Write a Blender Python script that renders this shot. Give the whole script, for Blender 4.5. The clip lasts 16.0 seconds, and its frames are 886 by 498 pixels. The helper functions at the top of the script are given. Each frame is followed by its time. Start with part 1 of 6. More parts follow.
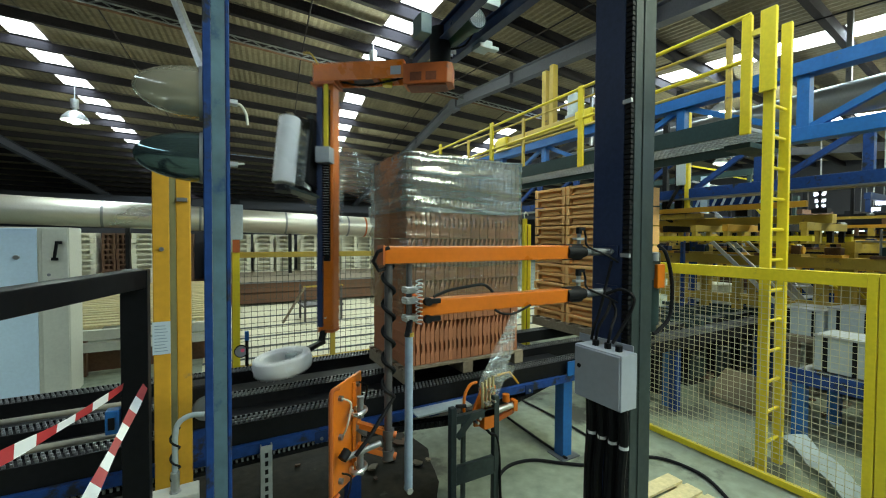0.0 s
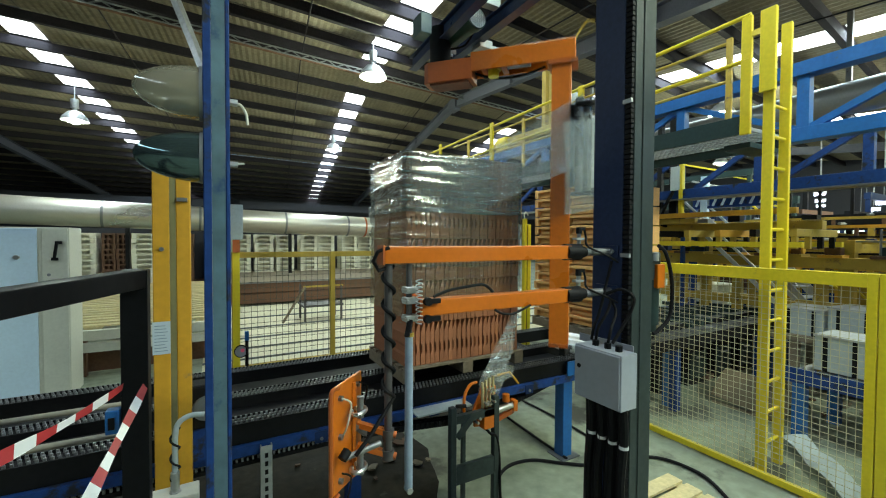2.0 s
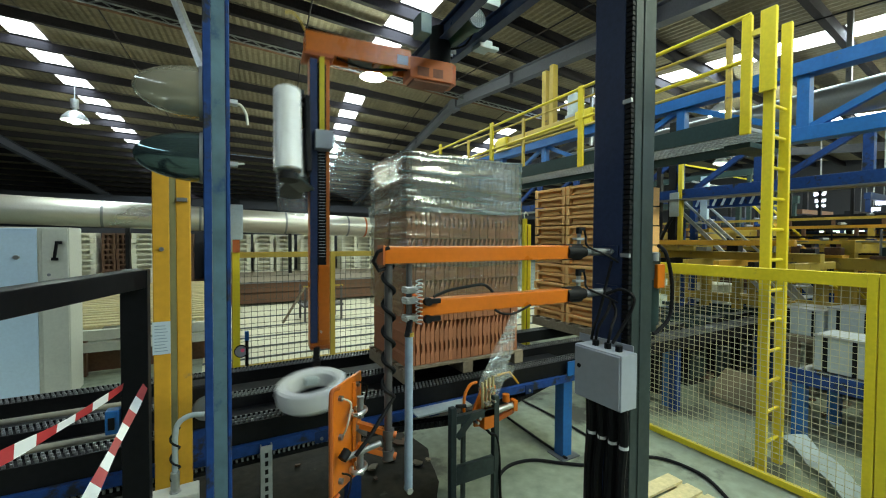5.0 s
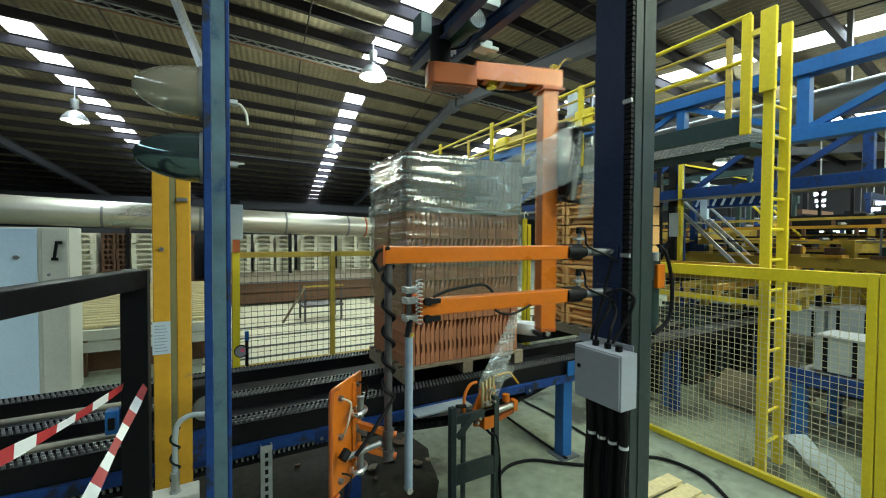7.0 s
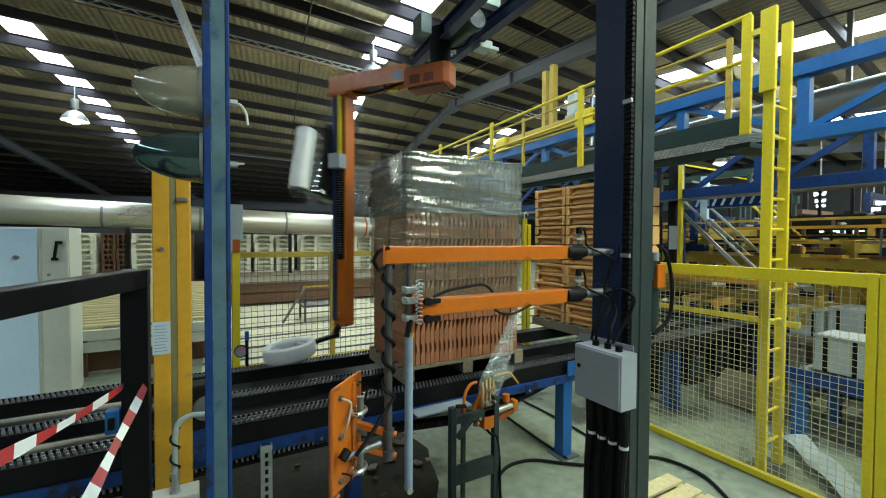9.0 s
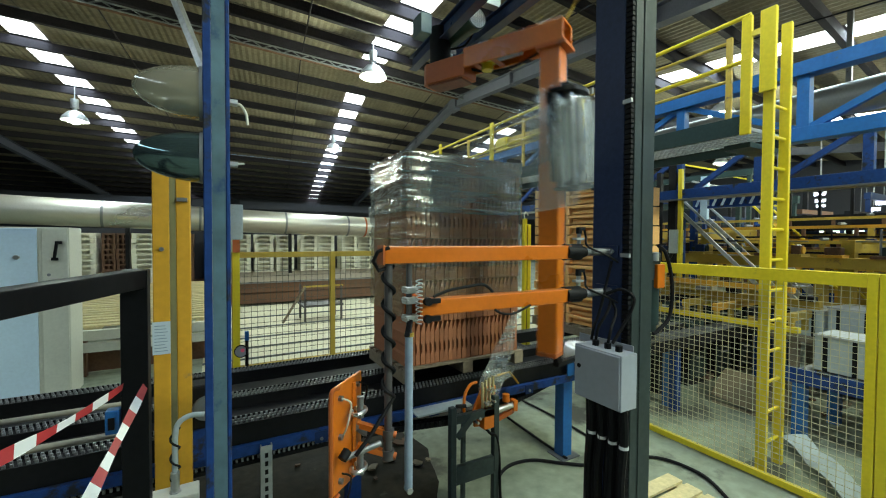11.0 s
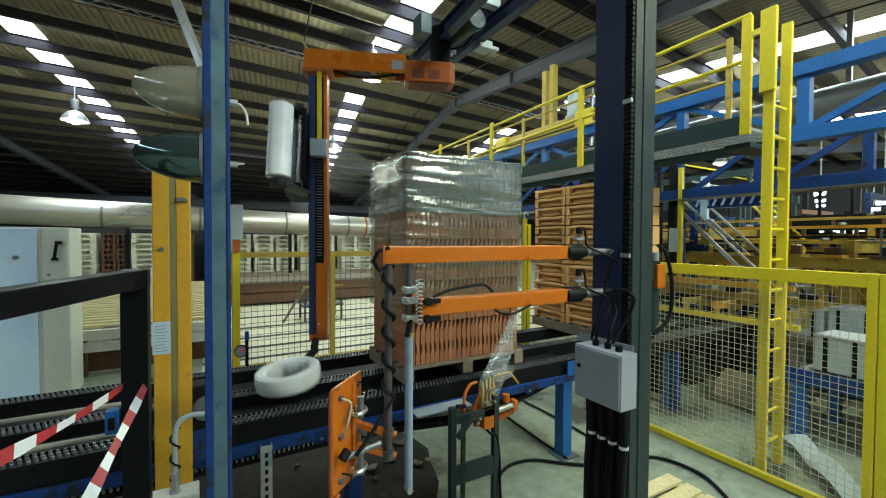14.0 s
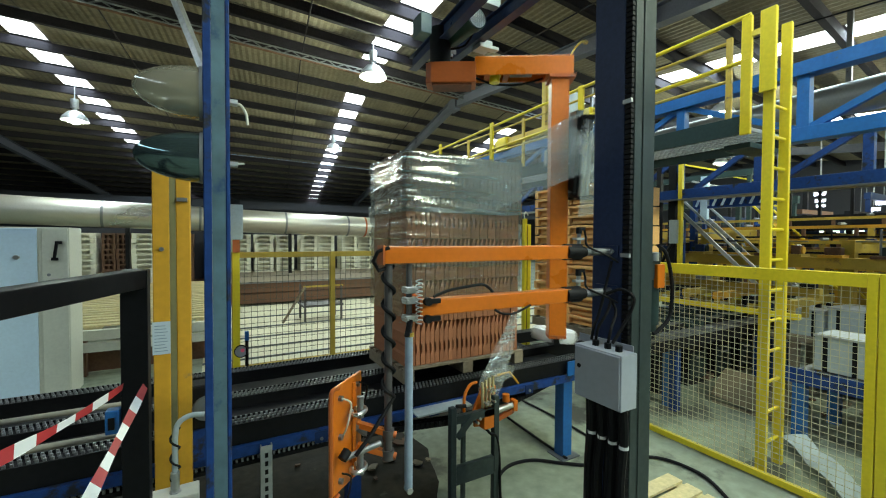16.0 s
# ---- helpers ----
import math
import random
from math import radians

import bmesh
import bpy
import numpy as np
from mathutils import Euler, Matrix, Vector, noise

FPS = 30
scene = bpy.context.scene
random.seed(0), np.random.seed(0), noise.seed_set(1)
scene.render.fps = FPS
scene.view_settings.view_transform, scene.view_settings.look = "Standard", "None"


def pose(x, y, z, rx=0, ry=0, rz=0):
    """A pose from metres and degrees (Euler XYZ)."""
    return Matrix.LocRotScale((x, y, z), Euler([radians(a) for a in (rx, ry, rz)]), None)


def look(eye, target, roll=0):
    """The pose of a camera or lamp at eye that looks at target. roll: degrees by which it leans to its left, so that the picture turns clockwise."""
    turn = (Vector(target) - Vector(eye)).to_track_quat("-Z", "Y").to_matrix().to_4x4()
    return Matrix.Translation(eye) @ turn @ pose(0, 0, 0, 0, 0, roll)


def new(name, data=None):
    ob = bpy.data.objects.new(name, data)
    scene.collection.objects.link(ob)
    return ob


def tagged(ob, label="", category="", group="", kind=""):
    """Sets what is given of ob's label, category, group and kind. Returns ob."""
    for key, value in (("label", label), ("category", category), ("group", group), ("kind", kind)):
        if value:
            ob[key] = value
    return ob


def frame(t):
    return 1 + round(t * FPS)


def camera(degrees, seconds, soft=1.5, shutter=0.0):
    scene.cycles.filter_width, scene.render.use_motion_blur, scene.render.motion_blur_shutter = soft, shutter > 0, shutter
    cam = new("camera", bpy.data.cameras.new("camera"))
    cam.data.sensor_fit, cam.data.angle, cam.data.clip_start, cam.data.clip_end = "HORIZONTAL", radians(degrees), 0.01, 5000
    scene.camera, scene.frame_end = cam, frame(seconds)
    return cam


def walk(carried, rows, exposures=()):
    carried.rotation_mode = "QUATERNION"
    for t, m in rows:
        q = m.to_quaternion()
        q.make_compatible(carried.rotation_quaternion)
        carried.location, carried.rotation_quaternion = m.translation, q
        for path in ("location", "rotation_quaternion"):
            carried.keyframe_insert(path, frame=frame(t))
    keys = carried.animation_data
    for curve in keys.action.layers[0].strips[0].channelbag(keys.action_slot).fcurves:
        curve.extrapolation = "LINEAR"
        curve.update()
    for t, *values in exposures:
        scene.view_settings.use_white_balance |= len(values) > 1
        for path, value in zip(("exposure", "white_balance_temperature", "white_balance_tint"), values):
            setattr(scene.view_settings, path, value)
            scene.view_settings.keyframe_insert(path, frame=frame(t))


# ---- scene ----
cam = camera(94.87, 16.0, soft=1.1, shutter=1.0)
EYE = Vector((0.0, 0.0, 2.2))
YAW, PITCH = radians(29.3), radians(1.35)
AIM = EYE + Vector((math.sin(YAW) * math.cos(PITCH), math.cos(YAW) * math.cos(PITCH), -math.sin(PITCH)))
walk(cam, [(0.0, look(EYE, AIM, 0.3)), (16.0, look(EYE, AIM, 0.3))], exposures=[(0.0, -0.14), (16.0, -0.14)])

# ---- world and large lights ----
world = bpy.data.worlds.new("sky")
scene.world = world
world.use_nodes = True
wn = world.node_tree
sky = wn.nodes.new("ShaderNodeTexSky")
sky.sky_type, sky.sun_disc = "NISHITA", False
sky.sun_elevation, sky.sun_rotation = radians(55), radians(200)
wn.links.new(sky.outputs[0], wn.nodes["Background"].inputs[0])
wn.nodes["Background"].inputs[1].default_value = 0.12

# The roof lies askew: purlins run along (1, PURLIN_K), sheets and rafters along (SHEET_M, 1).
RIDGE_Y, RIDGE_Z, SLOPE_FAR, SLOPE_NEAR = 13.03, 8.0, 0.103, 0.135
PURLIN_K, SHEET_M = 0.10, 0.127
BAY_FAR, BAY_NEAR, PURLIN_FAR, PURLIN_NEAR = 1.51, 1.42, 1.374, 0.875
ROOF_Y0, ROOF_Y1, ROOF_X0, ROOF_X1 = -11.0, 37.0, -24.0, 34.0
STRIPS = ((-5.157, 0.80), (4.154, 0.82), (12.4, 0.85), (21.0, 0.85))


def roof_z(x, y):
    v = y - RIDGE_Y - PURLIN_K * x
    return RIDGE_Z - (SLOPE_FAR * v if v > 0 else -SLOPE_NEAR * v)


def roof_point(u, v, dz=0.0):
    """A point of the roof: u along the ridge, v metres beyond it (below 0: on the near slope)."""
    x = u + SHEET_M * v
    y = RIDGE_Y + v + PURLIN_K * x
    return Vector((x, y, roof_z(x, y) + dz))


def area_lamp(name, m, sx, sy, power, color):
    d = bpy.data.lights.new(name, "AREA")
    d.shape, d.size, d.size_y, d.energy, d.color = "RECTANGLE", sx, sy, power, color
    ob = new(name, d)
    ob.matrix_world = m
    return ob


DAY = (0.73, 0.98, 1.07)
for sx, sw in STRIPS:
    for v0, v1 in ((-22.0, -1.5), (2.0, 17.0)):
        near = {-5.157: 380, 4.154: 580}.get(sx, 800)
        at = roof_point(sx + sw / 2, (v0 + v1) / 2, -0.06)
        tilt = math.degrees(math.atan(SLOPE_NEAR if v0 < 0 else -SLOPE_FAR))
        area_lamp("skylight_daylight", pose(*at, tilt, 0, -math.degrees(math.atan(SHEET_M))), 0.75, v1 - v0, near if v0 < 0 else 400, DAY)

# ---- materials ----


def mat(name, color, rough=0.5, metal=0.0, spread=0.08, grain=30.0, blot=2.5, bump=0.03, wear=None, wear_amount=0.0, spec=0.5, per_object=0.0, wear_scale=6.0):
    m = bpy.data.materials.new(name)
    m.use_nodes = True
    nt = m.node_tree
    b = nt.nodes["Principled BSDF"]
    b.inputs["Roughness"].default_value = rough
    b.inputs["Metallic"].default_value = metal
    b.inputs["Specular IOR Level"].default_value = spec
    tc = nt.nodes.new("ShaderNodeTexCoord")
    fine = nt.nodes.new("ShaderNodeTexNoise")
    fine.inputs["Scale"].default_value, fine.inputs["Detail"].default_value = grain, 5
    big = nt.nodes.new("ShaderNodeTexNoise")
    big.inputs["Scale"].default_value, big.inputs["Detail"].default_value = blot, 4
    geo = nt.nodes.new("ShaderNodeNewGeometry")
    for n in (fine, big):
        nt.links.new(geo.outputs["Position"] if per_object < 0 else tc.outputs["Object"], n.inputs["Vector"])
    mixv = nt.nodes.new("ShaderNodeMath")
    mixv.operation = "ADD"
    nt.links.new(fine.outputs[0], mixv.inputs[0])
    nt.links.new(big.outputs[0], mixv.inputs[1])
    last = mixv.outputs[0]
    if per_object > 0:
        info = nt.nodes.new("ShaderNodeObjectInfo")
        mul = nt.nodes.new("ShaderNodeMath")
        mul.operation = "MULTIPLY_ADD"
        mul.inputs[1].default_value = per_object
        nt.links.new(info.outputs["Random"], mul.inputs[0])
        nt.links.new(last, mul.inputs[2])
        last = mul.outputs[0]
    ramp = nt.nodes.new("ShaderNodeMapRange")
    mid = 1.0 + max(per_object, 0) / 2
    ramp.inputs["From Min"].default_value, ramp.inputs["From Max"].default_value = mid - 0.45, mid + 0.45
    ramp.inputs["To Min"].default_value, ramp.inputs["To Max"].default_value = 1 - spread * 1.6, 1 + spread * 1.6
    nt.links.new(last, ramp.inputs[0])
    col = nt.nodes.new("ShaderNodeVectorMath")
    col.operation = "SCALE"
    col.inputs[0].default_value = color
    nt.links.new(ramp.outputs[0], col.inputs["Scale"])
    out = col.outputs[0]
    if wear:
        w = nt.nodes.new("ShaderNodeTexNoise")
        w.inputs["Scale"].default_value, w.inputs["Detail"].default_value, w.inputs["Roughness"].default_value = wear_scale, 8, 0.65
        nt.links.new(tc.outputs["Object"], w.inputs["Vector"])
        edge = nt.nodes.new("ShaderNodeMapRange")
        edge.inputs["From Min"].default_value, edge.inputs["From Max"].default_value = 0.62 - wear_amount, 0.70 - wear_amount
        nt.links.new(w.outputs[0], edge.inputs[0])
        mx = nt.nodes.new("ShaderNodeMix")
        mx.data_type = "RGBA"
        nt.links.new(edge.outputs[0], mx.inputs["Factor"])
        nt.links.new(out, mx.inputs["A"])
        mx.inputs["B"].default_value = (*wear, 1)
        out = mx.outputs["Result"]
    nt.links.new(out, b.inputs["Base Color"])
    rr = nt.nodes.new("ShaderNodeMapRange")
    rr.inputs["From Min"].default_value, rr.inputs["From Max"].default_value = 0.3, 0.7
    rr.inputs["To Min"].default_value, rr.inputs["To Max"].default_value = max(rough - 0.1, 0.03), min(rough + 0.12, 1)
    nt.links.new(big.outputs[0], rr.inputs[0])
    nt.links.new(rr.outputs[0], b.inputs["Roughness"])
    if bump:
        bp = nt.nodes.new("ShaderNodeBump")
        bp.inputs["Strength"].default_value, bp.inputs["Distance"].default_value = bump, 0.02
        nt.links.new(fine.outputs[0], bp.inputs["Height"])
        nt.links.new(bp.outputs[0], b.inputs["Normal"])
    return m


def glow(name, color, strength):
    m = bpy.data.materials.new(name)
    m.use_nodes = True
    b = m.node_tree.nodes["Principled BSDF"]
    b.inputs["Base Color"].default_value = (*color, 1)
    b.inputs["Emission Color"].default_value = (*color, 1)
    b.inputs["Emission Strength"].default_value = strength
    return m


def film_material(name, clear, tint, rough=0.12, wrinkle=26.0, bump=0.5, vary=0.5):
    """Stretch film: part see-through, part glossy, milky where it lies in layers."""
    m = bpy.data.materials.new(name)
    m.use_nodes = True
    nt = m.node_tree
    b = nt.nodes["Principled BSDF"]
    b.inputs["Base Color"].default_value = (*tint, 1)
    b.inputs["Roughness"].default_value = rough
    b.inputs["Specular IOR Level"].default_value = 1.0
    b.inputs["IOR"].default_value = 1.7
    b.inputs["Coat Weight"].default_value, b.inputs["Coat Roughness"].default_value = 1.0, 0.06
    tr = nt.nodes.new("ShaderNodeBsdfTransparent")
    tr.inputs[0].default_value = (0.93, 0.95, 0.94, 1)
    tc = nt.nodes.new("ShaderNodeTexCoord")
    mp = nt.nodes.new("ShaderNodeMapping")
    mp.inputs["Scale"].default_value = (0.16, 0.16, 2.2)
    mp.inputs["Rotation"].default_value = (0.0, math.radians(7), 0.0)
    nt.links.new(tc.outputs["Object"], mp.inputs[0])
    n1 = nt.nodes.new("ShaderNodeTexNoise")
    n1.inputs["Scale"].default_value, n1.inputs["Detail"].default_value, n1.inputs["Distortion"].default_value = wrinkle, 4, 0.6
    nt.links.new(mp.outputs[0], n1.inputs["Vector"])
    bp = nt.nodes.new("ShaderNodeBump")
    bp.inputs["Strength"].default_value, bp.inputs["Distance"].default_value = bump, 0.02
    n2 = nt.nodes.new("ShaderNodeTexNoise")
    n2.inputs["Scale"].default_value, n2.inputs["Detail"].default_value = 55, 3
    nt.links.new(tc.outputs["Object"], n2.inputs["Vector"])
    hs = nt.nodes.new("ShaderNodeMath")
    hs.operation = "MULTIPLY_ADD"
    hs.inputs[1].default_value = 0.10
    nt.links.new(n2.outputs[0], hs.inputs[0])
    nt.links.new(n1.outputs[0], hs.inputs[2])
    nt.links.new(hs.outputs[0], bp.inputs["Height"])
    nt.links.new(bp.outputs[0], b.inputs["Normal"])
    mr = nt.nodes.new("ShaderNodeMapRange")
    mr.inputs["From Min"].default_value, mr.inputs["From Max"].default_value = 0.35, 0.7
    mr.inputs["To Min"].default_value, mr.inputs["To Max"].default_value = clear * (1 - vary * 0.6), min(clear * (1 + vary), 0.95)
    nt.links.new(n1.outputs[0], mr.inputs[0])
    mx = nt.nodes.new("ShaderNodeMixShader")
    nt.links.new(mr.outputs[0], mx.inputs[0])
    nt.links.new(tr.outputs[0], mx.inputs[1])
    nt.links.new(b.outputs[0], mx.inputs[2])
    nt.links.new(mx.outputs[0], nt.nodes["Material Output"].inputs[0])
    return m


ORANGE = mat("orange_paint", (0.62, 0.155, 0.008), 0.33, wear=(0.25, 0.09, 0.04), wear_amount=-0.06)
ORANGE_DARK = mat("orange_paint_old", (0.44, 0.10, 0.015), 0.5, wear=(0.16, 0.07, 0.04), wear_amount=0.0)
RUST = mat("rusty_primer", (0.16, 0.045, 0.02), 0.6, spread=0.3)
YELLOW = mat("yellow_paint", (0.72, 0.56, 0.02), 0.4, wear=(0.42, 0.32, 0.05), wear_amount=-0.04)
YELLOW_DULL = mat("yellow_paint_dusty", (0.42, 0.29, 0.035), 0.55, wear=(0.16, 0.11, 0.05), wear_amount=0.02)
OCHRE = mat("ochre_paint", (0.62, 0.32, 0.02), 0.5, wear=(0.36, 0.22, 0.08), wear_amount=-0.02)
NAVY = mat("navy_paint", (0.026, 0.042, 0.105), 0.35, spread=0.2, wear=(0.05, 0.06, 0.10), wear_amount=-0.06, spec=0.3)
GREENGREY = mat("green_grey_paint", (0.032, 0.045, 0.044), 0.4, spread=0.2, wear=(0.06, 0.07, 0.07), wear_amount=-0.06, spec=0.25)
TEAL = mat("dark_teal_paint", (0.022, 0.042, 0.040), 0.45, spread=0.15, spec=0.25)
BLUE = mat("blue_paint", (0.008, 0.105, 0.33), 0.42, spread=0.16, wear=(0.05, 0.09, 0.15), wear_amount=0.0)
BLUE_DARK = mat("blue_paint_dark", (0.010, 0.044, 0.18), 0.5, spread=0.22, wear=(0.022, 0.024, 0.03), wear_amount=0.07, spec=0.25)
BLUE_NIGHT = mat("night_blue_paint", (0.006, 0.022, 0.085), 0.5, spec=0.25)
BLACK = mat("black_steel", (0.006, 0.006, 0.007), 0.5, spread=0.3, spec=0.2)
RUBBER = mat("black_rubber", (0.005, 0.005, 0.006), 0.6, spread=0.3, spec=0.2)
STEEL = mat("bright_steel", (0.55, 0.56, 0.56), 0.3, 0.9)
STEEL_DULL = mat("dull_steel", (0.23, 0.24, 0.25), 0.45, 0.7, wear=(0.10, 0.07, 0.05), wear_amount=-0.02)
CHAIN = mat("chain_steel", (0.24, 0.25, 0.25), 0.38, 0.6, spread=0.45, grain=60)
GALV = mat("galvanised_steel", (0.50, 0.52, 0.53), 0.42, 0.6, spread=0.2, grain=18)
SILVER = mat("duct_cladding", (0.66, 0.64, 0.57), 0.33, 0.8, spread=0.06, blot=0.5, bump=0.0)
STEEL_DARK = mat("dark_dusty_steel", (0.085, 0.078, 0.078), 0.5, 0.2, spread=0.2)
PIPE_BLUE = mat("pale_blue_pipe", (0.29, 0.37, 0.47), 0.45, spread=0.15, wear=(0.18, 0.19, 0.2), wear_amount=-0.02)
GREYBOX = mat("grey_enamel", (0.33, 0.36, 0.40), 0.4, spread=0.05)
PALEGREY = mat("pale_grey_paint", (0.40, 0.46, 0.46), 0.5, spread=0.1)
CABINET = mat("cream_enamel", (0.62, 0.62, 0.52), 0.45, spread=0.06)
CABINET_BLUE = mat("pale_blue_enamel", (0.58, 0.74, 0.88), 0.35, spread=0.05)
ROLLER_GREY = mat("grey_rubber_roller", (0.10, 0.11, 0.12), 0.25, spread=0.15, spec=0.6)
WHITE = mat("white_plastic", (0.80, 0.81, 0.80), 0.3, spread=0.03, grain=12, bump=0.01)
CREAM = mat("cream_fired_clay", (0.80, 0.78, 0.64), 0.75, spread=0.15, per_object=0.3)
BROWN = mat("brown_fired_clay", (0.13, 0.065, 0.035), 0.75, spread=0.25, per_object=0.3)
TERRA = mat("terracotta", (0.36, 0.135, 0.060), 0.72, spread=0.16, grain=70, bump=0.2, per_object=0.5)
TERRA_LIGHT = mat("light_terracotta", (0.76, 0.43, 0.15), 0.7, spread=0.14, grain=70, bump=0.2, per_object=0.4)
TIMBER = mat("pallet_timber", (0.23, 0.185, 0.125), 0.8, spread=0.22, grain=30, bump=0.25, per_object=0.3)
TIMBER_PALE = mat("new_timber", (0.60, 0.50, 0.26), 0.75, spread=0.18, grain=30, bump=0.2, per_object=0.3)
CONCRETE = mat("concrete", (0.25, 0.28, 0.20), 0.7, spread=0.25, grain=9, blot=0.5, bump=0.12, wear=(0.085, 0.085, 0.065), wear_amount=0.09, wear_scale=0.9)
PALE_FLOOR = mat("pale_cream_floor", (0.62, 0.58, 0.42), 0.85, spread=0.12, grain=14, blot=0.8)
ROOF = mat("fibre_cement_roof", (0.212, 0.178, 0.120), 0.85, spread=0.30, grain=14, blot=0.7, bump=0.2)
PURLIN = mat("purlin_steel", (0.027, 0.024, 0.029), 0.8, spread=0.25, spec=0.1)
RAFTER = mat("rafter_paint", (0.11, 0.115, 0.15), 0.55, spread=0.15, spec=0.2)
# near-black, as the dimness of the far hall is put into the colour
WALL = mat("shaded_wall_cladding", (0.028, 0.030, 0.040), 0.8, spread=0.3, blot=0.4)
TUBE_DULL = mat("dusty_cream_tube", (0.30, 0.28, 0.22), 0.55, spread=0.2, grain=14)
RED = mat("red_plastic", (0.42, 0.030, 0.032), 0.45, spread=0.08)
PAPER = mat("paper_label", (0.55, 0.64, 0.72), 0.6, spread=0.05)
INK = mat("printed_bars", (0.25, 0.33, 0.42), 0.6, spread=0.05)
FILM_THICK = film_material("stretch_film_layers", 0.66, (0.19, 0.235, 0.22), 0.2, 7, 0.3, 0.15)
FILM_THIN = film_material("stretch_film_single", 0.34, (0.20, 0.185, 0.13), 0.16, 10, 0.4, 0.3)
FILM_WEB = film_material("stretch_film_web", 0.34, (0.46, 0.52, 0.53), 0.10, 8, 0.35, 0.25)
FILM_VEIL = film_material("stretch_film_veil", 0.26, (0.55, 0.60, 0.62), 0.08, 8, 0.6, 0.8)
FILM_BAG = film_material("gathered_film", 0.34, (0.62, 0.66, 0.62), 0.12, 10, 0.5, 0.4)
ACRYLIC = film_material("clear_acrylic", 0.62, (0.40, 0.37, 0.28), 0.05, 2, 0.02, 0.06)
SKYLIGHT = glow("skylight_sheet", (0.93, 0.97, 1.0), 5.0)
LAMPGLOW = glow("lamp_glow", (0.92, 1.0, 0.93), 60.0)
LAMPBLUE = glow("lamp_glow_cool", (0.70, 0.74, 1.0), 14.0)
# no lamp: the light thrown back by the reflector is put in as emission
RED_LENS_GLOW = glow("red_reflector_glow", (0.7, 0.12, 0.2), 0.25)

# ---- mesh tools ----


class G:
    """Collects the faces of one mesh, in world metres."""

    def __init__(self):
        self.v, self.f = [], []

    def add(self, verts, faces):
        n = len(self.v)
        self.v += [tuple(p) for p in verts]
        self.f += [tuple(i + n for i in f) for f in faces]
        return self

    def box(self, x0, x1, y0, y1, z0, z1):
        v = [(x, y, z) for x in (x0, x1) for y in (y0, y1) for z in (z0, z1)]
        return self.add(v, [(0, 1, 3, 2), (4, 6, 7, 5), (0, 4, 5, 1), (2, 3, 7, 6), (0, 2, 6, 4), (1, 5, 7, 3)])

    def obox(self, m, sx, sy, sz):
        v = [m @ Vector((x * sx / 2, y * sy / 2, z * sz / 2)) for x in (-1, 1) for y in (-1, 1) for z in (-1, 1)]
        return self.add(v, [(0, 1, 3, 2), (4, 6, 7, 5), (0, 4, 5, 1), (2, 3, 7, 6), (0, 2, 6, 4), (1, 5, 7, 3)])

    def bar(self, a, b, w, h, up=(0, 0, 1)):
        """A straight bar of section w by h from a to b."""
        a, b = Vector(a), Vector(b)
        d = (b - a).normalized()
        u = Vector(up)
        if abs(d.dot(u)) > 0.98:
            u = Vector((0, 1, 0))
        s = d.cross(u).normalized() * (w / 2)
        t = s.normalized().cross(d).normalized() * (h / 2)
        v = [p + i * s + j * t for p in (a, b) for i in (-1, 1) for j in (-1, 1)]
        return self.add(v, [(0, 1, 3, 2), (4, 6, 7, 5), (0, 4, 5, 1), (2, 3, 7, 6), (0, 2, 6, 4), (1, 5, 7, 3)])

    def ibeam(self, a, b, w, h, t, up=(0, 0, 1)):
        a, b = Vector(a), Vector(b)
        d = (b - a).normalized()
        s = d.cross(Vector(up)).normalized()
        u = s.cross(d).normalized()
        for o in (h / 2 - t / 2, t / 2 - h / 2):
            self.bar(a + u * o, b + u * o, w, t, u)
        return self.bar(a, b, t, h - 2 * t, u)

    def cyl(self, a, b, r, n=14, r2=None):
        a, b = Vector(a), Vector(b)
        r2 = r if r2 is None else r2
        d = (b - a).normalized()
        s = d.orthogonal().normalized()
        t = d.cross(s)
        ring = [(math.cos(2 * math.pi * i / n), math.sin(2 * math.pi * i / n)) for i in range(n)]
        v = [a + r * (c * s + k * t) for c, k in ring] + [b + r2 * (c * s + k * t) for c, k in ring]
        f = [(i, (i + 1) % n, n + (i + 1) % n, n + i) for i in range(n)] + [tuple(range(n))[::-1], tuple(range(n, 2 * n))]
        return self.add(v, f)

    def tube(self, pts, r, n=8):
        pts = [Vector(p) for p in pts]
        s, k0 = None, len(self.v)
        for i, p in enumerate(pts):
            d = (pts[min(i + 1, len(pts) - 1)] - pts[max(i - 1, 0)]).normalized()
            s = d.orthogonal().normalized() if s is None else (s - d * s.dot(d)).normalized()
            t = d.cross(s)
            self.v += [tuple(p + r * (math.cos(2 * math.pi * j / n) * s + math.sin(2 * math.pi * j / n) * t)) for j in range(n)]
        for i in range(len(pts) - 1):
            a = k0 + i * n
            self.f += [(a + j, a + (j + 1) % n, a + n + (j + 1) % n, a + n + j) for j in range(n)]
        self.f += [tuple(range(k0, k0 + n))[::-1], tuple(range(len(self.v) - n, len(self.v)))]
        return self

    def prism(self, poly, m, depth):
        """A flat outline in the m's x and y, pushed by depth along its z."""
        n = len(poly)
        v = [m @ Vector((x, y, 0)) for x, y in poly] + [m @ Vector((x, y, depth)) for x, y in poly]
        f = [(i, (i + 1) % n, n + (i + 1) % n, n + i) for i in range(n)] + [tuple(range(n))[::-1], tuple(range(n, 2 * n))]
        return self.add(v, f)

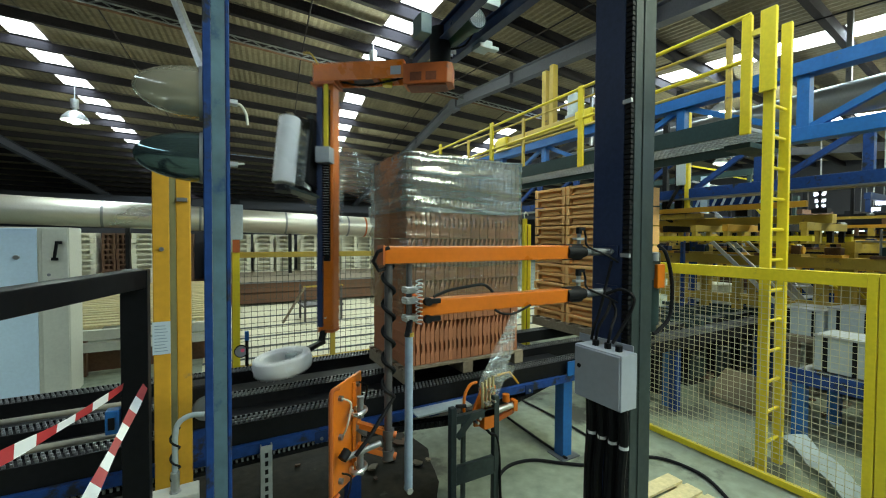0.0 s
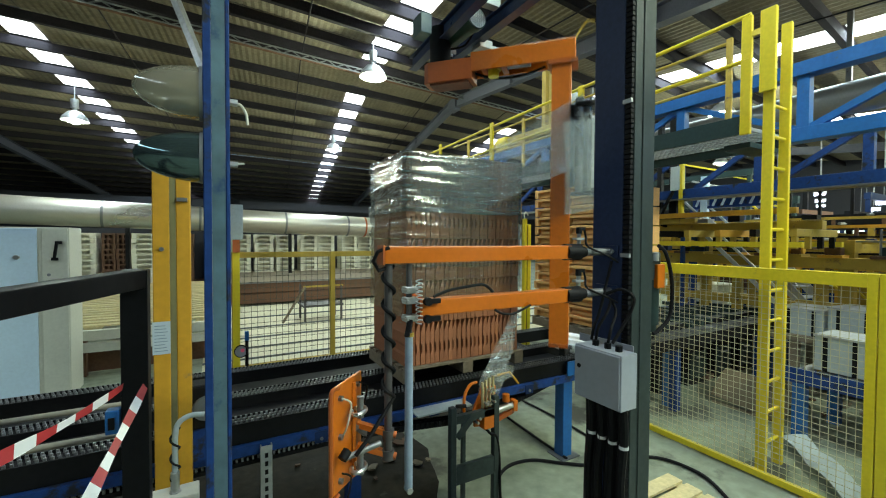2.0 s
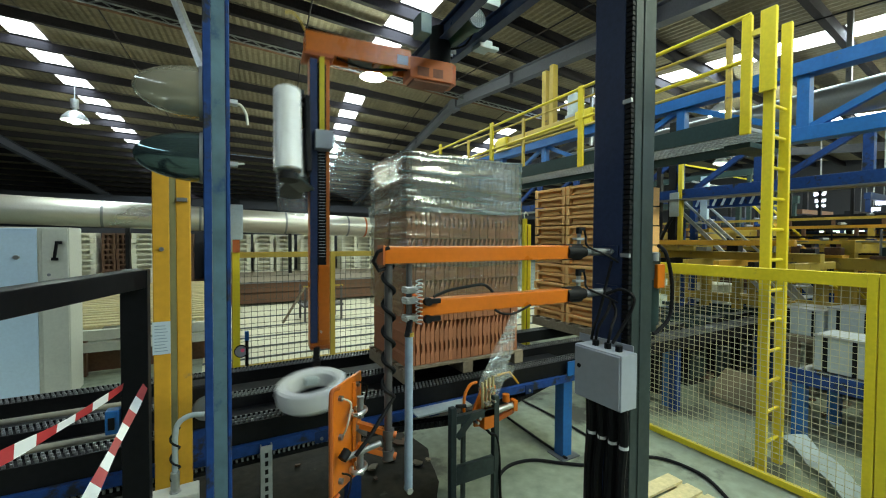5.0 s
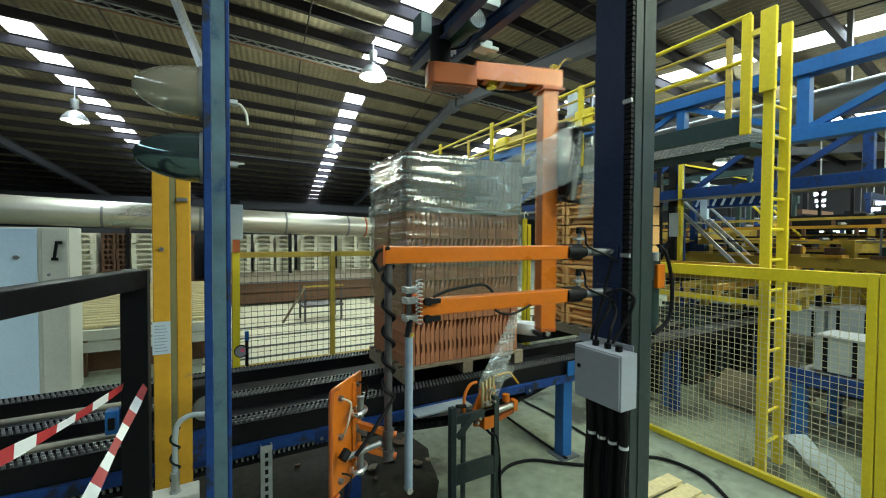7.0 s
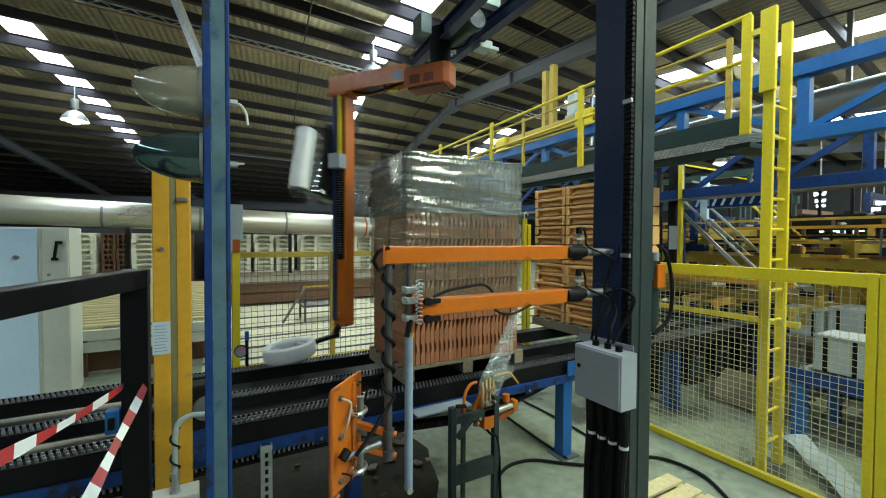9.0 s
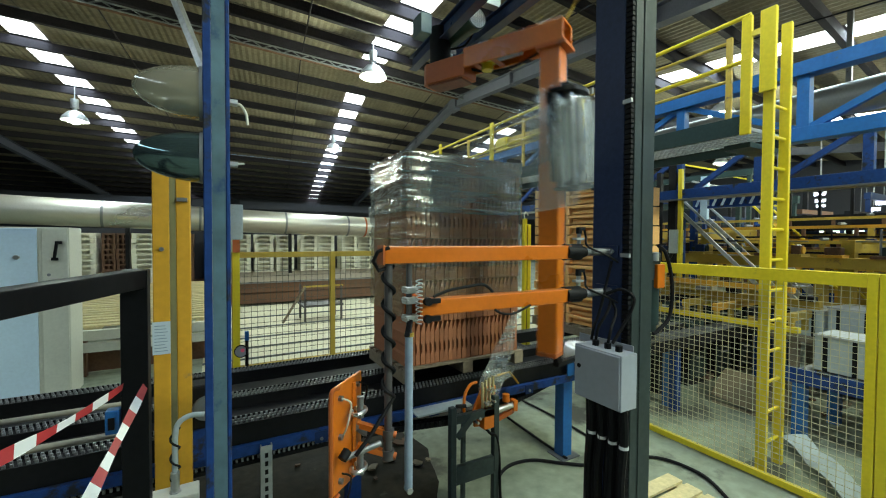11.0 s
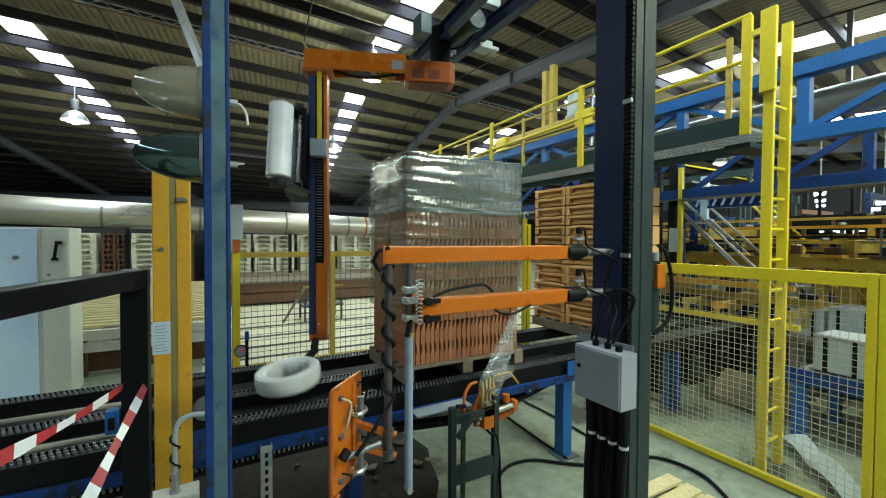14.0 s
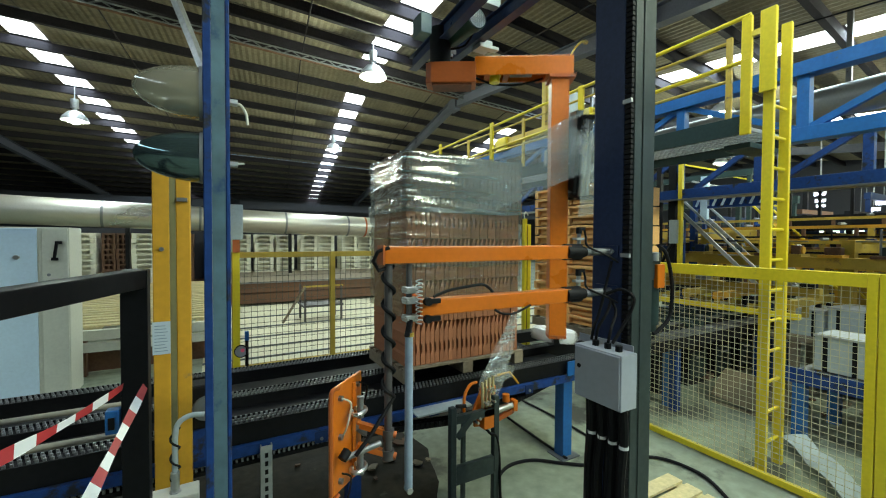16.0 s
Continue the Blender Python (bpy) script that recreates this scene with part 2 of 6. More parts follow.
    def lathe(self, m, profile, n=24, arc=1.0):
        """Profile of (radius, height) turned about m's z."""
        k, c = len(profile), int(n * arc) + (0 if arc == 1 else 1)
        v = [m @ Vector((r * math.cos(2 * math.pi * j / n), r * math.sin(2 * math.pi * j / n), h)) for j in range(c) for r, h in profile]
        f = []
        for j in range(c if arc == 1 else c - 1):
            a, b = j * k, ((j + 1) % c) * k
            f += [(a + i, b + i, b + i + 1, a + i + 1) for i in range(k - 1)]
        return self.add(v, f)

    def grid(self, rows, closed=False):
        """A sheet through rows of points."""
        n, k = len(rows[0]), len(rows)
        v = [p for r in rows for p in r]
        f = [(i * n + j, i * n + (j + 1) % n, (i + 1) * n + (j + 1) % n, (i + 1) * n + j) for i in range(k - 1) for j in range(n if closed else n - 1)]
        return self.add(v, f)


def smoothcurve(pts, n=8):
    """Points along a soft curve through pts."""
    pts = [Vector(p) for p in pts]
    out = []
    for i in range(len(pts) - 1):
        p0, p1, p2, p3 = pts[max(i - 1, 0)], pts[i], pts[i + 1], pts[min(i + 2, len(pts) - 1)]
        for j in range(n):
            t = j / n
            out.append(0.5 * ((2 * p1) + (p2 - p0) * t + (2 * p0 - 5 * p1 + 4 * p2 - p3) * t * t + (3 * p1 - p0 - 3 * p2 + p3) * t ** 3))
    return out + [pts[-1]]


def base_of(ob):
    p = Vector((0, 0, 0))
    while ob is not None:
        p += ob.location
        ob = ob.parent
    return p


def mesh_of(name, g, material, off=Vector((0, 0, 0)), smooth=False, bevel=0.0):
    me = bpy.data.meshes.new(name)
    me.from_pydata([(x - off.x, y - off.y, z - off.z) for x, y, z in g.v], [], g.f)
    bm = bmesh.new()
    bm.from_mesh(me)
    bmesh.ops.recalc_face_normals(bm, faces=bm.faces)
    if bevel:
        edges = [e for e in bm.edges if len(e.link_faces) == 2 and e.calc_face_angle(0) > 0.6]
        bmesh.ops.bevel(bm, geom=edges, offset=bevel, segments=2 if bevel > 0.004 else 1, profile=0.6, affect="EDGES", clamp_overlap=True)
    bm.to_mesh(me)
    bm.free()
    me.materials.append(material)
    if smooth:
        me.polygons.foreach_set("use_smooth", [True] * len(me.polygons))
        try:
            me.set_sharp_from_angle(angle=radians(38))
        except AttributeError:
            pass
    return me


def part(name, g, material, parent=None, label="", smooth=False, bevel=0.0, kind=""):
    """One mesh object under a thing or a part; g is in world metres."""
    ob = new(name, mesh_of(name, g, material, base_of(parent), smooth, bevel))
    ob.parent = parent
    return tagged(ob, label, kind=kind)


def thing(name, at, label, category, group="", kind=""):
    ob = new(name)
    ob.empty_display_size = 0.1
    ob.location = at
    return tagged(ob, label, category, group, kind)


def solid(name, g, material, label, category, group="", kind="", smooth=False, bevel=0.0, at=None):
    """A thing that is one mesh."""
    at = Vector(at) if at else Vector((0, 0, 0))
    ob = new(name, mesh_of(name, g, material, at, smooth, bevel))
    ob.location = at
    return tagged(ob, label, category, group, kind)


def piece(name, me, parent, at, turn=(0, 0, 0)):
    """An alike piece on shared mesh data, at a place in world metres."""
    ob = new(name, me)
    ob.parent = parent
    ob.location = Vector(at) - base_of(parent)
    ob.rotation_euler = [radians(a) for a in turn]
    return ob


rnd = random.Random(7)

# ---- structure: floor, walls, roof ----
floor = solid("floor", G().box(ROOF_X0, ROOF_X1, ROOF_Y0, ROOF_Y1, -0.2, 0.0), CONCRETE, "worn grey-green concrete factory floor with dark stains", "floor", kind="structure")
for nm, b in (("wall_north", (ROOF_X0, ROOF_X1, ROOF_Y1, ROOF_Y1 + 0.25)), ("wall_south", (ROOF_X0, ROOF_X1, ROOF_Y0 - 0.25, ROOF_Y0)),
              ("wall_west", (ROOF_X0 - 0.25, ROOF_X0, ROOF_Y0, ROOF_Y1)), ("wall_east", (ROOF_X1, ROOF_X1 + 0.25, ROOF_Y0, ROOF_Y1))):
    solid(nm, G().box(*b, -0.2, 8.4), WALL, "sheet-clad factory wall with its shadow put into the dark colour", "wall", kind="structure")


def build_roof():
    """Corrugated fibre-cement sheets on purlins, with translucent strips let in."""
    g, s = G(), G()
    lines = [-PURLIN_NEAR - BAY_NEAR * i for i in range(19, -1, -1)] + [PURLIN_FAR - BAY_FAR, *(PURLIN_FAR + BAY_FAR * i for i in range(17))]
    for k in range(len(lines) - 1):
        va, vb = lines[k], lines[k + 1]
        edges = [ROOF_X0]
        for sx, sw in sorted(STRIPS):
            edges += [sx, sx + sw]
        edges.append(ROOF_X1)
        lap = 0.012 * (k % 2)
        for i in range(len(edges) - 1):
            ua, ub = edges[i], edges[i + 1]
            if i % 2 and not va < -0.1 < vb + 0.2:
                ca, cb = va + (0.24 if va > 0 else 0.16), vb - 0.06
                s.add([roof_point(ua + 0.02, ca), roof_point(ub - 0.02, ca), roof_point(ub - 0.02, cb), roof_point(ua + 0.02, cb)], [(0, 1, 2, 3)])
                continue
            m = max(int((ub - ua) / 0.085), 2)
            g.grid([[roof_point(ua + (ub - ua) * j / m, v, lap + 0.009 * (-1) ** j) for j in range(m + 1)] for v in (va, vb)])
    solid("ceiling", g, ROOF, "brown weathered corrugated fibre-cement roof sheets seen from below", "ceiling", kind="structure")
    solid("window_1", s, SKYLIGHT, "bright translucent skylight sheets set in rows in the roof", "skylight", kind="structure")
    # unseen cover, added only to keep sky light out of the gaps
    solid("backdrop", G().box(ROOF_X0, ROOF_X1, ROOF_Y0, ROOF_Y1, 9.0, 9.1), WALL, "unseen dark cover added above the sheets to block the sky", "roof", kind="structure")
    for v in lines:
        a, b = roof_point(ROOF_X0 - SHEET_M * v, v, -0.15), roof_point(ROOF_X1 - SHEET_M * v, v, -0.15)
        p = G().bar(a, b, 0.06, 0.22)
        lip = Vector((0, 0.03, -0.117))
        p.bar(a + lip, b + lip, 0.12, 0.014)
        solid("roof_purlin", p, PURLIN, "dark steel roof purlin under the sheets", "purlin", "roof purlins", "structure")


build_roof()
for u in (-9.4, -18.0, 8.25, 17.0, 26.0):
    g = G()
    for va, vb in ((-24.0, 0.0), (0.0, 24.0)):
        g.ibeam(roof_point(u, va, -0.47), roof_point(u, vb, -0.47), 0.22, 0.36, 0.02)
    c = roof_point(u, 0.0, -0.55)
    g.obox(Matrix.Translation(c), 0.26, 0.5, 0.42)
    for v in (-9.0, -4.2, 4.5, 9.0):
        c = roof_point(u, v, -0.47)
        g.obox(Matrix.Translation(c), 0.24, 0.03, 0.40)
    solid("roof_rafter", g, RAFTER, "grey-blue steel portal rafter under the roof", "rafter", "roof rafters", "structure")


def truss_rail(v, dz, label):
    """Light lattice girder that runs along under the ridge."""
    g = G()
    a, b = roof_point(-19.0, v, dz), roof_point(26.0, v, dz)
    drop = Vector((0, 0, -0.12))
    g.bar(a, b, 0.04, 0.025).bar(a + drop, b + drop, 0.04, 0.025)
    n = int((b - a).length / 0.26)
    for i in range(n):
        p, q = a.lerp(b, i / n), a.lerp(b, (i + 1) / n)
        g.bar(p if i % 2 else p + drop, q + drop if i % 2 else q, 0.02, 0.02)
    solid("cable_ladder", g, STEEL_DULL, label, "cable ladder", kind="structure")


truss_rail(-0.86, -0.33, "light steel lattice cable ladder under the roof ridge")
solid("ridge_pipe", G().tube([roof_point(-19.0, -0.35, -0.34), roof_point(26.0, -0.35, -0.34)], 0.045, 8), BROWN, "brown pipe that runs under the roof ridge", "pipe", kind="structure", smooth=True)
for u in (-9.6, -2.4, 2.35, 7.2, 11.0):
    c = G().tube([roof_point(u, v, -0.30) for v in (-19.0, -10.0, 0.0, 9.0, 20.0)], 0.016, 6)
    solid("roof_conduit", c, PURLIN, "thin dark conduit clipped under the purlins", "conduit", "roof conduits", "structure", smooth=True)

# ---- the chain conveyor ----
CH_Z = 1.0
conveyor = thing("chain_conveyor", (1.0, 3.5, 0), "blue steel chain conveyor with three black roller chains", "conveyor")


def chain_strand(x0, x1, y, z, width=0.085):
    """Roller chain: three rows of bright plates on dark pins."""
    g, p = G(), 0.032
    for i in range(int((x1 - x0) / p)):
        x = x0 + i * p
        for k, o in enumerate((-width / 2, 0.0, width / 2)):
            a = x + (p / 2 if k == 1 else 0)
            g.box(a, a + p * 0.42, y + o - 0.006, y + o + 0.006, z - 0.02, z + 0.002)
    return g


for y in (3.0, 3.5, 4.15):
    part("chain", chain_strand(-4.5, 8.0, y, CH_Z), CHAIN, conveyor, "worn steel roller chain", kind="stuff")
    g = G().box(-4.5, 8.0, y - 0.055, y + 0.055, CH_Z - 0.05, CH_Z - 0.022)
    part("chain_guide", g, RUBBER, conveyor)
    tone = BLACK
    for o in (0.0715, -0.0715):
        part("side_rail", G().box(-4.5, 8.0, y + o - 0.0065, y + o + 0.0065, CH_Z - 0.14, CH_Z - 0.006), tone, conveyor)
    part("rail_base", G().box(-4.5, 8.0, y - 0.065, y + 0.065, CH_Z - 0.14, CH_Z - 0.12), tone, conveyor)
for y in (3.25, 3.82):
    part("cover_plate", G().box(-4.5, 3.3, y - 0.17, y + 0.17, CH_Z - 0.10, CH_Z - 0.085), RUBBER, conveyor)
    part("guard_tube", G().cyl((-4.5, y - 0.02, CH_Z - 0.04), (-0.55, y - 0.02, CH_Z - 0.045), 0.02), TUBE_DULL, conveyor, smooth=True)
part("front_beam", G().prism([(0.035, -0.035), (0.035, -0.025), (-0.025, -0.025), (-0.025, 0.022), (0.035, 0.022), (0.035, 0.032), (-0.035, 0.032), (-0.035, -0.035)], Matrix(((0, 0, 1, -4.5), (1, 0, 0, 2.92), (0, 1, 0, CH_Z - 0.175), (0, 0, 0, 1))), 7.75), BLUE_DARK, conveyor)
part("chain", chain_strand(-4.5, 0.75, 2.96, 0.768), CHAIN, conveyor, "worn return chain", kind="stuff")
part("return_guide", G().box(-4.5, 0.75, 2.91, 3.01, 0.718, 0.743), RUBBER, conveyor)
for x in (-3.2, -0.9, 3.1):
    for y in (2.99, 4.15):
        # darker blue on the legs left of x = 3
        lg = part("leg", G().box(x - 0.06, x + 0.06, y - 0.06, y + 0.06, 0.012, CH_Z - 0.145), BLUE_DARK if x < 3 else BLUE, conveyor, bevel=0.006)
        part("foot_plate", G().box(x - 0.11, x + 0.13, y - 0.11, y + 0.11, 0.0, 0.012), STEEL_DULL, lg)
for x in (-3.2, -0.9, 1.0, 2.2, 3.1, 5.2):
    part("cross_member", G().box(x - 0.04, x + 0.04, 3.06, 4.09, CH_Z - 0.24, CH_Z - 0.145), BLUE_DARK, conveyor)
for x in (5.2, 7.4):
    for y in (3.1, 4.15):
        part("leg", G().box(x - 0.05, x + 0.05, y - 0.05, y + 0.05, 0.0, CH_Z - 0.145), BLUE_DARK, conveyor)
# slanted return chain that runs down to the idler
g = G()
slack = smoothcurve([(0.72, 2.96, 0.755), (1.2, 2.96, 0.715), (1.6, 2.96, 0.675), (1.85, 2.965, 0.655), (2.1, 2.97, 0.665), (2.4, 2.97, 0.705), (2.7, 2.97, 0.765), (2.98, 2.97, 0.84), (3.06, 2.97, 0.90)], 9)
for a, b in zip(slack, slack[1:]):
    c = a.lerp(b, 0.84)
    for o in (-0.045, 0.0, 0.045):
        g.bar(a + Vector((0, o, 0)), c + Vector((0, o, 0)), 0.014, 0.045)
    g.bar(a + Vector((0.01, -0.045, 0)), a + Vector((0.01, 0.045, 0)), 0.018, 0.018)
part("slack_chain", g, RUBBER, conveyor, "black slack chain hanging in a bow")
part("leg", G().box(0.85, 0.955, 2.94, 3.04, 0.0, 0.72), BLUE_DARK, conveyor, bevel=0.006)
part("end_bracket", G().prism([(3.02, 0.86), (3.26, 0.86), (3.28, 0.94), (3.20, 1.0), (3.02, 1.0)], pose(0, 2.872, 0, 90, 0, 0), 0.012), BLUE, conveyor, "worn blue end bracket")
for x in (-0.3, 0.6, 1.5, 2.5):
    part("tie_plate", G().box(x, x + 0.09, 2.876, 2.884, CH_Z - 0.23, CH_Z - 0.15), BLUE_NIGHT, conveyor)
    part("bolt", G().cyl((x + 0.045, 2.876, CH_Z - 0.2), (x + 0.045, 2.866, CH_Z - 0.2), 0.012, 6), STEEL_DULL, conveyor)
for x in (0.15, 1.9):
    part("hanger", G().box(x, x + 0.05, 3.02, 3.06, 0.70, CH_Z - 0.15), BLUE_NIGHT, conveyor)

# ---- tile packs ----


def roof_tile_mesh(name, material, h=0.352, d=0.375):
    """A clay roof tile on edge: tight foot, waisted middle, thick lip, raked top."""
    left, right = [], []
    for t, a, b in ((0.0, -0.0205, 0.0205), (0.24, -0.0205, 0.0205), (0.30, -0.0095, 0.0175), (0.46, -0.0090, 0.0160), (0.53, -0.0215, 0.0175),
                    (0.60, -0.0225, 0.0195), (0.78, -0.0215, 0.0200), (0.82, -0.0160, 0.0190), (1.0, 0.0040, 0.0175)):
        left.append((a, h * t))
        right.append((b, h * t))
    outline = left + right[::-1]
    g = G().prism(outline, pose(0, 0, 0, 90, 0, 0), -d)
    me = mesh_of(name, g, material)
    return me


PX0, PX1, PY0, PY1 = 1.37, 2.56, 3.07, 3.85
PZ = tuple(1.135 + 0.3575 * i for i in range(5))
pack = thing("tile_pack", (1.96, 3.45, CH_Z + 0.012), "pallet of terracotta roof tiles wrapped in stretch film", "tile pack")


def pallet(parent, x0, x1, y0, y1, z):
    for i in range(7):
        y = y0 + (y1 - y0) * i / 6.0
        part("deck_board", G().box(x0, x1, max(y - 0.045, y0), min(y + 0.045, y1), z + 0.10, z + 0.121), TIMBER, parent)
    for x in (x0, (x0 + x1) / 2 - 0.05, x1 - 0.1):
        part("bearer", G().box(x, x + 0.1, y0, y1, z + 0.018, z + 0.099), TIMBER, parent)
        part("base_board", G().box(x - 0.0, x + 0.1, y0, y1, z, z + 0.017), TIMBER, parent)


pallet(pack, 1.34, 2.60, 3.04, 3.88, CH_Z + 0.012)
tile_me = roof_tile_mesh("roof_tile", TERRA)
NT = 26
for zi, z in enumerate(PZ):
    for row in range(2):
        for i in range(NT):
            x = PX0 + 0.025 + (PX1 - PX0 - 0.05) * i / (NT - 1)
            flip = 180 if row else 0
            y = PY0 + row * 0.395 + rnd.uniform(-0.006, 0.006)
            t = piece("roof_tile", tile_me, pack, (x, y + (0.375 if flip else 0), z + 0.002), (0, 0, flip))
            t.rotation_euler[1] = radians(rnd.uniform(-0.6, 0.6))
for z in PZ[1:]:
    part("spacer_strip", G().box(PX0, PX1, PY0 + 0.1, PY0 + 0.13, z - 0.0045, z + 0.001), TIMBER, pack)


def wrap_band(z0, z1, out, seed, rows=44, per=220, folds=7):
    """A film sleeve round the pack: drawn tight, with long raking pleats and puckered corners."""
    x0, x1, y0, y1, r = PX0 - out, PX1 + out, PY0 - out, PY1 + out, 0.035
    ring = []
    lx, ly = x1 - x0 - 2 * r, y1 - y0 - 2 * r
    side = [((x0 + r, y0), (1, 0), lx), ((x1, y0 + r), (0, 1), ly), ((x1 - r, y1), (-1, 0), lx), ((x0, y1 - r), (0, -1), ly)]
    for (px, py), (dx, dy), ln in side:
        k = max(int(per * ln / (2 * (lx + ly))), 4)
        for j in range(k + 1):
            s = j / k
            edge = 0.5 - abs(s - 0.5)
            ring.append((px + dx * ln * s, py + dy * ln * s, dy, -dx, edge))
    draw = random.Random(int(seed * 10))
    pleats = [(draw.uniform(z0, z1), draw.uniform(-0.16, 0.04), draw.uniform(0.003, 0.006), draw.uniform(0.007, 0.018)) for _ in range(folds)]
    out_rows = []
    for i in range(rows + 1):
        t = i / rows
        row = []
        for x, y, nx, ny, edge in ring:
            z = z0 + (z1 - z0) * t
            along = (x - PX0) * abs(ny) + (y - PY0) * abs(nx)
            w = 0.005 * noise.noise((x * 0.9 + seed, y * 0.9, (z + 0.1 * along) * 12)) + 0.003 * noise.noise((x * 9, y * 9 + seed, z * 30))
            for zc, rake, high, wide in pleats:
                w += high * math.exp(-((z - zc - rake * along) / wide) ** 2)
            pucker = max(0.0, 1 - edge * 9)
            w += 0.016 * pucker * noise.noise((seed, x + y, z * 24))
            w -= 0.010 * min(edge * 4, 1) * (0.5 + 0.5 * math.sin(z * 17.6 + 1.2)) * 0.6
            zz = z + (0.03 * noise.noise((x * 1.7, y * 1.7, seed)) if i in (0, rows) else 0)
            row.append((x + nx * w, y + ny * w, zz))
        out_rows.append(row)
    return G().grid(out_rows, closed=True)


part("film_wrap", wrap_band(2.43, 2.925, 0.034, 3.1, folds=9), FILM_THICK, pack, "many layers of glossy clear film", smooth=True)
part("film_wrap", wrap_band(1.96, 2.46, 0.030, 8.4), FILM_THIN, pack, "single layer of wrinkled clear film", smooth=True)
part("film_wrap", wrap_band(1.56, 1.99, 0.030, 5.7), FILM_THIN, pack, "single layer of wrinkled clear film", smooth=True)
top = [[(PX0 - 0.03 + (PX1 - PX0 + 0.06) * i / 16, PY0 - 0.03 + (PY1 - PY0 + 0.06) * j / 12,
         2.925 + 0.014 * noise.noise((i * 0.5, j * 0.6, 2.0))) for i in range(17)] for j in range(13)]
part("top_sheet", G().grid(top), FILM_THICK, pack, "clear film top sheet", smooth=True)

second = thing("tile_pack", (4.5, 3.85, CH_Z + 0.012), "unwrapped pallet of light orange clay tiles in layers", "tile pack")
pallet(second, 3.93, 5.1, 3.22, 4.40, CH_Z + 0.012)


def bundle_mesh():
    """A bundle of clay tiles laid flat, with lipped ends and a hollow side."""
    g = G().box(0.07, 0.55, 0.02, 0.54, 0.004, 0.238)
    for z in (0.0, 0.125):
        g.box(0.0, 0.08, 0.0, 0.05, z, z + 0.112).box(0.0, 0.08, 0.51, 0.56, z, z + 0.112)
        g.box(0.01, 0.08, 0.05, 0.51, z + 0.078, z + 0.112)
        g.prism([(0.05, 0.004), (0.51, 0.004), (0.42, 0.045), (0.14, 0.045)], Matrix(((0, 0, 1, 0.025), (1, 0, 0, 0), (0, 1, 0, z), (0, 0, 0, 1))), 0.05)
    return mesh_of("clay_block", g, TERRA_LIGHT, bevel=0.003)


bundle_me = bundle_mesh()
for lv in range(7):
    for row in range(2):
        for col in range(2):
            piece("clay_block", bundle_me, second, (3.95 + col * 0.57 + rnd.uniform(-0.012, 0.012), 3.24 + row * 0.585, 1.137 + lv * 0.252))

# ---- stretch wrapper: fixed frame ----
AXIS = Vector((1.894, 3.45, 0.0))
wrapper = thing("pallet_wrapper", (2.11, 1.6, 0), "navy steel column and overhead beams of a pallet wrapper", "machine frame")
CX, CY = 2.01, 1.46
part("column", G().box(CX, CX + 0.20, CY + 0.05, CY + 0.26, 0.0, 4.6), NAVY, wrapper, "navy-painted hollow steel column", bevel=0.012)
part("front_channel", G().box(CX + 0.02, CX + 0.20, CY - 0.002, CY + 0.035, 0.0, 4.6).box(CX + 0.085, CX + 0.095, CY - 0.008, CY - 0.002, 0.0, 4.6), GREENGREY, wrapper, "green-grey cable channel", bevel=0.004)
g = G()
for i in range(150):
    z = 0.05 + i * 0.028
    g.box(CX - 0.004, CX + 0.02, CY + 0.004, CY + 0.045, z, z + 0.021)
part("drag_chain", g, RUBBER, wrapper, "black plastic cable chain")
for z in (2.96, 2.105, 3.7):
    part("cable_clamp", G().box(CX - 0.016, CX + 0.0, CY - 0.004, CY + 0.05, z, z + 0.022), GALV, wrapper)
for xa, xb in ((1.935, 1.74), (2.205, 2.17)):
    part("overhead_beam", G().ibeam((xa, 4.15 if xa < 2 else 3.75, 4.14), (xb, 1.2, 4.14), 0.085, 0.14, 0.012), NAVY, wrapper, "dark blue-grey overhead steel beam")
part("cross_beam", G().box(1.66, 2.28, 1.30, 1.75, 4.215, 4.34), TEAL, wrapper)
part("slewing_head", G().cyl((AXIS.x, AXIS.y, 3.86), (AXIS.x, AXIS.y, 4.20), 0.10, 24), BLACK, wrapper, smooth=True)
MOTOR_GREEN = mat("motor_green", (0.020, 0.060, 0.042), 0.4, spec=0.4)
body = G().cyl((2.0, 3.40, 4.12), (2.0, 3.06, 4.12), 0.080, 20).cyl((2.0, 3.06, 4.12), (2.0, 2.98, 4.12), 0.092, 20)
part("drive_motor", body, MOTOR_GREEN, wrapper, "dark drive motor with a fan cowl", smooth=True)
g = G().lathe(pose(2.0, 2.977, 4.12, 90, 0, 0), [(0.0, 0.004), (0.03, 0.004), (0.03, 0.0), (0.075, 0.0), (0.075, 0.006), (0.082, 0.006)], 20)
part("fan_grille", g, GALV, wrapper)
g = G()
for i in range(-3, 4):
    h = math.sqrt(0.078 ** 2 - (i * 0.022) ** 2)
    g.box(2.0 + i * 0.022 - 0.002, 2.0 + i * 0.022 + 0.002, 2.971, 2.976, 4.12 - h, 4.12 + h).box(2.0 - h, 2.0 + h, 2.966, 2.970, 4.12 + i * 0.022 - 0.002, 4.12 + i * 0.022 + 0.002)
part("fan_guard", g, PALEGREY, wrapper, "pale wire fan guard", kind="stuff")
part("motor_cable", G().tube(smoothcurve([(2.06, 3.12, 4.2), (2.12, 3.2, 4.16), (2.10, 3.34, 4.06), (1.98, 3.44, 4.03)]), 0.010), RUBBER, wrapper, smooth=True)
for y in (3.46, 3.52, 3.58):
    part("gear_flange", G().box(1.90 + 0.3 * (y - 3.46), 2.08, y, y + 0.02, 4.02, 4.18), GREYBOX, wrapper)
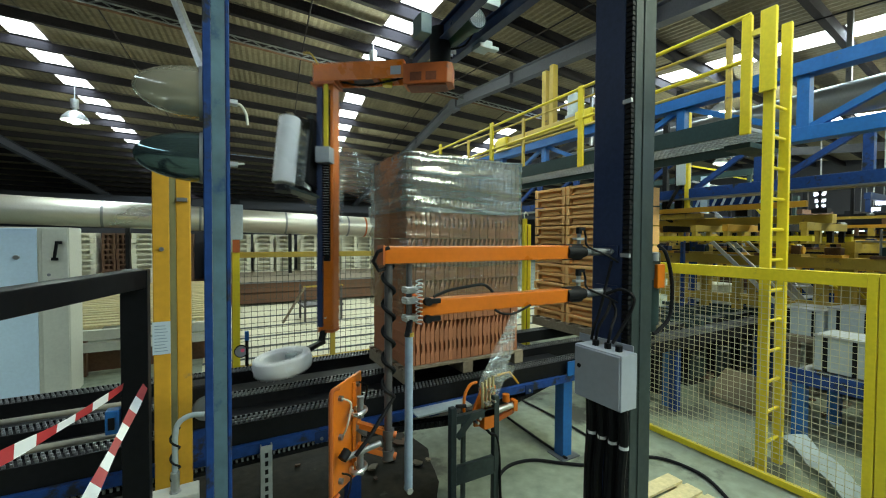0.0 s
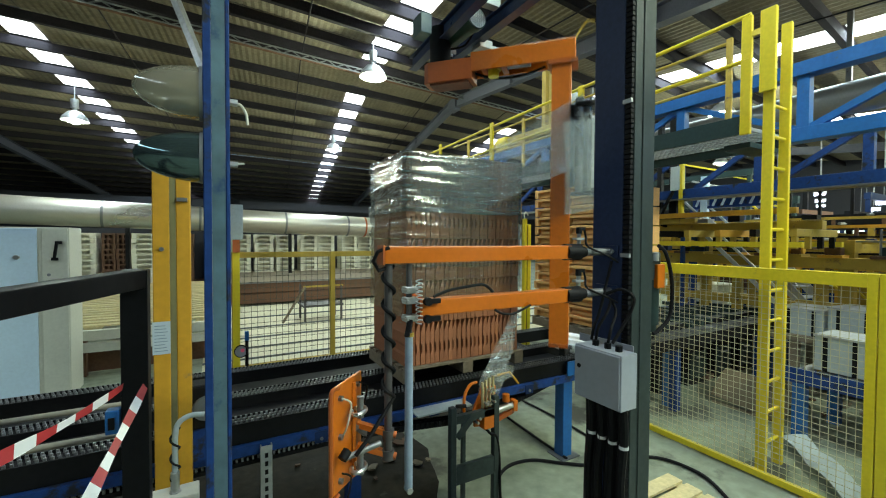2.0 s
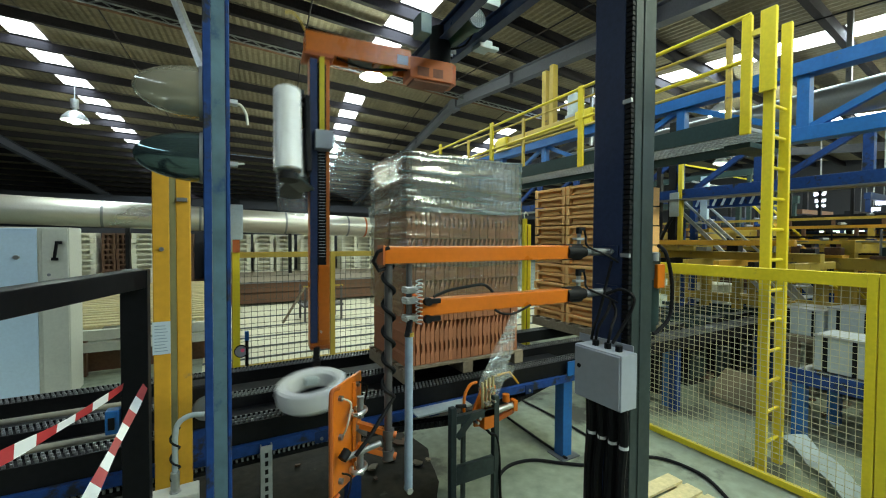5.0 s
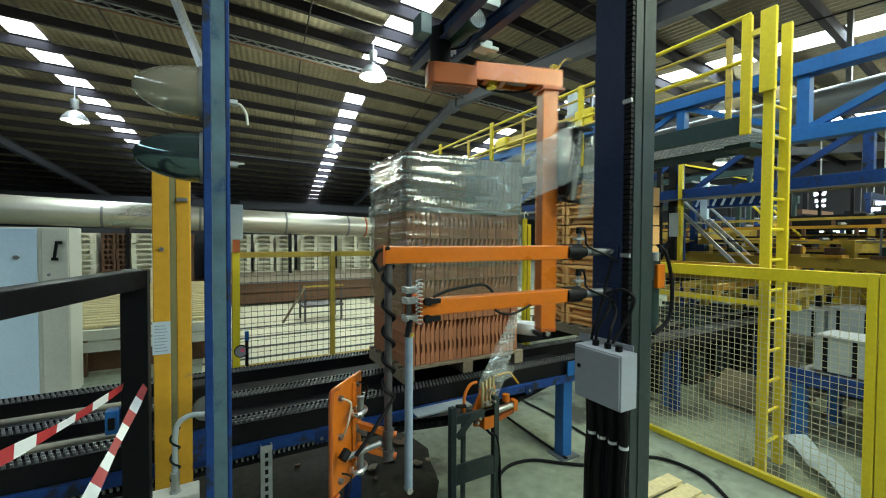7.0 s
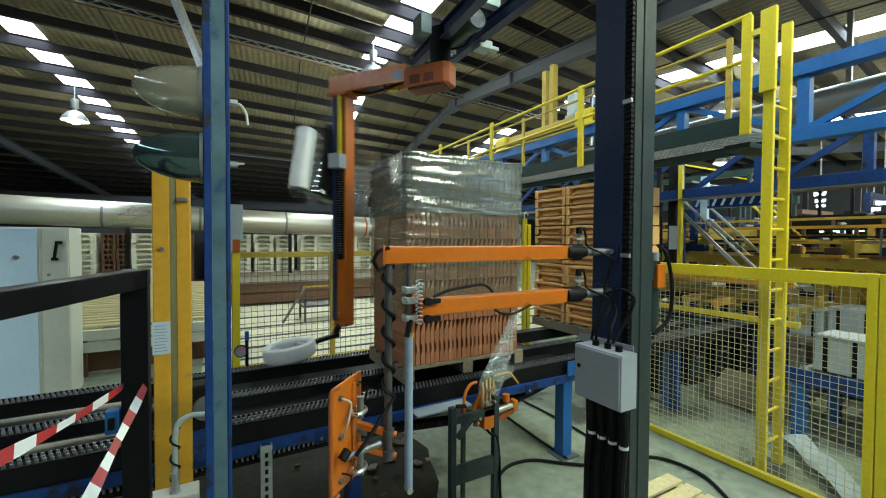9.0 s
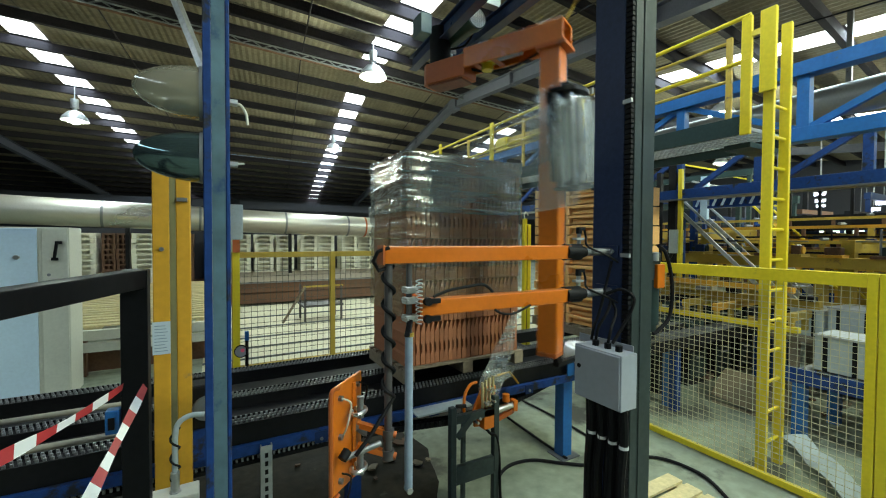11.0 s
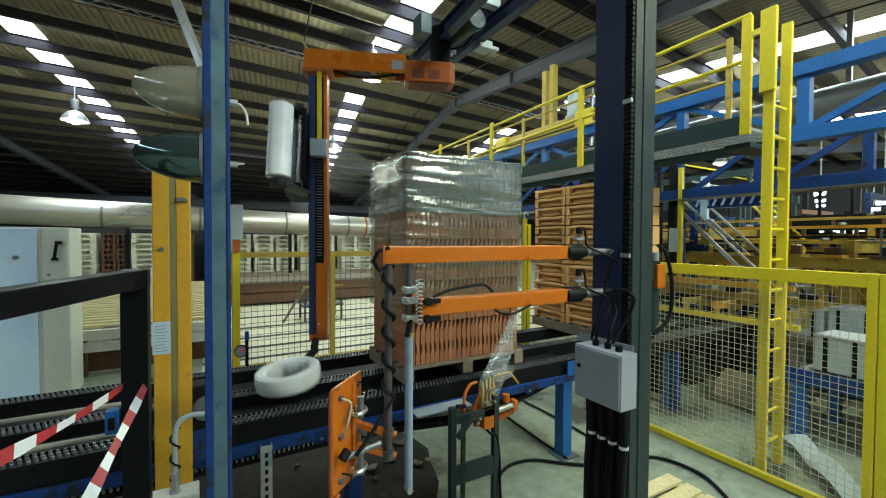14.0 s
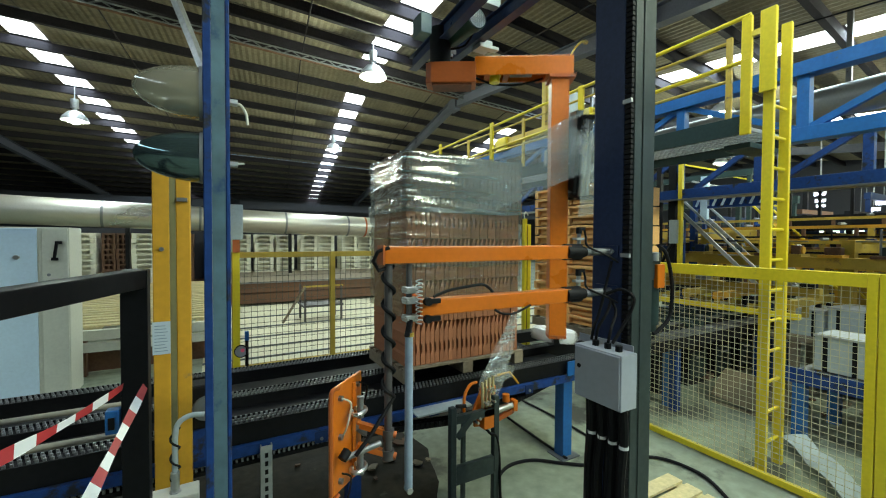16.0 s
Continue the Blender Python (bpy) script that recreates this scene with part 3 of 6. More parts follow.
part("terminal_box", G().box(1.655, 1.765, 3.38, 3.56, 4.10, 4.28), mat("teal_enamel", (0.10, 0.16, 0.15), 0.4), wrapper, bevel=0.006)
part("bracket_plate", G().box(1.98, 2.16, 2.86, 2.94, 4.20, 4.36), PALEGREY, wrapper)
part("bracket_plate", G().box(2.20, 2.34, 3.22, 3.36, 4.03, 4.10).box(2.34, 2.44, 3.25, 3.32, 4.05, 4.08), PALEGREY, wrapper)

# ---- stretch wrapper: turning arm (space of the axis; x runs out along the arm) ----
RM = 1.117
arm = thing("rotary_wrapper", (0, 0, 0), "orange rotating wrapper boom with a white film roll", "wrapper")
hexa = [(-0.13, -0.08), (-0.08, -0.115), (0.13, -0.115), (0.34, -0.106), (0.34, 0.106), (0.13, 0.115), (-0.08, 0.115), (-0.13, 0.08)]
part("hub_housing", G().prism(hexa, pose(0, 0, 3.665), 0.19), ORANGE_DARK, arm, "rusty orange hub housing", bevel=0.008)
g = G().box(0.33, RM + 0.12, 0.085, 0.105, 3.73, 3.9).box(0.33, RM + 0.12, -0.105, -0.085, 3.73, 3.9).box(0.33, RM + 0.12, -0.085, 0.085, 3.88, 3.9)
g.box(RM - 0.12, RM + 0.12, -0.085, 0.085, 3.73, 3.745)
part("beam", g, ORANGE, arm, bevel=0.004)
for x in (0.42, 0.60):
    part("tie_plate", G().box(x, x + 0.05, -0.084, 0.084, 3.735, 3.75), ORANGE_DARK, arm)
part("gearbox", G().box(0.47, 0.58, -0.06, 0.06, 3.75, 3.85).cyl((0.52, 0, 3.69), (0.52, 0, 3.75), 0.05), YELLOW, arm, "yellow gearbox", bevel=0.006)
part("motor", G().cyl((0.66, -0.05, 3.78), (0.86, -0.05, 3.78), 0.055, 16), STEEL_DULL, arm, smooth=True)
part("cable", G().tube(smoothcurve([(0.3, 0.02, 3.77), (0.5, 0.07, 3.71), (0.75, 0.05, 3.69), (0.98, 0.04, 3.74)]), 0.012), RUBBER, arm, smooth=True)
m0, m1 = RM - 0.075, RM + 0.075
part("mast", G().prism([(m0, -0.075), (m1, -0.075), (m1, -0.055), (m0 + 0.022, -0.055), (m0 + 0.022, 0.055), (m1, 0.055), (m1, 0.075), (m0, 0.075)], pose(0, 0, 1.30), 2.43), ORANGE, arm, "orange channel mast", bevel=0.003)
part("foot_plate", G().box(m0, m1 + 0.01, -0.08, 0.08, 1.27, 1.30), ORANGE_DARK, arm)
part("outer_cover", G().box(m1, m1 + 0.012, -0.075, 0.075, 1.30, 3.70), ORANGE, arm, bevel=0.003)
part("inner_web", G().box(m0 + 0.022, m0 + 0.06, -0.055, 0.055, 2.06, 3.70), BLACK, arm)
part("guide_rail", G().box(m1 - 0.055, m1 - 0.02, -0.05, -0.015, 1.4, 3.70), YELLOW, arm, "yellow guide rail")
part("guide_rail", G().box(m1 - 0.055, m1 - 0.02, 0.015, 0.05, 1.4, 3.70), STEEL_DULL, arm)
part("side_strip", G().box(m1 - 0.048, m1 + 0.010, 0.077, 0.100, 1.33, 3.68), NAVY, arm, "dark steel strip along the mast", bevel=0.003)
part("chain_tray", G().box(m0 + 0.030, m1 - 0.050, 0.0762, 0.080, 1.98, 3.66), BLACK, arm)
g = G()
for i in range(36):
    z = 2.03 + i * 0.025
    g.box(m0 + 0.034, m1 - 0.053, 0.081, 0.102, z, z + 0.017)
part("drag_chain", g, RUBBER, arm, "black plastic cable chain")
g = G()
for i in range(36):
    z = 2.049 + i * 0.025
    g.box(m0 + 0.042, m1 - 0.061, 0.0815, 0.0995, z, z + 0.004)
part("chain_link", g, GALV, arm)
part("lower_cover", G().box(m0 + 0.004, m1 - 0.052, 0.0765, 0.094, 1.345, 1.98), ORANGE, arm, "plain orange cover plate", bevel=0.004)
part("cover_bolt", G().cyl((m1 - 0.075, 0.094, 1.42), (m1 - 0.075, 0.102, 1.42), 0.010, 6), STEEL, arm)
part("guide_rail", G().box(m0 + 0.045, m1 - 0.065, 0.081, 0.104, 3.10, 3.70), YELLOW, arm, "yellow guide rail")
part("label_plate", G().box(0.36, 0.46, 0.1055, 0.108, 3.76, 3.84), GREYBOX, arm, "small grey type plate")
part("access_window", G().box(0.02, 0.12, 0.1155, 0.118, 3.69, 3.77).box(0.16, 0.27, 0.113, 0.1155, 3.69, 3.77), RUST, arm, "dark opening in the hub side")
part("hub_tray", G().box(-0.07, 0.30, -0.09, 0.09, 3.645, 3.664), RUST, arm, "rusty red underside plate")
part("top_bracket", G().box(RM - 0.10, RM + 0.14, -0.11, 0.11, 3.70, 3.728), ORANGE_DARK, arm)
part("control_box", G().box(m0 - 0.01, m1 - 0.02, 0.078, 0.20, 2.93, 3.08), GREYBOX, arm, "grey control box", bevel=0.006)


def lean(g, deg=11.0):
    """The film carriage hangs with its foot turned forward."""
    m = Matrix.Translation((RM + 0.2, -0.03, 2.975)) @ Matrix.Rotation(radians(deg), 4, "X") @ Matrix.Translation((-RM - 0.2, 0.03, -3.08))
    g.v = [tuple(m @ Vector(p)) for p in g.v]
    return g


carr = part("film_carriage", lean(G().box(m1 + 0.015, m1 + 0.05, -0.30, 0.22, 2.78, 3.42)), BLACK, arm, "black film carriage frame", bevel=0.005)
cap = [(0.05, -0.34), (0.17, -0.36), (0.23, -0.30), (0.24, -0.10), (0.20, 0.12), (0.12, 0.20), (0.05, 0.20)]
part("top_plate", lean(G().prism([(m1 + x, y) for x, y in cap], pose(0, 0, 3.40), 0.035)), BLACK, carr, "black rounded top plate", bevel=0.006)
part("bottom_plate", lean(G().prism([(m1 + x, y) for x, y in cap], pose(0, 0, 2.715), 0.025)), BLACK, carr, bevel=0.005)
part("roll_arm", lean(G().bar((m1 + 0.04, 0.10, 3.405), (RM + 0.27, 0.33, 3.405), 0.06, 0.02)), BLACK, carr)
part("roll_arm", lean(G().bar((m1 + 0.03, -0.02, 2.695), (RM + 0.28, 0.36, 2.695), 0.13, 0.025)), GREENGREY, carr, "dusty roll support plate")
CR = [(RM + 0.15, 0.10, 0.030), (RM + 0.21, 0.00, 0.046), (RM + 0.17, -0.10, 0.046), (RM + 0.22, -0.20, 0.036), (RM + 0.16, -0.29, 0.030)]
for x, y, r in CR:
    part("stretch_roller", lean(G().cyl((x, y, 2.742), (x, y, 3.398), r, 18)), ROLLER_GREY if r > 0.04 else STEEL, carr, smooth=True)
rollp = part("film_roll", lean(G().cyl((RM + 0.27, 0.33, 2.735), (RM + 0.27, 0.33, 3.365), 0.098, 32).cyl((RM + 0.27, 0.33, 2.73), (RM + 0.27, 0.33, 3.37), 0.085, 32)), WHITE, carr, "white roll of stretch film", smooth=True)
part("roll_core", lean(G().cyl((RM + 0.27, 0.33, 3.37), (RM + 0.27, 0.33, 3.42), 0.035, 14)), TIMBER, rollp, smooth=True)
part("bottom_guard", lean(G().cyl((RM + 0.27, 0.33, 2.655), (RM + 0.27, 0.33, 2.708), 0.07, 20)), BLACK, carr, smooth=True)
part("gear_cover", lean(G().box(m1 + 0.05, m1 + 0.12, -0.10, 0.16, 3.436, 3.50)), GREENGREY, carr, bevel=0.01)
# film threaded through the rollers
path = [(RM + 0.25, 0.235), (RM + 0.165, 0.05), (RM + 0.235, 0.02), (RM + 0.17, -0.06), (RM + 0.25, -0.17), (RM + 0.195, -0.30), (RM + 0.19, -0.33)]
part("threaded_film", lean(G().grid([[(x, y, 2.78) for x, y in path], [(x, y, 3.36) for x, y in path]])), FILM_WEB, carr, smooth=True)
for k, (a, b, z0, z1) in enumerate((((RM + 0.30, 0.10), (RM + 0.32, -0.40), 2.72, 3.38), ((RM + 0.32, -0.40), (RM + 0.06, -0.60), 2.62, 3.30))):
    rows = [[(a[0] + (b[0] - a[0]) * i / 10 + 0.012 * math.sin(i * 1.9 + j * 0.6), a[1] + (b[1] - a[1]) * i / 10, z0 + (z1 - z0) * j / 6 - 0.03 * i / 10) for i in range(11)] for j in range(7)]
    part("film_veil", lean(G().grid(rows)), FILM_WEB if k else FILM_VEIL, carr, "loose clear film across the carriage", smooth=True)
# whip cable over the mast top
part("whip_cable", G().tube(smoothcurve([(RM + 0.09, 0.0, 3.89), (RM + 0.15, 0.01, 4.0), (RM + 0.21, 0.0, 4.06), (RM + 0.27, 0.0, 4.05)]), 0.009), YELLOW_DULL, arm, smooth=True)
# white ring carried at the foot
RX, RY, RZ, RR = 1.25, 0.66, 1.15, 0.238
part("ring_arm", G().bar((RM + 0.03, 0.06, 1.285), (RM + 0.04, 0.10, 1.19), 0.05, 0.05).bar((RM + 0.03, 0.07, 1.18), (RX - 0.04, RY - RR + 0.03, 1.16), 0.05, 0.04), BLACK, arm, "black ring bracket")
prof = [(RR - 0.070, -0.066), (RR - 0.012, -0.070), (RR - 0.002, -0.055), (RR + 0.003, 0.0), (RR - 0.004, 0.050), (RR - 0.020, 0.062), (RR - 0.062, 0.058), (RR - 0.080, 0.040), (RR - 0.080, -0.050), (RR - 0.070, -0.066)]
part("guard_ring", G().lathe(pose(RX, RY, RZ, -5, 6, 0), prof, 48), WHITE, arm, "white plastic guard ring", smooth=True)
part("ring_clamp", G().obox(pose(RX - 0.01, RY - RR + 0.05, RZ + 0.01), 0.10, 0.16, 0.05), PALEGREY, arm, "pale clamp inside the ring", bevel=0.01)

web = new("stretch_film", mesh_of("stretch_film", G().grid([[(1.15 * i / 14, 0.006 * math.sin(i * 1.7 + j), z0 + (z1 - z0) * j / 8 + 0.0) for i in range(15)
           for z0, z1 in [(2.80 - 0.36 * min(i / 10, 1), 3.35 - 0.45 * min(i / 10, 1))]] for j in range(9)]), FILM_WEB, smooth=True))
tagged(web, "taut web of clear stretch film between roll and pack", "stretch film")

# ---- clamp arms on the column, with their rods ----
AY = 1.58


def clamp_arm(x0, z, label):
    ob = thing("clamp_boom", (CX, AY, z), label, "steel boom", "clamp booms")
    g = G().box(x0, 1.66, AY - 0.03, AY + 0.03, z - 0.036, z + 0.036)
    part("tube", g, ORANGE, ob, bevel=0.006)
    part("end_cap", G().box(x0 - 0.008, x0, AY - 0.034, AY + 0.034, z - 0.04, z + 0.04), ORANGE_DARK, ob)
    part("clamp", G().cyl((1.63, AY, z), (1.74, AY, z), 0.044, 18).cyl((1.74, AY, z), (1.78, AY, z), 0.03, 14), RUBBER, ob, "black cast clamp", smooth=True)
    part("pin", G().cyl((1.76, AY, z), (CX, AY, z), 0.022, 14), STEEL_DULL, ob, smooth=True)
    part("flange", G().box(CX - 0.014, CX - 0.001, AY - 0.05, AY + 0.1, z - 0.035, z + 0.035), NAVY, ob)
    for dy in (-0.02, 0.05):
        part("bolt", G().cyl((CX - 0.03, AY + dy, z), (CX - 0.014, AY + dy, z), 0.011, 6), STEEL, ob)
    return ob


arm_up = clamp_arm(0.60, 2.135, "long orange steel arm clamped to the navy column")
arm_low = clamp_arm(0.765, 1.905, "short orange steel arm with a ragged end plate")
part("end_plate", G().prism([(-0.05, -0.06), (0.02, -0.05), (0.03, 0.05), (-0.015, 0.075), (-0.05, 0.06)], pose(0.765, AY + 0.04, 1.905, 90, 0, 0), 0.008), ORANGE_DARK, arm_low)
for dz in (0.03, -0.045):
    part("knob", G().cyl((0.79, AY - 0.032, 1.905 + dz), (0.79, AY - 0.055, 1.905 + dz), 0.018, 12).box(0.80, 0.85, AY - 0.05, AY - 0.034, 1.895 + dz, 1.915 + dz), RUBBER, arm_low)
for z in (2.135, 1.905):
    s = thing("proximity_switch", (1.74, AY, z + 0.044), "small chrome sensor on a black clamp", "sensor", "sensors on the clamps")
    part("body", G().cyl((1.74, AY, z + 0.044), (1.74, AY, z + 0.10), 0.012, 10), STEEL, s, smooth=True)
    part("clip", G().box(1.70, 1.76, AY - 0.02, AY + 0.01, z + 0.066, z + 0.078), GALV, s)
    part("plug", G().cyl((1.74, AY, z + 0.10), (1.74, AY, z + 0.135), 0.016, 8).box(1.74, 1.78, AY - 0.01, AY + 0.01, z + 0.118, z + 0.135), RUBBER, s)
    part("cable", G().tube(smoothcurve([(1.78, AY, z + 0.127), (1.80, AY + 0.005, z + 0.08), (1.80, AY - 0.01, z + 0.03), (1.90, AY - 0.06, z - 0.02), (2.0, AY - 0.05, z - 0.06)]), 0.006), RUBBER, s, smooth=True)


def hanging_rod(x, z0, z1, label, pieces):
    ob = thing("hanging_rod", (x, AY, z1), label, "rod")
    for nm, a, b, r, m in pieces:
        part(nm, G().cyl((x, AY, a), (x, AY, b), r, 16), m, ob, smooth=True)
    return ob


rod1 = hanging_rod(0.628, 2.10, 1.28, "dark steel rod with a black hose wound round it", [("rod", 1.28, 2.10, 0.0165, STEEL_DARK)])
coil = [(0.628 + 0.024 * math.cos(a * 0.35), AY + 0.024 * math.sin(a * 0.35), 2.09 - a * 0.0062) for a in range(90)]
part("hose", G().tube([(0.62, AY - 0.03, 2.165), (0.575, AY - 0.02, 2.15), (0.562, AY, 2.11), (0.585, AY, 2.07)] + coil + [(0.60, AY - 0.03, 1.49), (0.54, AY - 0.05, 1.43), (0.47, AY - 0.06, 1.36)], 0.0085), RUBBER, rod1, "black air hose", smooth=True)
for z in (1.385, 1.30):
    part("collar", G().cyl((0.628, AY, z - 0.02), (0.628, AY, z + 0.02), 0.026, 14), STEEL_DARK, rod1, smooth=True)
rod2 = hanging_rod(0.722, 2.06, 1.12, "pale grey pipe hung from the short orange arm", [("upper_rod", 1.79, 2.10, 0.013, STEEL_DARK), ("pipe", 1.125, 1.79, 0.0175, PIPE_BLUE)])
part("end_bolt", G().cyl((0.722, AY - 0.02, 1.122), (0.722, AY + 0.02, 1.122), 0.014, 8), STEEL, rod2)
for z in (1.985, 1.94, 1.865):
    part("clamp_block", G().box(0.695, 0.752, AY - 0.028, AY + 0.02, z - 0.014, z + 0.014).cyl((0.70, AY - 0.04, z), (0.70, AY + 0.02, z), 0.008, 8), STEEL, rod2, "bright zinc clamp block", bevel=0.003)
part("spring", G().tube([(0.752 + 0.014 * math.cos(a * 0.8), AY - 0.035 + 0.014 * math.sin(a * 0.8), 2.03 - a * 0.0022) for a in range(86)], 0.0028, 6), GALV, rod2, smooth=True)
part("hand_lever", G().bar((0.715, AY - 0.03, 1.86), (0.685, AY - 0.06, 1.80), 0.02, 0.014), RUBBER, rod2)
part("tie_band", G().cyl((0.722, AY, 1.785), (0.722, AY, 1.80), 0.021, 12), YELLOW_DULL, rod2)

# orange plate on the rod, with pipe clamps and a bumper loop
plate = thing("clamp_plate", (0.46, 1.6, 1.2), "orange steel plate with two pipe clamps on a rod", "clamp plate")
PD = Vector((0.172, 0.2, 0)).normalized()
PNRM = Vector((PD.y, -PD.x, 0))
P0 = Vector((0.379, 1.5, 0))


def on_plate(u, z, out=0.0):
    return P0 + PD * u + PNRM * out + Vector((0, 0, z))


g = G()
pts = [on_plate(0, 1.235), on_plate(0.264, 1.19), on_plate(0.264, 1.63), on_plate(0, 1.642)]
pts2 = [p - PNRM * 0.012 for p in pts]
g.add(pts + pts2, [(0, 1, 2, 3), (7, 6, 5, 4), (0, 4, 5, 1), (1, 5, 6, 2), (2, 6, 7, 3), (3, 7, 4, 0)])
part("plate", g, ORANGE, plate, bevel=0.003)
part("rib", G().bar(on_plate(0.17, 1.22, 0.006), on_plate(0.17, 1.61, 0.006), 0.014, 0.012), ORANGE, plate)
part("bumper_loop", G().tube(smoothcurve([on_plate(0.02, 1.64, 0.01), on_plate(-0.03, 1.645, 0.01), on_plate(-0.04, 1.60, 0.01), on_plate(-0.04, 1.45, 0.01), on_plate(-0.04, 1.28, 0.01), on_plate(-0.03, 1.235, 0.01), on_plate(0.02, 1.235, 0.01)], 5), 0.008), ORANGE_DARK, plate, smooth=True)
for z in (1.515, 1.285):
    part("pipe_stub", G().cyl(on_plate(0.135, z - 0.03, 0.05), on_plate(0.135, z + 0.055, 0.05), 0.014, 14), STEEL_DULL, plate, smooth=True)
    ring = [on_plate(0.135 + 0.040 * math.cos(a * 0.35), z - 0.005, 0.042 + 0.026 * math.sin(a * 0.35)) for a in range(-3, 14)]
    part("pipe_clamp", G().tube(ring, 0.009, 8), STEEL, plate, "bright pipe clamp", smooth=True)
for u, z in ((0.05, 1.59), (0.21, 1.59), (0.05, 1.44), (0.21, 1.41), (0.05, 1.27), (0.21, 1.24)):
    part("bolt", G().cyl(on_plate(u, z, 0.0), on_plate(u, z, 0.014), 0.012, 6), STEEL_DULL, plate)
for z in (1.405, 1.315):
    a, b = on_plate(0.20, z + 0.02, 0.01), Vector((0.628, AY, z - 0.015))
    part("bracket", G().bar(a, b, 0.03, 0.022), ORANGE, plate)
    part("bracket_pin", G().cyl(b - (b - a).normalized() * 0.03, b + (b - a).normalized() * 0.035, 0.014, 10), ORANGE_DARK, plate, smooth=True)
part("tie_rod", G().cyl(on_plate(0.06, 1.355, 0.02), Vector((0.585, AY - 0.02, 1.365)), 0.012, 10), STEEL_DULL, plate, smooth=True)
part("strut", G().bar(on_plate(0.18, 1.42, 0.015), on_plate(0.31, 1.33, 0.0), 0.016, 0.02), STEEL_DULL, plate)
part("hose_end", G().cyl((0.405, 1.475, 1.385), (0.43, 1.49, 1.405), 0.018, 12), RUBBER, plate, smooth=True)
for k, (u, z) in enumerate(((0.05, 1.59), (0.21, 1.60), (0.05, 1.30))):
    part("wire", G().tube(smoothcurve([on_plate(u, z, 0.012), on_plate(u + 0.03, z - 0.03, 0.035), on_plate(u + 0.01, z - 0.10, 0.03), on_plate(u + 0.02, z - 0.15, 0.008)], 5), 0.004, 6), (CABINET, RUBBER, RUBBER)[k], plate, smooth=True)

# ---- grey junction box with its cables ----
jbox = thing("junction_box", (1.85, 1.48, 1.32), "grey enamelled junction box on the navy column", "junction box")
part("body", G().box(1.785, 1.91, 1.335, 1.64, 1.325, 1.615), GREYBOX, jbox, bevel=0.006)
part("lid", G().box(1.776, 1.785, 1.342, 1.633, 1.332, 1.608), GREYBOX, jbox, bevel=0.003)
part("mounting_flange", G().box(1.91, 1.915, 1.36, 1.72, 1.60, 1.645), GREYBOX, jbox)
part("knockout", G().cyl((1.774, 1.600, 1.50), (1.777, 1.600, 1.50), 0.013, 16), RUBBER, jbox)
for y in (1.40, 1.47, 1.55):
    part("cable_gland", G().cyl((1.85, y, 1.615), (1.85, y, 1.645), 0.018, 8), RUBBER, jbox)
for i, (y, top) in enumerate(((1.47, 1.86), (1.55, 1.86), (1.58, 2.08))):
    part("cable", G().tube(smoothcurve([(1.85, y, 1.64), (1.86, y - 0.01, 1.72), (1.95 - 0.03 * i, 1.50 + 0.03 * i, 1.80), (1.985, 1.56, top)]), 0.008), RUBBER, jbox, smooth=True)
part("cable_loop", G().tube(smoothcurve([(1.86, 1.45, 1.645), (1.93, 1.43, 1.75), (1.97, 1.40, 1.88), (1.95, 1.46, 1.93), (1.90, 1.53, 1.90)]), 0.009), RUBBER, jbox, smooth=True)
bun = thing("cable_bundle", (1.9, 1.5, 0.0), "bundle of black cables with white tape ties", "cables")
for i in range(8):
    x, y = 1.845 + 0.022 * (i % 2), 1.365 + 0.034 * i
    part("cable", G().tube(smoothcurve([(x, y, 1.33), (x + 0.01, y, 1.15), (x + 0.012 * math.sin(i), y + 0.01, 0.9), (x, y + 0.005, 0.5), (x + 0.02, y, 0.01)]), 0.022), RUBBER, bun, smooth=True)
    if i % 2 == 0:
        part("tape_tie", G().cyl((x + 0.0105, y + 0.001, 1.11), (x + 0.011, y + 0.002, 1.126), 0.0245, 12), WHITE, bun)

# ---- drive unit on the far side of the column ----
drv = thing("drive_unit", (2.27, 1.52, 1.75), "grey drive motor with an orange cover and hose", "motor")
part("motor_body", G().cyl((2.275, 1.53, 1.70), (2.275, 1.53, 1.97), 0.062, 20).cyl((2.275, 1.53, 1.66), (2.275, 1.53, 1.70), 0.05, 20), TEAL, drv, smooth=True)
part("cover", G().box(2.25, 2.32, 1.45, 1.52, 1.92, 2.06), ORANGE, drv, bevel=0.006)
part("gear_head", G().box(2.215, 2.31, 1.47, 1.60, 1.97, 2.13), GREENGREY, drv, bevel=0.01)
part("lamp_housing", G().cyl((2.25, 1.47, 2.08), (2.25, 1.47, 2.13), 0.022, 12), GALV, drv, smooth=True)
part("hose", G().tube(smoothcurve([(2.25, 1.45, 2.17), (2.31, 1.44, 2.12), (2.355, 1.43, 1.95), (2.34, 1.43, 1.76), (2.25, 1.44, 1.68), (2.215, 1.45, 1.66)]), 0.011), RUBBER, drv, smooth=True)

# ---- film clamp on its stand ----
stand = thing("clamp_stand", (1.75, 2.62, 0.0), "dark green-grey steel stand with two posts", "stand")
for x in (1.56, 1.96):
    part("post", G().box(x - 0.025, x + 0.025, 2.595, 2.645, 0.0, 0.93 if x < 1.7 else 0.95), GREENGREY, stand, bevel=0.004)
part("lower_rail", G().box(1.585, 1.935, 2.60, 2.635, 0.33, 0.47), GREENGREY, stand)
part("top_rail", G().box(1.585, 1.935, 2.60, 2.64, 0.80, 0.86), GREENGREY, stand)
part("side_plate", G().bar((1.585, 2.59, 0.70), (1.72, 2.59, 0.83), 0.012, 0.05), GREENGREY, stand)
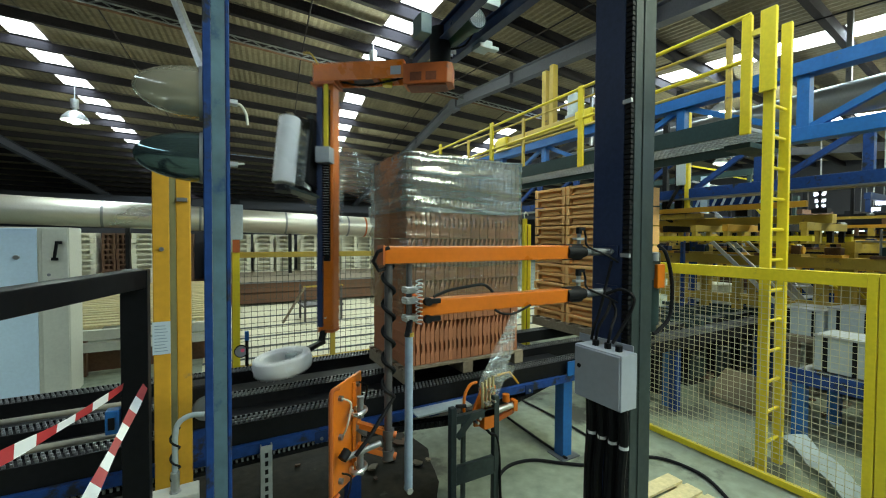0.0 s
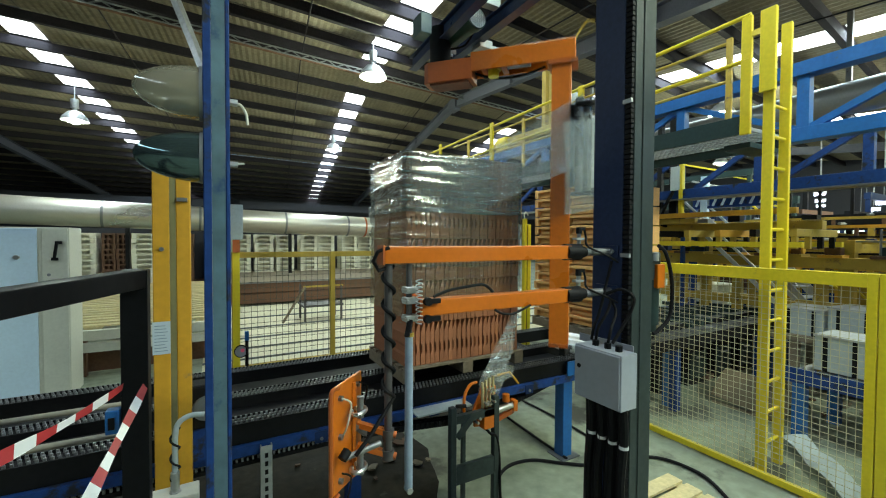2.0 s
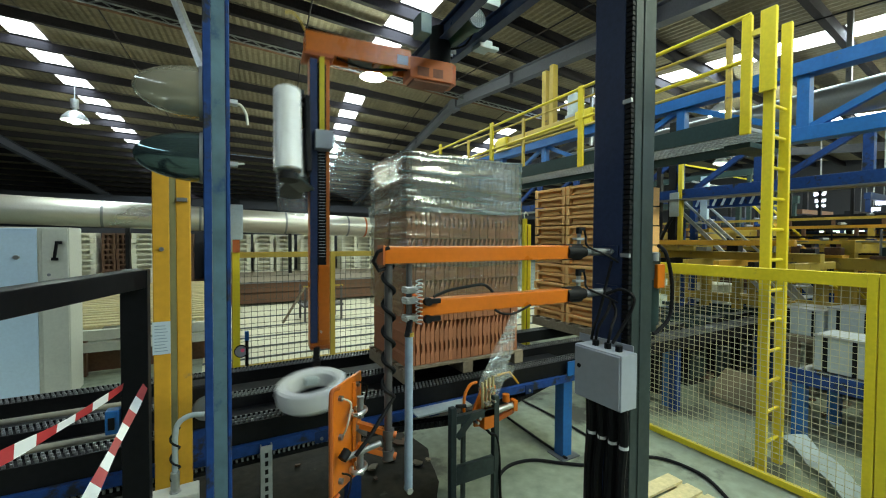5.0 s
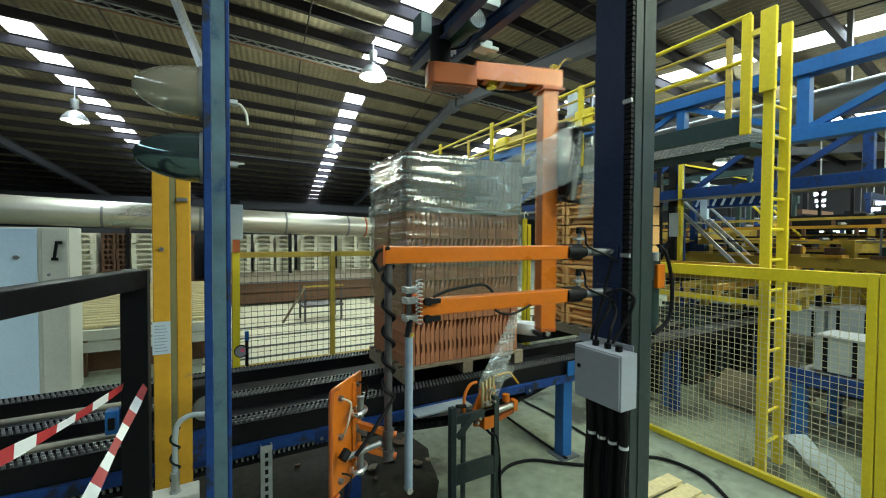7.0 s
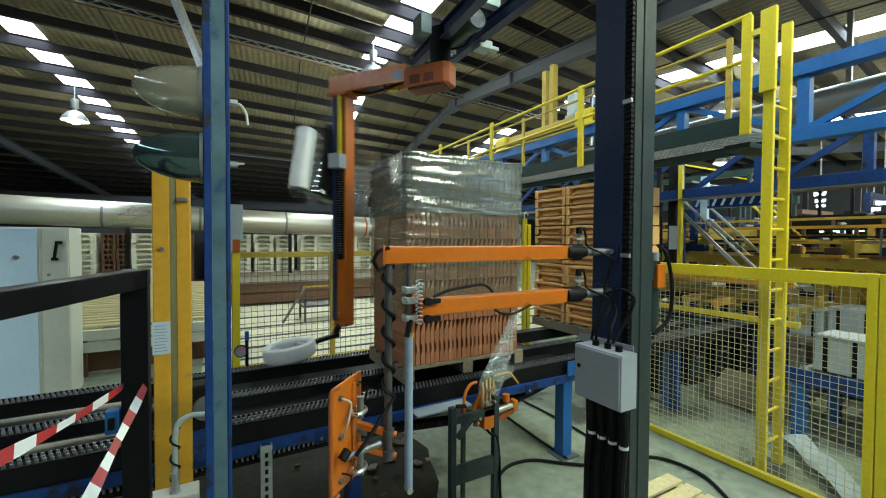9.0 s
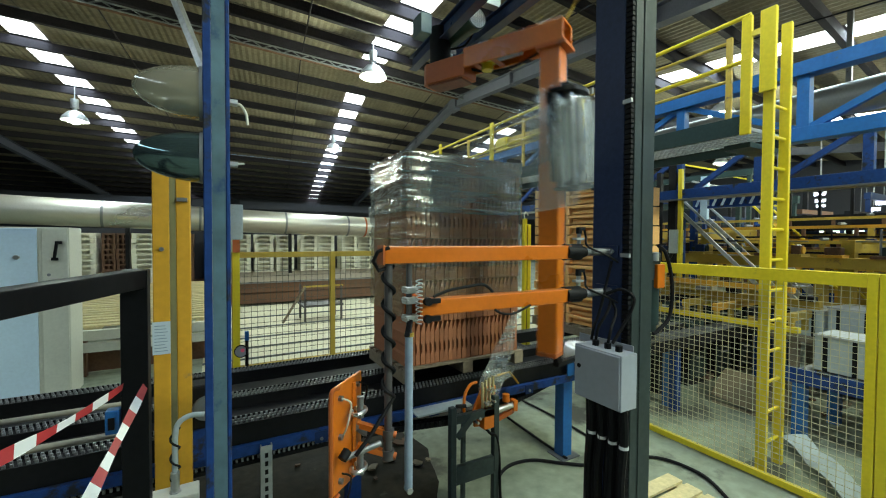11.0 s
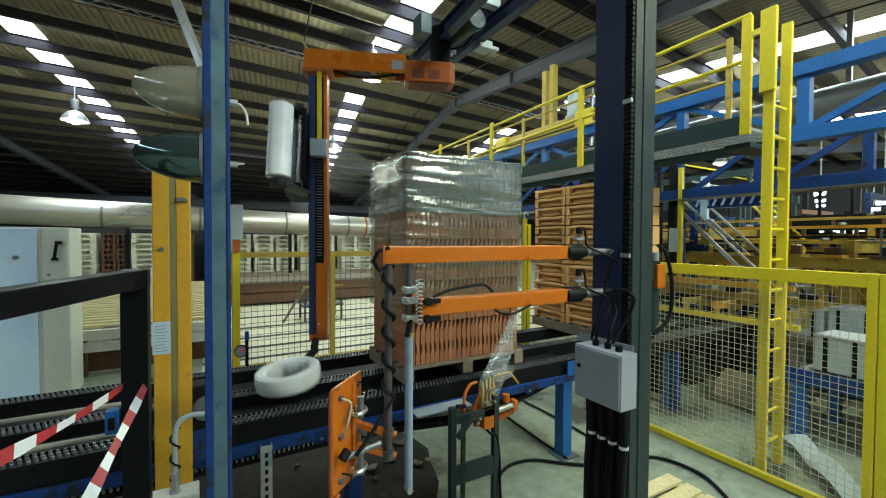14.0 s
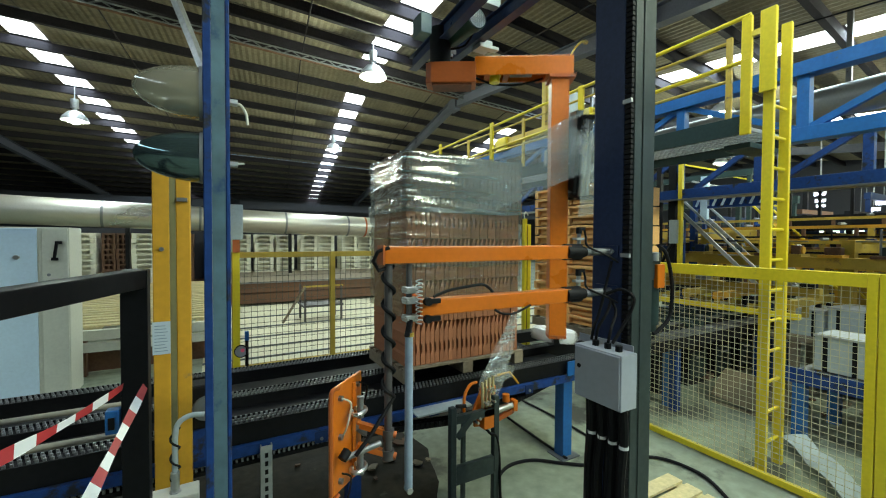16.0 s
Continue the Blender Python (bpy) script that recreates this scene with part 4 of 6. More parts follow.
tool = thing("film_clamp", (1.9, 2.68, 0.72), "orange film clamp with chrome cylinder and bent guard wires", "film clamp")
part("base_plate", G().prism([(-0.10, 0.0), (0.09, -0.02), (0.11, 0.30), (-0.03, 0.30), (-0.11, 0.14)], pose(1.90, 2.70, 0.70, 90, 0, 0), 0.02), ORANGE, tool, bevel=0.003)
part("front_block", G().box(1.84, 1.98, 2.60, 2.68, 0.70, 0.86), ORANGE, tool, bevel=0.006)
for i, x in enumerate((1.85, 1.885, 1.92, 1.955)):
    part("finger", G().bar((x, 2.64, 0.86), (x + 0.006, 2.655, 1.06 + 0.012 * i), 0.012, 0.022), TIMBER_PALE, tool, "pale clamping finger")
for x, z in ((1.87, 0.90), (1.90, 0.90), (1.94, 0.91), (1.80, 0.80), (1.78, 0.77), (1.90, 1.0), (1.94, 1.0)):
    part("bolt", G().cyl((x, 2.59, z), (x, 2.645, z), 0.011, 6), STEEL, tool)
part("air_cylinder", G().cyl((1.98, 2.66, 0.80), (2.18, 2.66, 0.82), 0.028, 18), STEEL, tool, "chrome air cylinder", smooth=True)
part("cylinder_head", G().cyl((2.10, 2.66, 0.86), (2.10, 2.66, 0.92), 0.03, 14).box(2.16, 2.20, 2.63, 2.69, 0.77, 0.86), ORANGE, tool, smooth=True)
part("bracket_arm", G().bar((1.97, 2.66, 0.72), (2.17, 2.66, 0.77), 0.03, 0.035), ORANGE_DARK, tool)
part("guard_wire", G().tube(smoothcurve([(1.72, 2.68, 0.78), (1.70, 2.68, 0.86), (1.71, 2.68, 0.98), (1.76, 2.68, 1.05), (1.82, 2.68, 1.06)], 5), 0.012), ORANGE, tool, smooth=True)
part("guard_wire", G().tube([(2.00, 2.72, 1.06), (2.12, 2.72, 1.07), (2.18, 2.72, 1.075), (2.24, 2.72, 1.01), (2.28, 2.72, 0.96)], 0.009), OCHRE, tool, smooth=True)
part("air_fitting", G().cyl((1.62, 2.66, 0.91), (1.70, 2.66, 0.90), 0.016, 10), RUBBER, tool, smooth=True)
part("air_line", G().tube(smoothcurve([(1.87, 2.63, 0.70), (1.90, 2.60, 0.66), (1.96, 2.60, 0.62), (1.99, 2.60, 0.45), (1.985, 2.58, 0.2), (2.0, 2.58, 0.012)]), 0.011), RUBBER, tool, smooth=True)
rows = []
for i in range(13):
    t = i / 12
    c = Vector((1.905, 2.66, 0.93)).lerp(Vector((2.50, 3.02, 1.50)), t ** 1.15)
    w = 0.045 + 0.085 * math.sin(math.pi * min(t * 1.1 + 0.12, 1.0)) * (1 if t < 0.75 else 0.7)
    rows.append([c + Vector((w * (j / 10 - 0.5) * 1.9, 0.02 * math.sin(j * 2.3 + i * 0.8) + 0.012 * (j % 2), 0.03 * (j / 10 - 0.5) * -1.5)) for j in range(11)])
solid("film_tail", G().grid(rows), FILM_BAG, "gathered tail of clear film from clamp to pack", "film", smooth=True)
rows = [[(1.90 + 0.30 * i / 8 + 0.02 * noise.noise((i, j, 3)), 2.69 + 0.02 * noise.noise((i * 1.3, j * 1.1, 1)), 1.06 + 0.10 * (j / 6 - 0.5) + 0.035 * noise.noise((i * 0.9, j * 0.9, 7)) + 0.03 * i / 8) for i in range(9)] for j in range(7)]
solid("film_scrap", G().grid(rows), FILM_BAG, "crumpled clear film caught on the clamp", "film", smooth=True)

# ---- foreground on the left: posts, domes, guard frame, tape ----
bp = thing("blue_post", (0.01, 1.72, 0.0), "blue steel channel post with a worn grey-green face", "post")
part("flange", G().box(-0.034, -0.008, 1.68, 1.79, 0.0, 4.4), BLUE_DARK, bp, bevel=0.003)
part("face", G().box(-0.007, 0.036, 1.683, 1.70, 0.0, 4.4), mat("worn_post_face", (0.085, 0.155, 0.195), 0.4, spread=0.3, grain=14, blot=1.2, wear=(0.02, 0.065, 0.15), wear_amount=0.07, wear_scale=5.0), bp, "scuffed grey-green front strip")
part("flange", G().box(0.037, 0.051, 1.68, 1.79, 0.0, 4.4), BLUE_DARK, bp, bevel=0.003)


def dome(z, rz, mat_shell, label, dark):
    ob = thing("dome_mirror", (-0.04, 1.72, z), label, "dome mirror", "domes on the post")
    prof = [(rz * math.sin(a * math.pi / 28), 0.205 * math.cos(a * math.pi / 28)) for a in range(15)]
    m = Matrix.Translation((-0.036, 1.72, z)) @ Matrix.Rotation(radians(-90), 4, "Y")
    part("shell", G().lathe(m, prof, 36), mat_shell, ob, smooth=True)
    part("back_rim", G().lathe(m, [(rz - 0.012, -0.002), (rz + 0.004, -0.002), (rz + 0.004, 0.008), (rz - 0.012, 0.008)], 36), STEEL_DULL, ob, smooth=True)
    part("inner_plate", G().box(-0.05, -0.043, 1.69, 1.75, z - rz * 0.35, z + rz * 0.15), dark, ob)
    part("bracket", G().box(0.052, 0.078, 1.70, 1.74, z - 0.02, z - 0.005), GALV, ob)
    return ob


TEALGLASS = mat("teal_mirror", (0.11, 0.17, 0.18), 0.06, 0.75, spread=0.12, bump=0.0)
d1 = dome(2.718, 0.091, ACRYLIC, "clear acrylic dome with a clouded surface on the post", BLACK)
d2 = dome(2.489, 0.088, TEALGLASS, "dark teal mirrored dome on the post", BLACK)
part("wire_tail", G().tube(smoothcurve([(0.075, 1.72, 2.702), (0.09, 1.72, 2.70), (0.107, 1.72, 2.67), (0.112, 1.72, 2.63)]), 0.005), CABINET, d1, smooth=True)
part("wire_tail", G().tube([(0.07, 1.72, 2.478), (0.10, 1.72, 2.483)], 0.004), CABINET, d2, smooth=True)

yc = thing("yellow_column", (-0.2, 2.7, 0.0), "ochre yellow steel H-column with a paper label", "column")
part("flange", G().box(-0.291, -0.215, 2.65, 2.70, 0.0, 2.60), OCHRE, yc, bevel=0.004)
# web is darker and greener than the flanges
part("web", G().box(-0.2145, -0.1855, 2.664, 2.70, 0.0, 2.60), mat("dull_column_web", (0.20, 0.19, 0.09), 0.55), yc)
part("flange", G().box(-0.185, -0.118, 2.66, 2.74, 0.0, 2.58), OCHRE, yc, bevel=0.004)
part("bolt", G().cyl((-0.25, 2.652, 2.14), (-0.25, 2.642, 2.14), 0.012, 8), STEEL_DULL, yc)
part("latch", G().box(-0.18, -0.13, 2.64, 2.658, 2.40, 2.42).cyl((-0.15, 2.652, 2.41), (-0.15, 2.635, 2.41), 0.012, 8), STEEL_DULL, yc)
lb = part("paper_label", G().box(-0.294, -0.213, 2.643, 2.6455, 1.572, 1.748), PAPER, yc, "pale blue printed paper label")
for i in range(9):
    part("print_bar", G().box(-0.285, -0.225 - 0.006 * (i % 3), 2.6405, 2.6425, 1.588 + i * 0.017, 1.592 + i * 0.017), INK, lb)

gf = thing("guard_frame", (-0.28, 1.98, 0.0), "black square-tube guard frame", "guard rail")
part("post", G().box(-0.318, -0.231, 1.95, 2.035, 0.0, 2.075), BLACK, gf, bevel=0.005)
part("top_rail", G().bar((-0.27, 1.97, 2.04), (-0.50, 1.40, 2.03), 0.08, 0.072), BLACK, gf, bevel=0.005)
part("back_post", G().box(-0.78, -0.70, 0.75, 0.83, 0.0, 2.06), BLACK, gf, bevel=0.005)
part("top_rail", G().bar((-0.501, 1.399, 2.03), (-0.74, 0.80, 2.02), 0.08, 0.072), BLACK, gf)


def tape(a, b, w, label, sag=0.02, n=9):
    """Red and white barrier tape in stripes, slightly twisted."""
    ob = thing("barrier_tape", a, label, "barrier tape", "barrier tapes")
    a, b = Vector(a), Vector(b)
    side = (b - a).cross(Vector((0, 1, 0))).normalized()
    for i in range(n):
        t0, t1 = i / n, (i + 1) / n
        rows = []
        for k in range(5):
            t = t0 + (t1 - t0) * k / 4
            c = a.lerp(b, t) - Vector((0, 0, sag * 4 * t * (1 - t)))
            sl = 0.35 * w
            tw = 0.5 * math.sin(t * 4.0)
            s = (side + Vector((0, tw * 0.5, 0))).normalized() * w / 2 * (0.5 + 0.4 * t + 0.12 * math.sin(t * 9.0))
            along = (b - a).normalized() * sl
            rows.append([c - s - along * 0.5, c, c + s + along * 0.5])
        part("stripe", G().grid(rows), RED if i % 2 == 0 else WHITE, ob, smooth=True)
    return ob


tape((-0.31, 1.945, 1.630), (-0.555, 1.6, 1.565), 0.042, "red and white barrier tape tied to the black frame", 0.012, 7)
tape((-0.24, 1.94, 1.622), (-0.385, 1.68, 1.30), 0.044, "red and white barrier tape hanging slack from the frame", 0.0, 9)
sb = thing("photo_sensor", (-0.33, 1.95, 1.45), "blue photoelectric sensor on the black frame", "sensor")
part("housing", G().box(-0.365, -0.321, 1.935, 1.985, 1.455, 1.545), BLUE, sb, bevel=0.006)
part("window", G().box(-0.355, -0.335, 1.931, 1.935, 1.475, 1.52), BLACK, sb)
cd = thing("conduit", (-0.17, 2.3, 0.9), "grey plastic conduit bend with a black cable", "conduit")
part("pipe", G().tube(smoothcurve([(-0.05, 2.30, 1.335), (-0.11, 2.30, 1.34), (-0.155, 2.30, 1.315), (-0.17, 2.30, 1.26), (-0.172, 2.30, 1.12), (-0.173, 2.30, 1.05)]), 0.0125, 12), PALEGREY, cd, smooth=True)
part("coupling", G().cyl((-0.173, 2.30, 0.98), (-0.173, 2.30, 1.08), 0.019, 14).cyl((-0.173, 2.3, 0.95), (-0.173, 2.3, 0.99), 0.027, 6), STEEL, cd, smooth=True)
part("wound_cable", G().tube([(-0.172 + 0.019 * math.cos(a * 0.4), 2.30 + 0.019 * math.sin(a * 0.4), 1.29 - a * 0.006) for a in range(42)], 0.005, 6), RUBBER, cd, smooth=True)
part("outlet_box", G().box(-0.275, -0.075, 2.24, 2.36, 0.86, 0.985), CABINET, cd, "cream outlet box", bevel=0.008)
part("box_support", G().box(-0.20, -0.15, 2.28, 2.33, 0.0, 0.86), GREENGREY, cd)
mt = thing("conveyor_motor", (-0.05, 2.75, 1.05), "black gear motor beside the chain conveyor", "motor")
part("housing", G().box(-0.165, 0.07, 2.72, 2.865, 1.09, 1.345), BLACK, mt, bevel=0.015)
part("flange", G().cyl((-0.05, 2.715, 1.215), (-0.05, 2.70, 1.215), 0.07, 20), STEEL_DULL, mt, smooth=True)
part("support", G().box(-0.13, 0.04, 2.74, 2.86, 0.9, 1.09), BLUE_DARK, mt)
st = thing("perforated_strut", (0.285, 2.86, 0.0), "galvanised perforated strut post", "post")
part("channel", G().box(0.25, 0.32, 2.84, 2.848, 0.0, 0.85).box(0.25, 0.256, 2.848, 2.88, 0, 0.85).box(0.314, 0.32, 2.848, 2.88, 0, 0.85), GALV, st)
for i in range(14):
    part("slot", G().box(0.275, 0.295, 2.836, 2.8395, 0.06 + i * 0.055, 0.09 + i * 0.055), BLACK, st)

part("cable", G().tube(smoothcurve([(0.83, AY - 0.02, 1.95), (0.90, AY - 0.02, 1.972), (1.0, AY - 0.02, 1.985), (1.09, AY - 0.025, 1.99), (1.14, AY - 0.03, 1.955)]), 0.007), RUBBER, arm_low, smooth=True)
part("cable", G().tube(smoothcurve([(1.15, AY - 0.034, 1.87), (1.19, AY - 0.036, 1.85), (1.25, AY - 0.036, 1.842), (1.31, AY - 0.034, 1.855), (1.37, AY - 0.03, 1.875)]), 0.006), RUBBER, arm_low, smooth=True)

# ---- behind the conveyor, left ----
cab = thing("switch_cabinet", (-2.2, 7.6, 0.0), "cream electrical cabinet with a pale blue door", "cabinet")
part("body", G().box(-3.0, -1.725, 7.315, 7.9, 0.0, 2.335), CABINET, cab, bevel=0.01)
da = part("door", G().box(-2.95, -2.045, 7.290, 7.312, 0.10, 2.315), CABINET_BLUE, cab, "pale blue cabinet door", bevel=0.004)
part("lock", G().cyl((-2.24, 7.29, 1.94), (-2.24, 7.265, 1.94), 0.03, 12).box(-2.25, -2.20, 7.26, 7.27, 1.925, 1.955), STEEL, da)
db = part("door", G().box(-2.0, -1.735, 7.290, 7.312, 0.10, 2.315), CABINET, cab, bevel=0.004)
part("handle", G().bar((-1.84, 7.26, 2.13), (-1.865, 7.26, 1.93), 0.03, 0.03).box(-1.86, -1.79, 7.265, 7.289, 2.11, 2.15).box(-1.9, -1.83, 7.265, 7.289, 1.89, 1.93), RUBBER, db, "black swing handle")
part("keyhole", G().cyl((-1.93, 7.291, 1.70), (-1.93, 7.284, 1.70), 0.02, 10), STEEL_DULL, db)


def wire_fence(name, a, b, z0, z1, pitch, wire, frame_mat, wire_mat, label, group, rail_h=0.10, rail_t=0.05, posts=(0, 1)):
    """A mesh fence panel between two floor points."""
    a, b = Vector(a), Vector(b)
    ob = thing(name, a, label, "fence", group)
    d = (b - a)
    ln = d.length
    d.normalize()
    up = Vector((0, 0, 1))
    part("top_rail", G().bar(a + up * (z1 - rail_h / 2) , b + up * (z1 - rail_h / 2), rail_t, rail_h), frame_mat, ob, bevel=0.004)
    part("bottom_rail", G().bar(a + up * (z0 + 0.03), b + up * (z0 + 0.03), rail_t, 0.06), frame_mat, ob, bevel=0.004)
    for s in posts:
        p = a + d * ln * s
        part("post", G().bar(p, p + up * (z1 + 0.001), rail_t + 0.012, rail_t + 0.012), frame_mat, ob, bevel=0.004)
    g = G()
    for i in range(int(ln / pitch)):
        p = a + d * pitch * (i + 0.5)
        g.bar(p + up * (z0 + 0.03), p + up * (z1 - rail_h * 0.6), wire, wire)
    for k in range(int((z1 - z0 - rail_h) / pitch)):
        z = z0 + 0.06 + k * pitch
        g.bar(a + up * z, b + up * z, wire, wire)
    part("wire_mesh", g, wire_mat, ob, "welded wire mesh", kind="stuff")
    return ob


WIRE = mat("fence_wire", (0.55, 0.52, 0.33), 0.5, 0.1)
WIRE_DARK = mat("fence_wire_dark", (0.05, 0.05, 0.04), 0.5, 0.3)
wire_fence("mesh_fence", (0.27, 7.22, 0), (1.81, 7.22, 0), 0.1, 1.98, 0.095, 0.006, YELLOW_DULL, WIRE_DARK, "dull yellow safety fence with dark wire mesh", "back fence panels", 0.09, 0.07, (0.0,))
wire_fence("mesh_fence", (1.81, 7.22, 0), (4.6, 7.22, 0), 0.1, 1.98, 0.095, 0.006, YELLOW_DULL, WIRE_DARK, "dull yellow safety fence with dark wire mesh", "back fence panels", 0.09, 0.07, (0.0, 1.0))
part("tall_post", G().box(0.24, 0.34, 7.12, 7.18, 0.0, 2.1), YELLOW, bpy.data.objects["mesh_fence"], "yellow fence post")
wb = thing("wall_box", (0.3, 7.1, 2.1), "pale grey cable box on the fence post", "cable box")
part("box", G().box(0.20, 0.385, 7.02, 7.11, 2.18, 2.72), PALEGREY, wb, bevel=0.01)
part("cap", G().box(0.22, 0.34, 7.03, 7.10, 2.722, 2.80), BLACK, wb)
part("lower_conduit", G().box(0.24, 0.34, 7.05, 7.11, 1.98, 2.178), ORANGE_DARK, wb)

# apron is much paler than the concrete round it
solid("floor_apron", G().box(-0.2, 12.0, 7.5, 14.5, 0.0, 0.006), PALE_FLOOR, "pale cream concrete apron with rails", "floor", kind="structure")
for y in (8.1, 8.9, 9.8, 10.9, 12.3):
    solid("floor_rail", G().ibeam((-0.2, y, 0.023), (12.0, y, 0.023), 0.03, 0.034, 0.008), STEEL_DULL, "dark steel floor rail for kiln cars", "rail", "floor rails")
car = thing("kiln_car", (4.5, 14.8, 0), "long brown kiln car with a steel edge", "kiln car")
part("side_beam", G().box(0.2, 10.0, 14.6, 14.9, 0.42, 0.74), BROWN, car)
part("lower_skirt", G().box(0.2, 10.0, 14.65, 14.9, 0.06, 0.40), BROWN, car)
part("edge_strip", G().box(0.2, 10.0, 14.56, 14.60, 0.72, 0.76), STEEL_DULL, car)
part("deck", G().box(0.2, 10.0, 14.92, 24.0, 0.40, 0.70), TIMBER, car)

bed = thing("slat_deck", (-2.0, 9.5, 0), "raised deck of pale timber slats on cream beams", "timber deck")
for i in range(24):
    y = 8.3 + i * 0.30
    part("slat", G().box(-5.4, 0.05, y, y + 0.13, 0.78, 0.81), TIMBER_PALE, bed)
for x in (-5.2, -3.5, -1.8, -0.3):
    part("bearer", G().box(x, x + 0.12, 8.28, 15.4, 0.66, 0.778), TIMBER_PALE, bed)
part("front_beam", G().box(-5.4, 0.05, 8.16, 8.27, 0.60, 0.75), CABINET, bed)
part("front_beam", G().box(-5.4, 0.05, 8.12, 8.27, 0.42, 0.55), CABINET, bed, "cream steel beam")
for x in (-5.0, -3.4, -1.9, -0.5):
    part("leg", G().box(x, x + 0.12, 8.3, 8.42, 0.0, 0.66), BROWN, bed)
part("kick_board", G().box(-5.4, 0.05, 8.45, 8.5, 0.04, 0.40), BROWN, bed)


def course_mesh(name, w, d, h, material, slots):
    g = G()
    g.box(0, w, 0, d, h * 0.62, h * 0.97)
    side = w * 0.2
    g.box(0, side, 0, d, 0, h * 0.62)
    g.box(w - side, w, 0, d, 0, h * 0.62)
    if slots > 1:
        g.box(w * 0.46, w * 0.54, 0, d, 0, h * 0.62)
    g.box(side, w - side, d * 0.3, d * 0.34, 0, h * 0.62)
    return mesh_of(name, g, material)


cream_me = course_mesh("setter", 0.78, 0.9, 0.20, CREAM, 1)
brown_me = course_mesh("setter", 0.42, 0.9, 0.20, BROWN, 2)


def kiln_stack(x, y, z, n, me, label, wide):
    ob = thing("setter_stack", (x, y, z), label, "kiln stack", "stacks of kiln setters")
    for i in range(n):
        piece("setter", me, ob, (x + rnd.uniform(-0.012, 0.012), y + rnd.uniform(-0.02, 0.02), z + i * 0.2))
    return ob


CL = "tall stack of slotted cream kiln setters"
solid("stack_plinth", G().box(-8.0, 12.0, 19.6, 23.0, 0.0, 0.38), BROWN, "long dark brown plinth under the kiln stacks", "plinth")
for px in (-5.55, -4.72, -2.85, -0.25, 0.62, 1.55, 2.45, 3.50, 4.32, 5.45, 6.25, 7.4, 8.3):
    kiln_stack(px, 19.9 + 0.05 * math.sin(px * 3), 0.38, 10, cream_me, CL, 0.78)
for px in (-3.78, -3.33, -1.95, -1.2):
    kiln_stack(px, 20.0, 0.38, 10, brown_me, "tall stack of dark brown kiln setters", 0.42)
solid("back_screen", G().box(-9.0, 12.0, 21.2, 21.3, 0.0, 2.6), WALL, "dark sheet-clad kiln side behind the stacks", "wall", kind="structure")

duct = thing("air_duct", (0.0, 18.7, 2.4), "large silver clad air duct on straps", "duct")
A0, A1 = Vector((-14.0, 17.8, 3.31)), Vector((8.5, 19.17, 2.72))
part("shell", G().cyl(A0, A1, 0.47, 36), SILVER, duct, smooth=True)
for t in (0.18, 0.34, 0.47, 0.60, 0.74, 0.862, 0.90):
    c = A0.lerp(A1, t)
    dd = (A1 - A0).normalized()
    part("band", G().cyl(c - dd * 0.04, c + dd * 0.04, 0.482, 36), STEEL_DULL if t < 0.89 else ORANGE_DARK, duct, smooth=True)
part("vent_pipe", G().cyl((6.6, 18.95, 3.2), (6.6, 18.95, 3.75), 0.09, 12), STEEL_DULL, duct, smooth=True)
for t in (0.25, 0.5, 0.75, 0.95):
    c = A0.lerp(A1, t)
    part("support", G().box(c.x - 0.06, c.x + 0.06, c.y - 0.1, c.y + 0.1, 0.0, c.z - 0.44), BLACK, duct)
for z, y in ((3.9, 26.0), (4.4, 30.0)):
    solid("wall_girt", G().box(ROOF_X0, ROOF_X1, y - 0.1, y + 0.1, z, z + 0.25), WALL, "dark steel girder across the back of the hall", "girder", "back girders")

tr = thing("step_frame", (2.6, 11.3, 0), "small grey steel step stand with a dull yellow rail", "step stand")
for x in (2.05, 3.0):
    part("leg", G().bar((x, 11.0, 0.0), (x, 11.0, 0.95), 0.05, 0.05), STEEL_DARK, tr)
    part("leg", G().bar((x, 11.7, 0.0), (x, 11.7, 0.95), 0.05, 0.05), STEEL_DARK, tr)
part("platform", G().box(2.0, 3.05, 10.95, 11.75, 0.40, 0.45), STEEL_DARK, tr)
part("top_rail", G().bar((2.0, 11.0, 0.95), (3.05, 11.0, 0.95), 0.05, 0.05), YELLOW_DULL, tr)
part("brace", G().bar((1.5, 11.0, 0.05), (2.05, 11.0, 0.95), 0.06, 0.05), TIMBER, tr)

sn = thing("reflector_post", (0.27, 4.4, 0.5), "round red reflector on a small blue post", "reflector")
part("post", G().box(0.255, 0.282, 4.39, 4.42, 0.86, 1.20), BLACK, sn)
part("cap", G().box(0.25, 0.285, 4.385, 4.42, 1.20, 1.29), BLUE, sn)
part("disc", G().cyl((0.215, 4.37, 1.105), (0.218, 4.385, 1.105), 0.062, 24), RUBBER, sn, smooth=True)
part("lens", G().cyl((0.228, 4.362, 1.115), (0.229, 4.371, 1.115), 0.018, 16), RED_LENS_GLOW, sn, "pink-red reflector lens with its returned light as a glow", smooth=True)
part("face", G().cyl((0.2152, 4.364, 1.105), (0.2155, 4.3698, 1.105), 0.052, 24), GREYBOX, sn, "milky reflector face", smooth=True)
part("base", G().box(0.24, 0.30, 4.36, 4.45, 0.85, 0.86), BLUE_DARK, sn)
part("mount", G().box(0.25, 0.29, 4.225, 4.44, 0.82, 0.848), BLUE_DARK, sn)

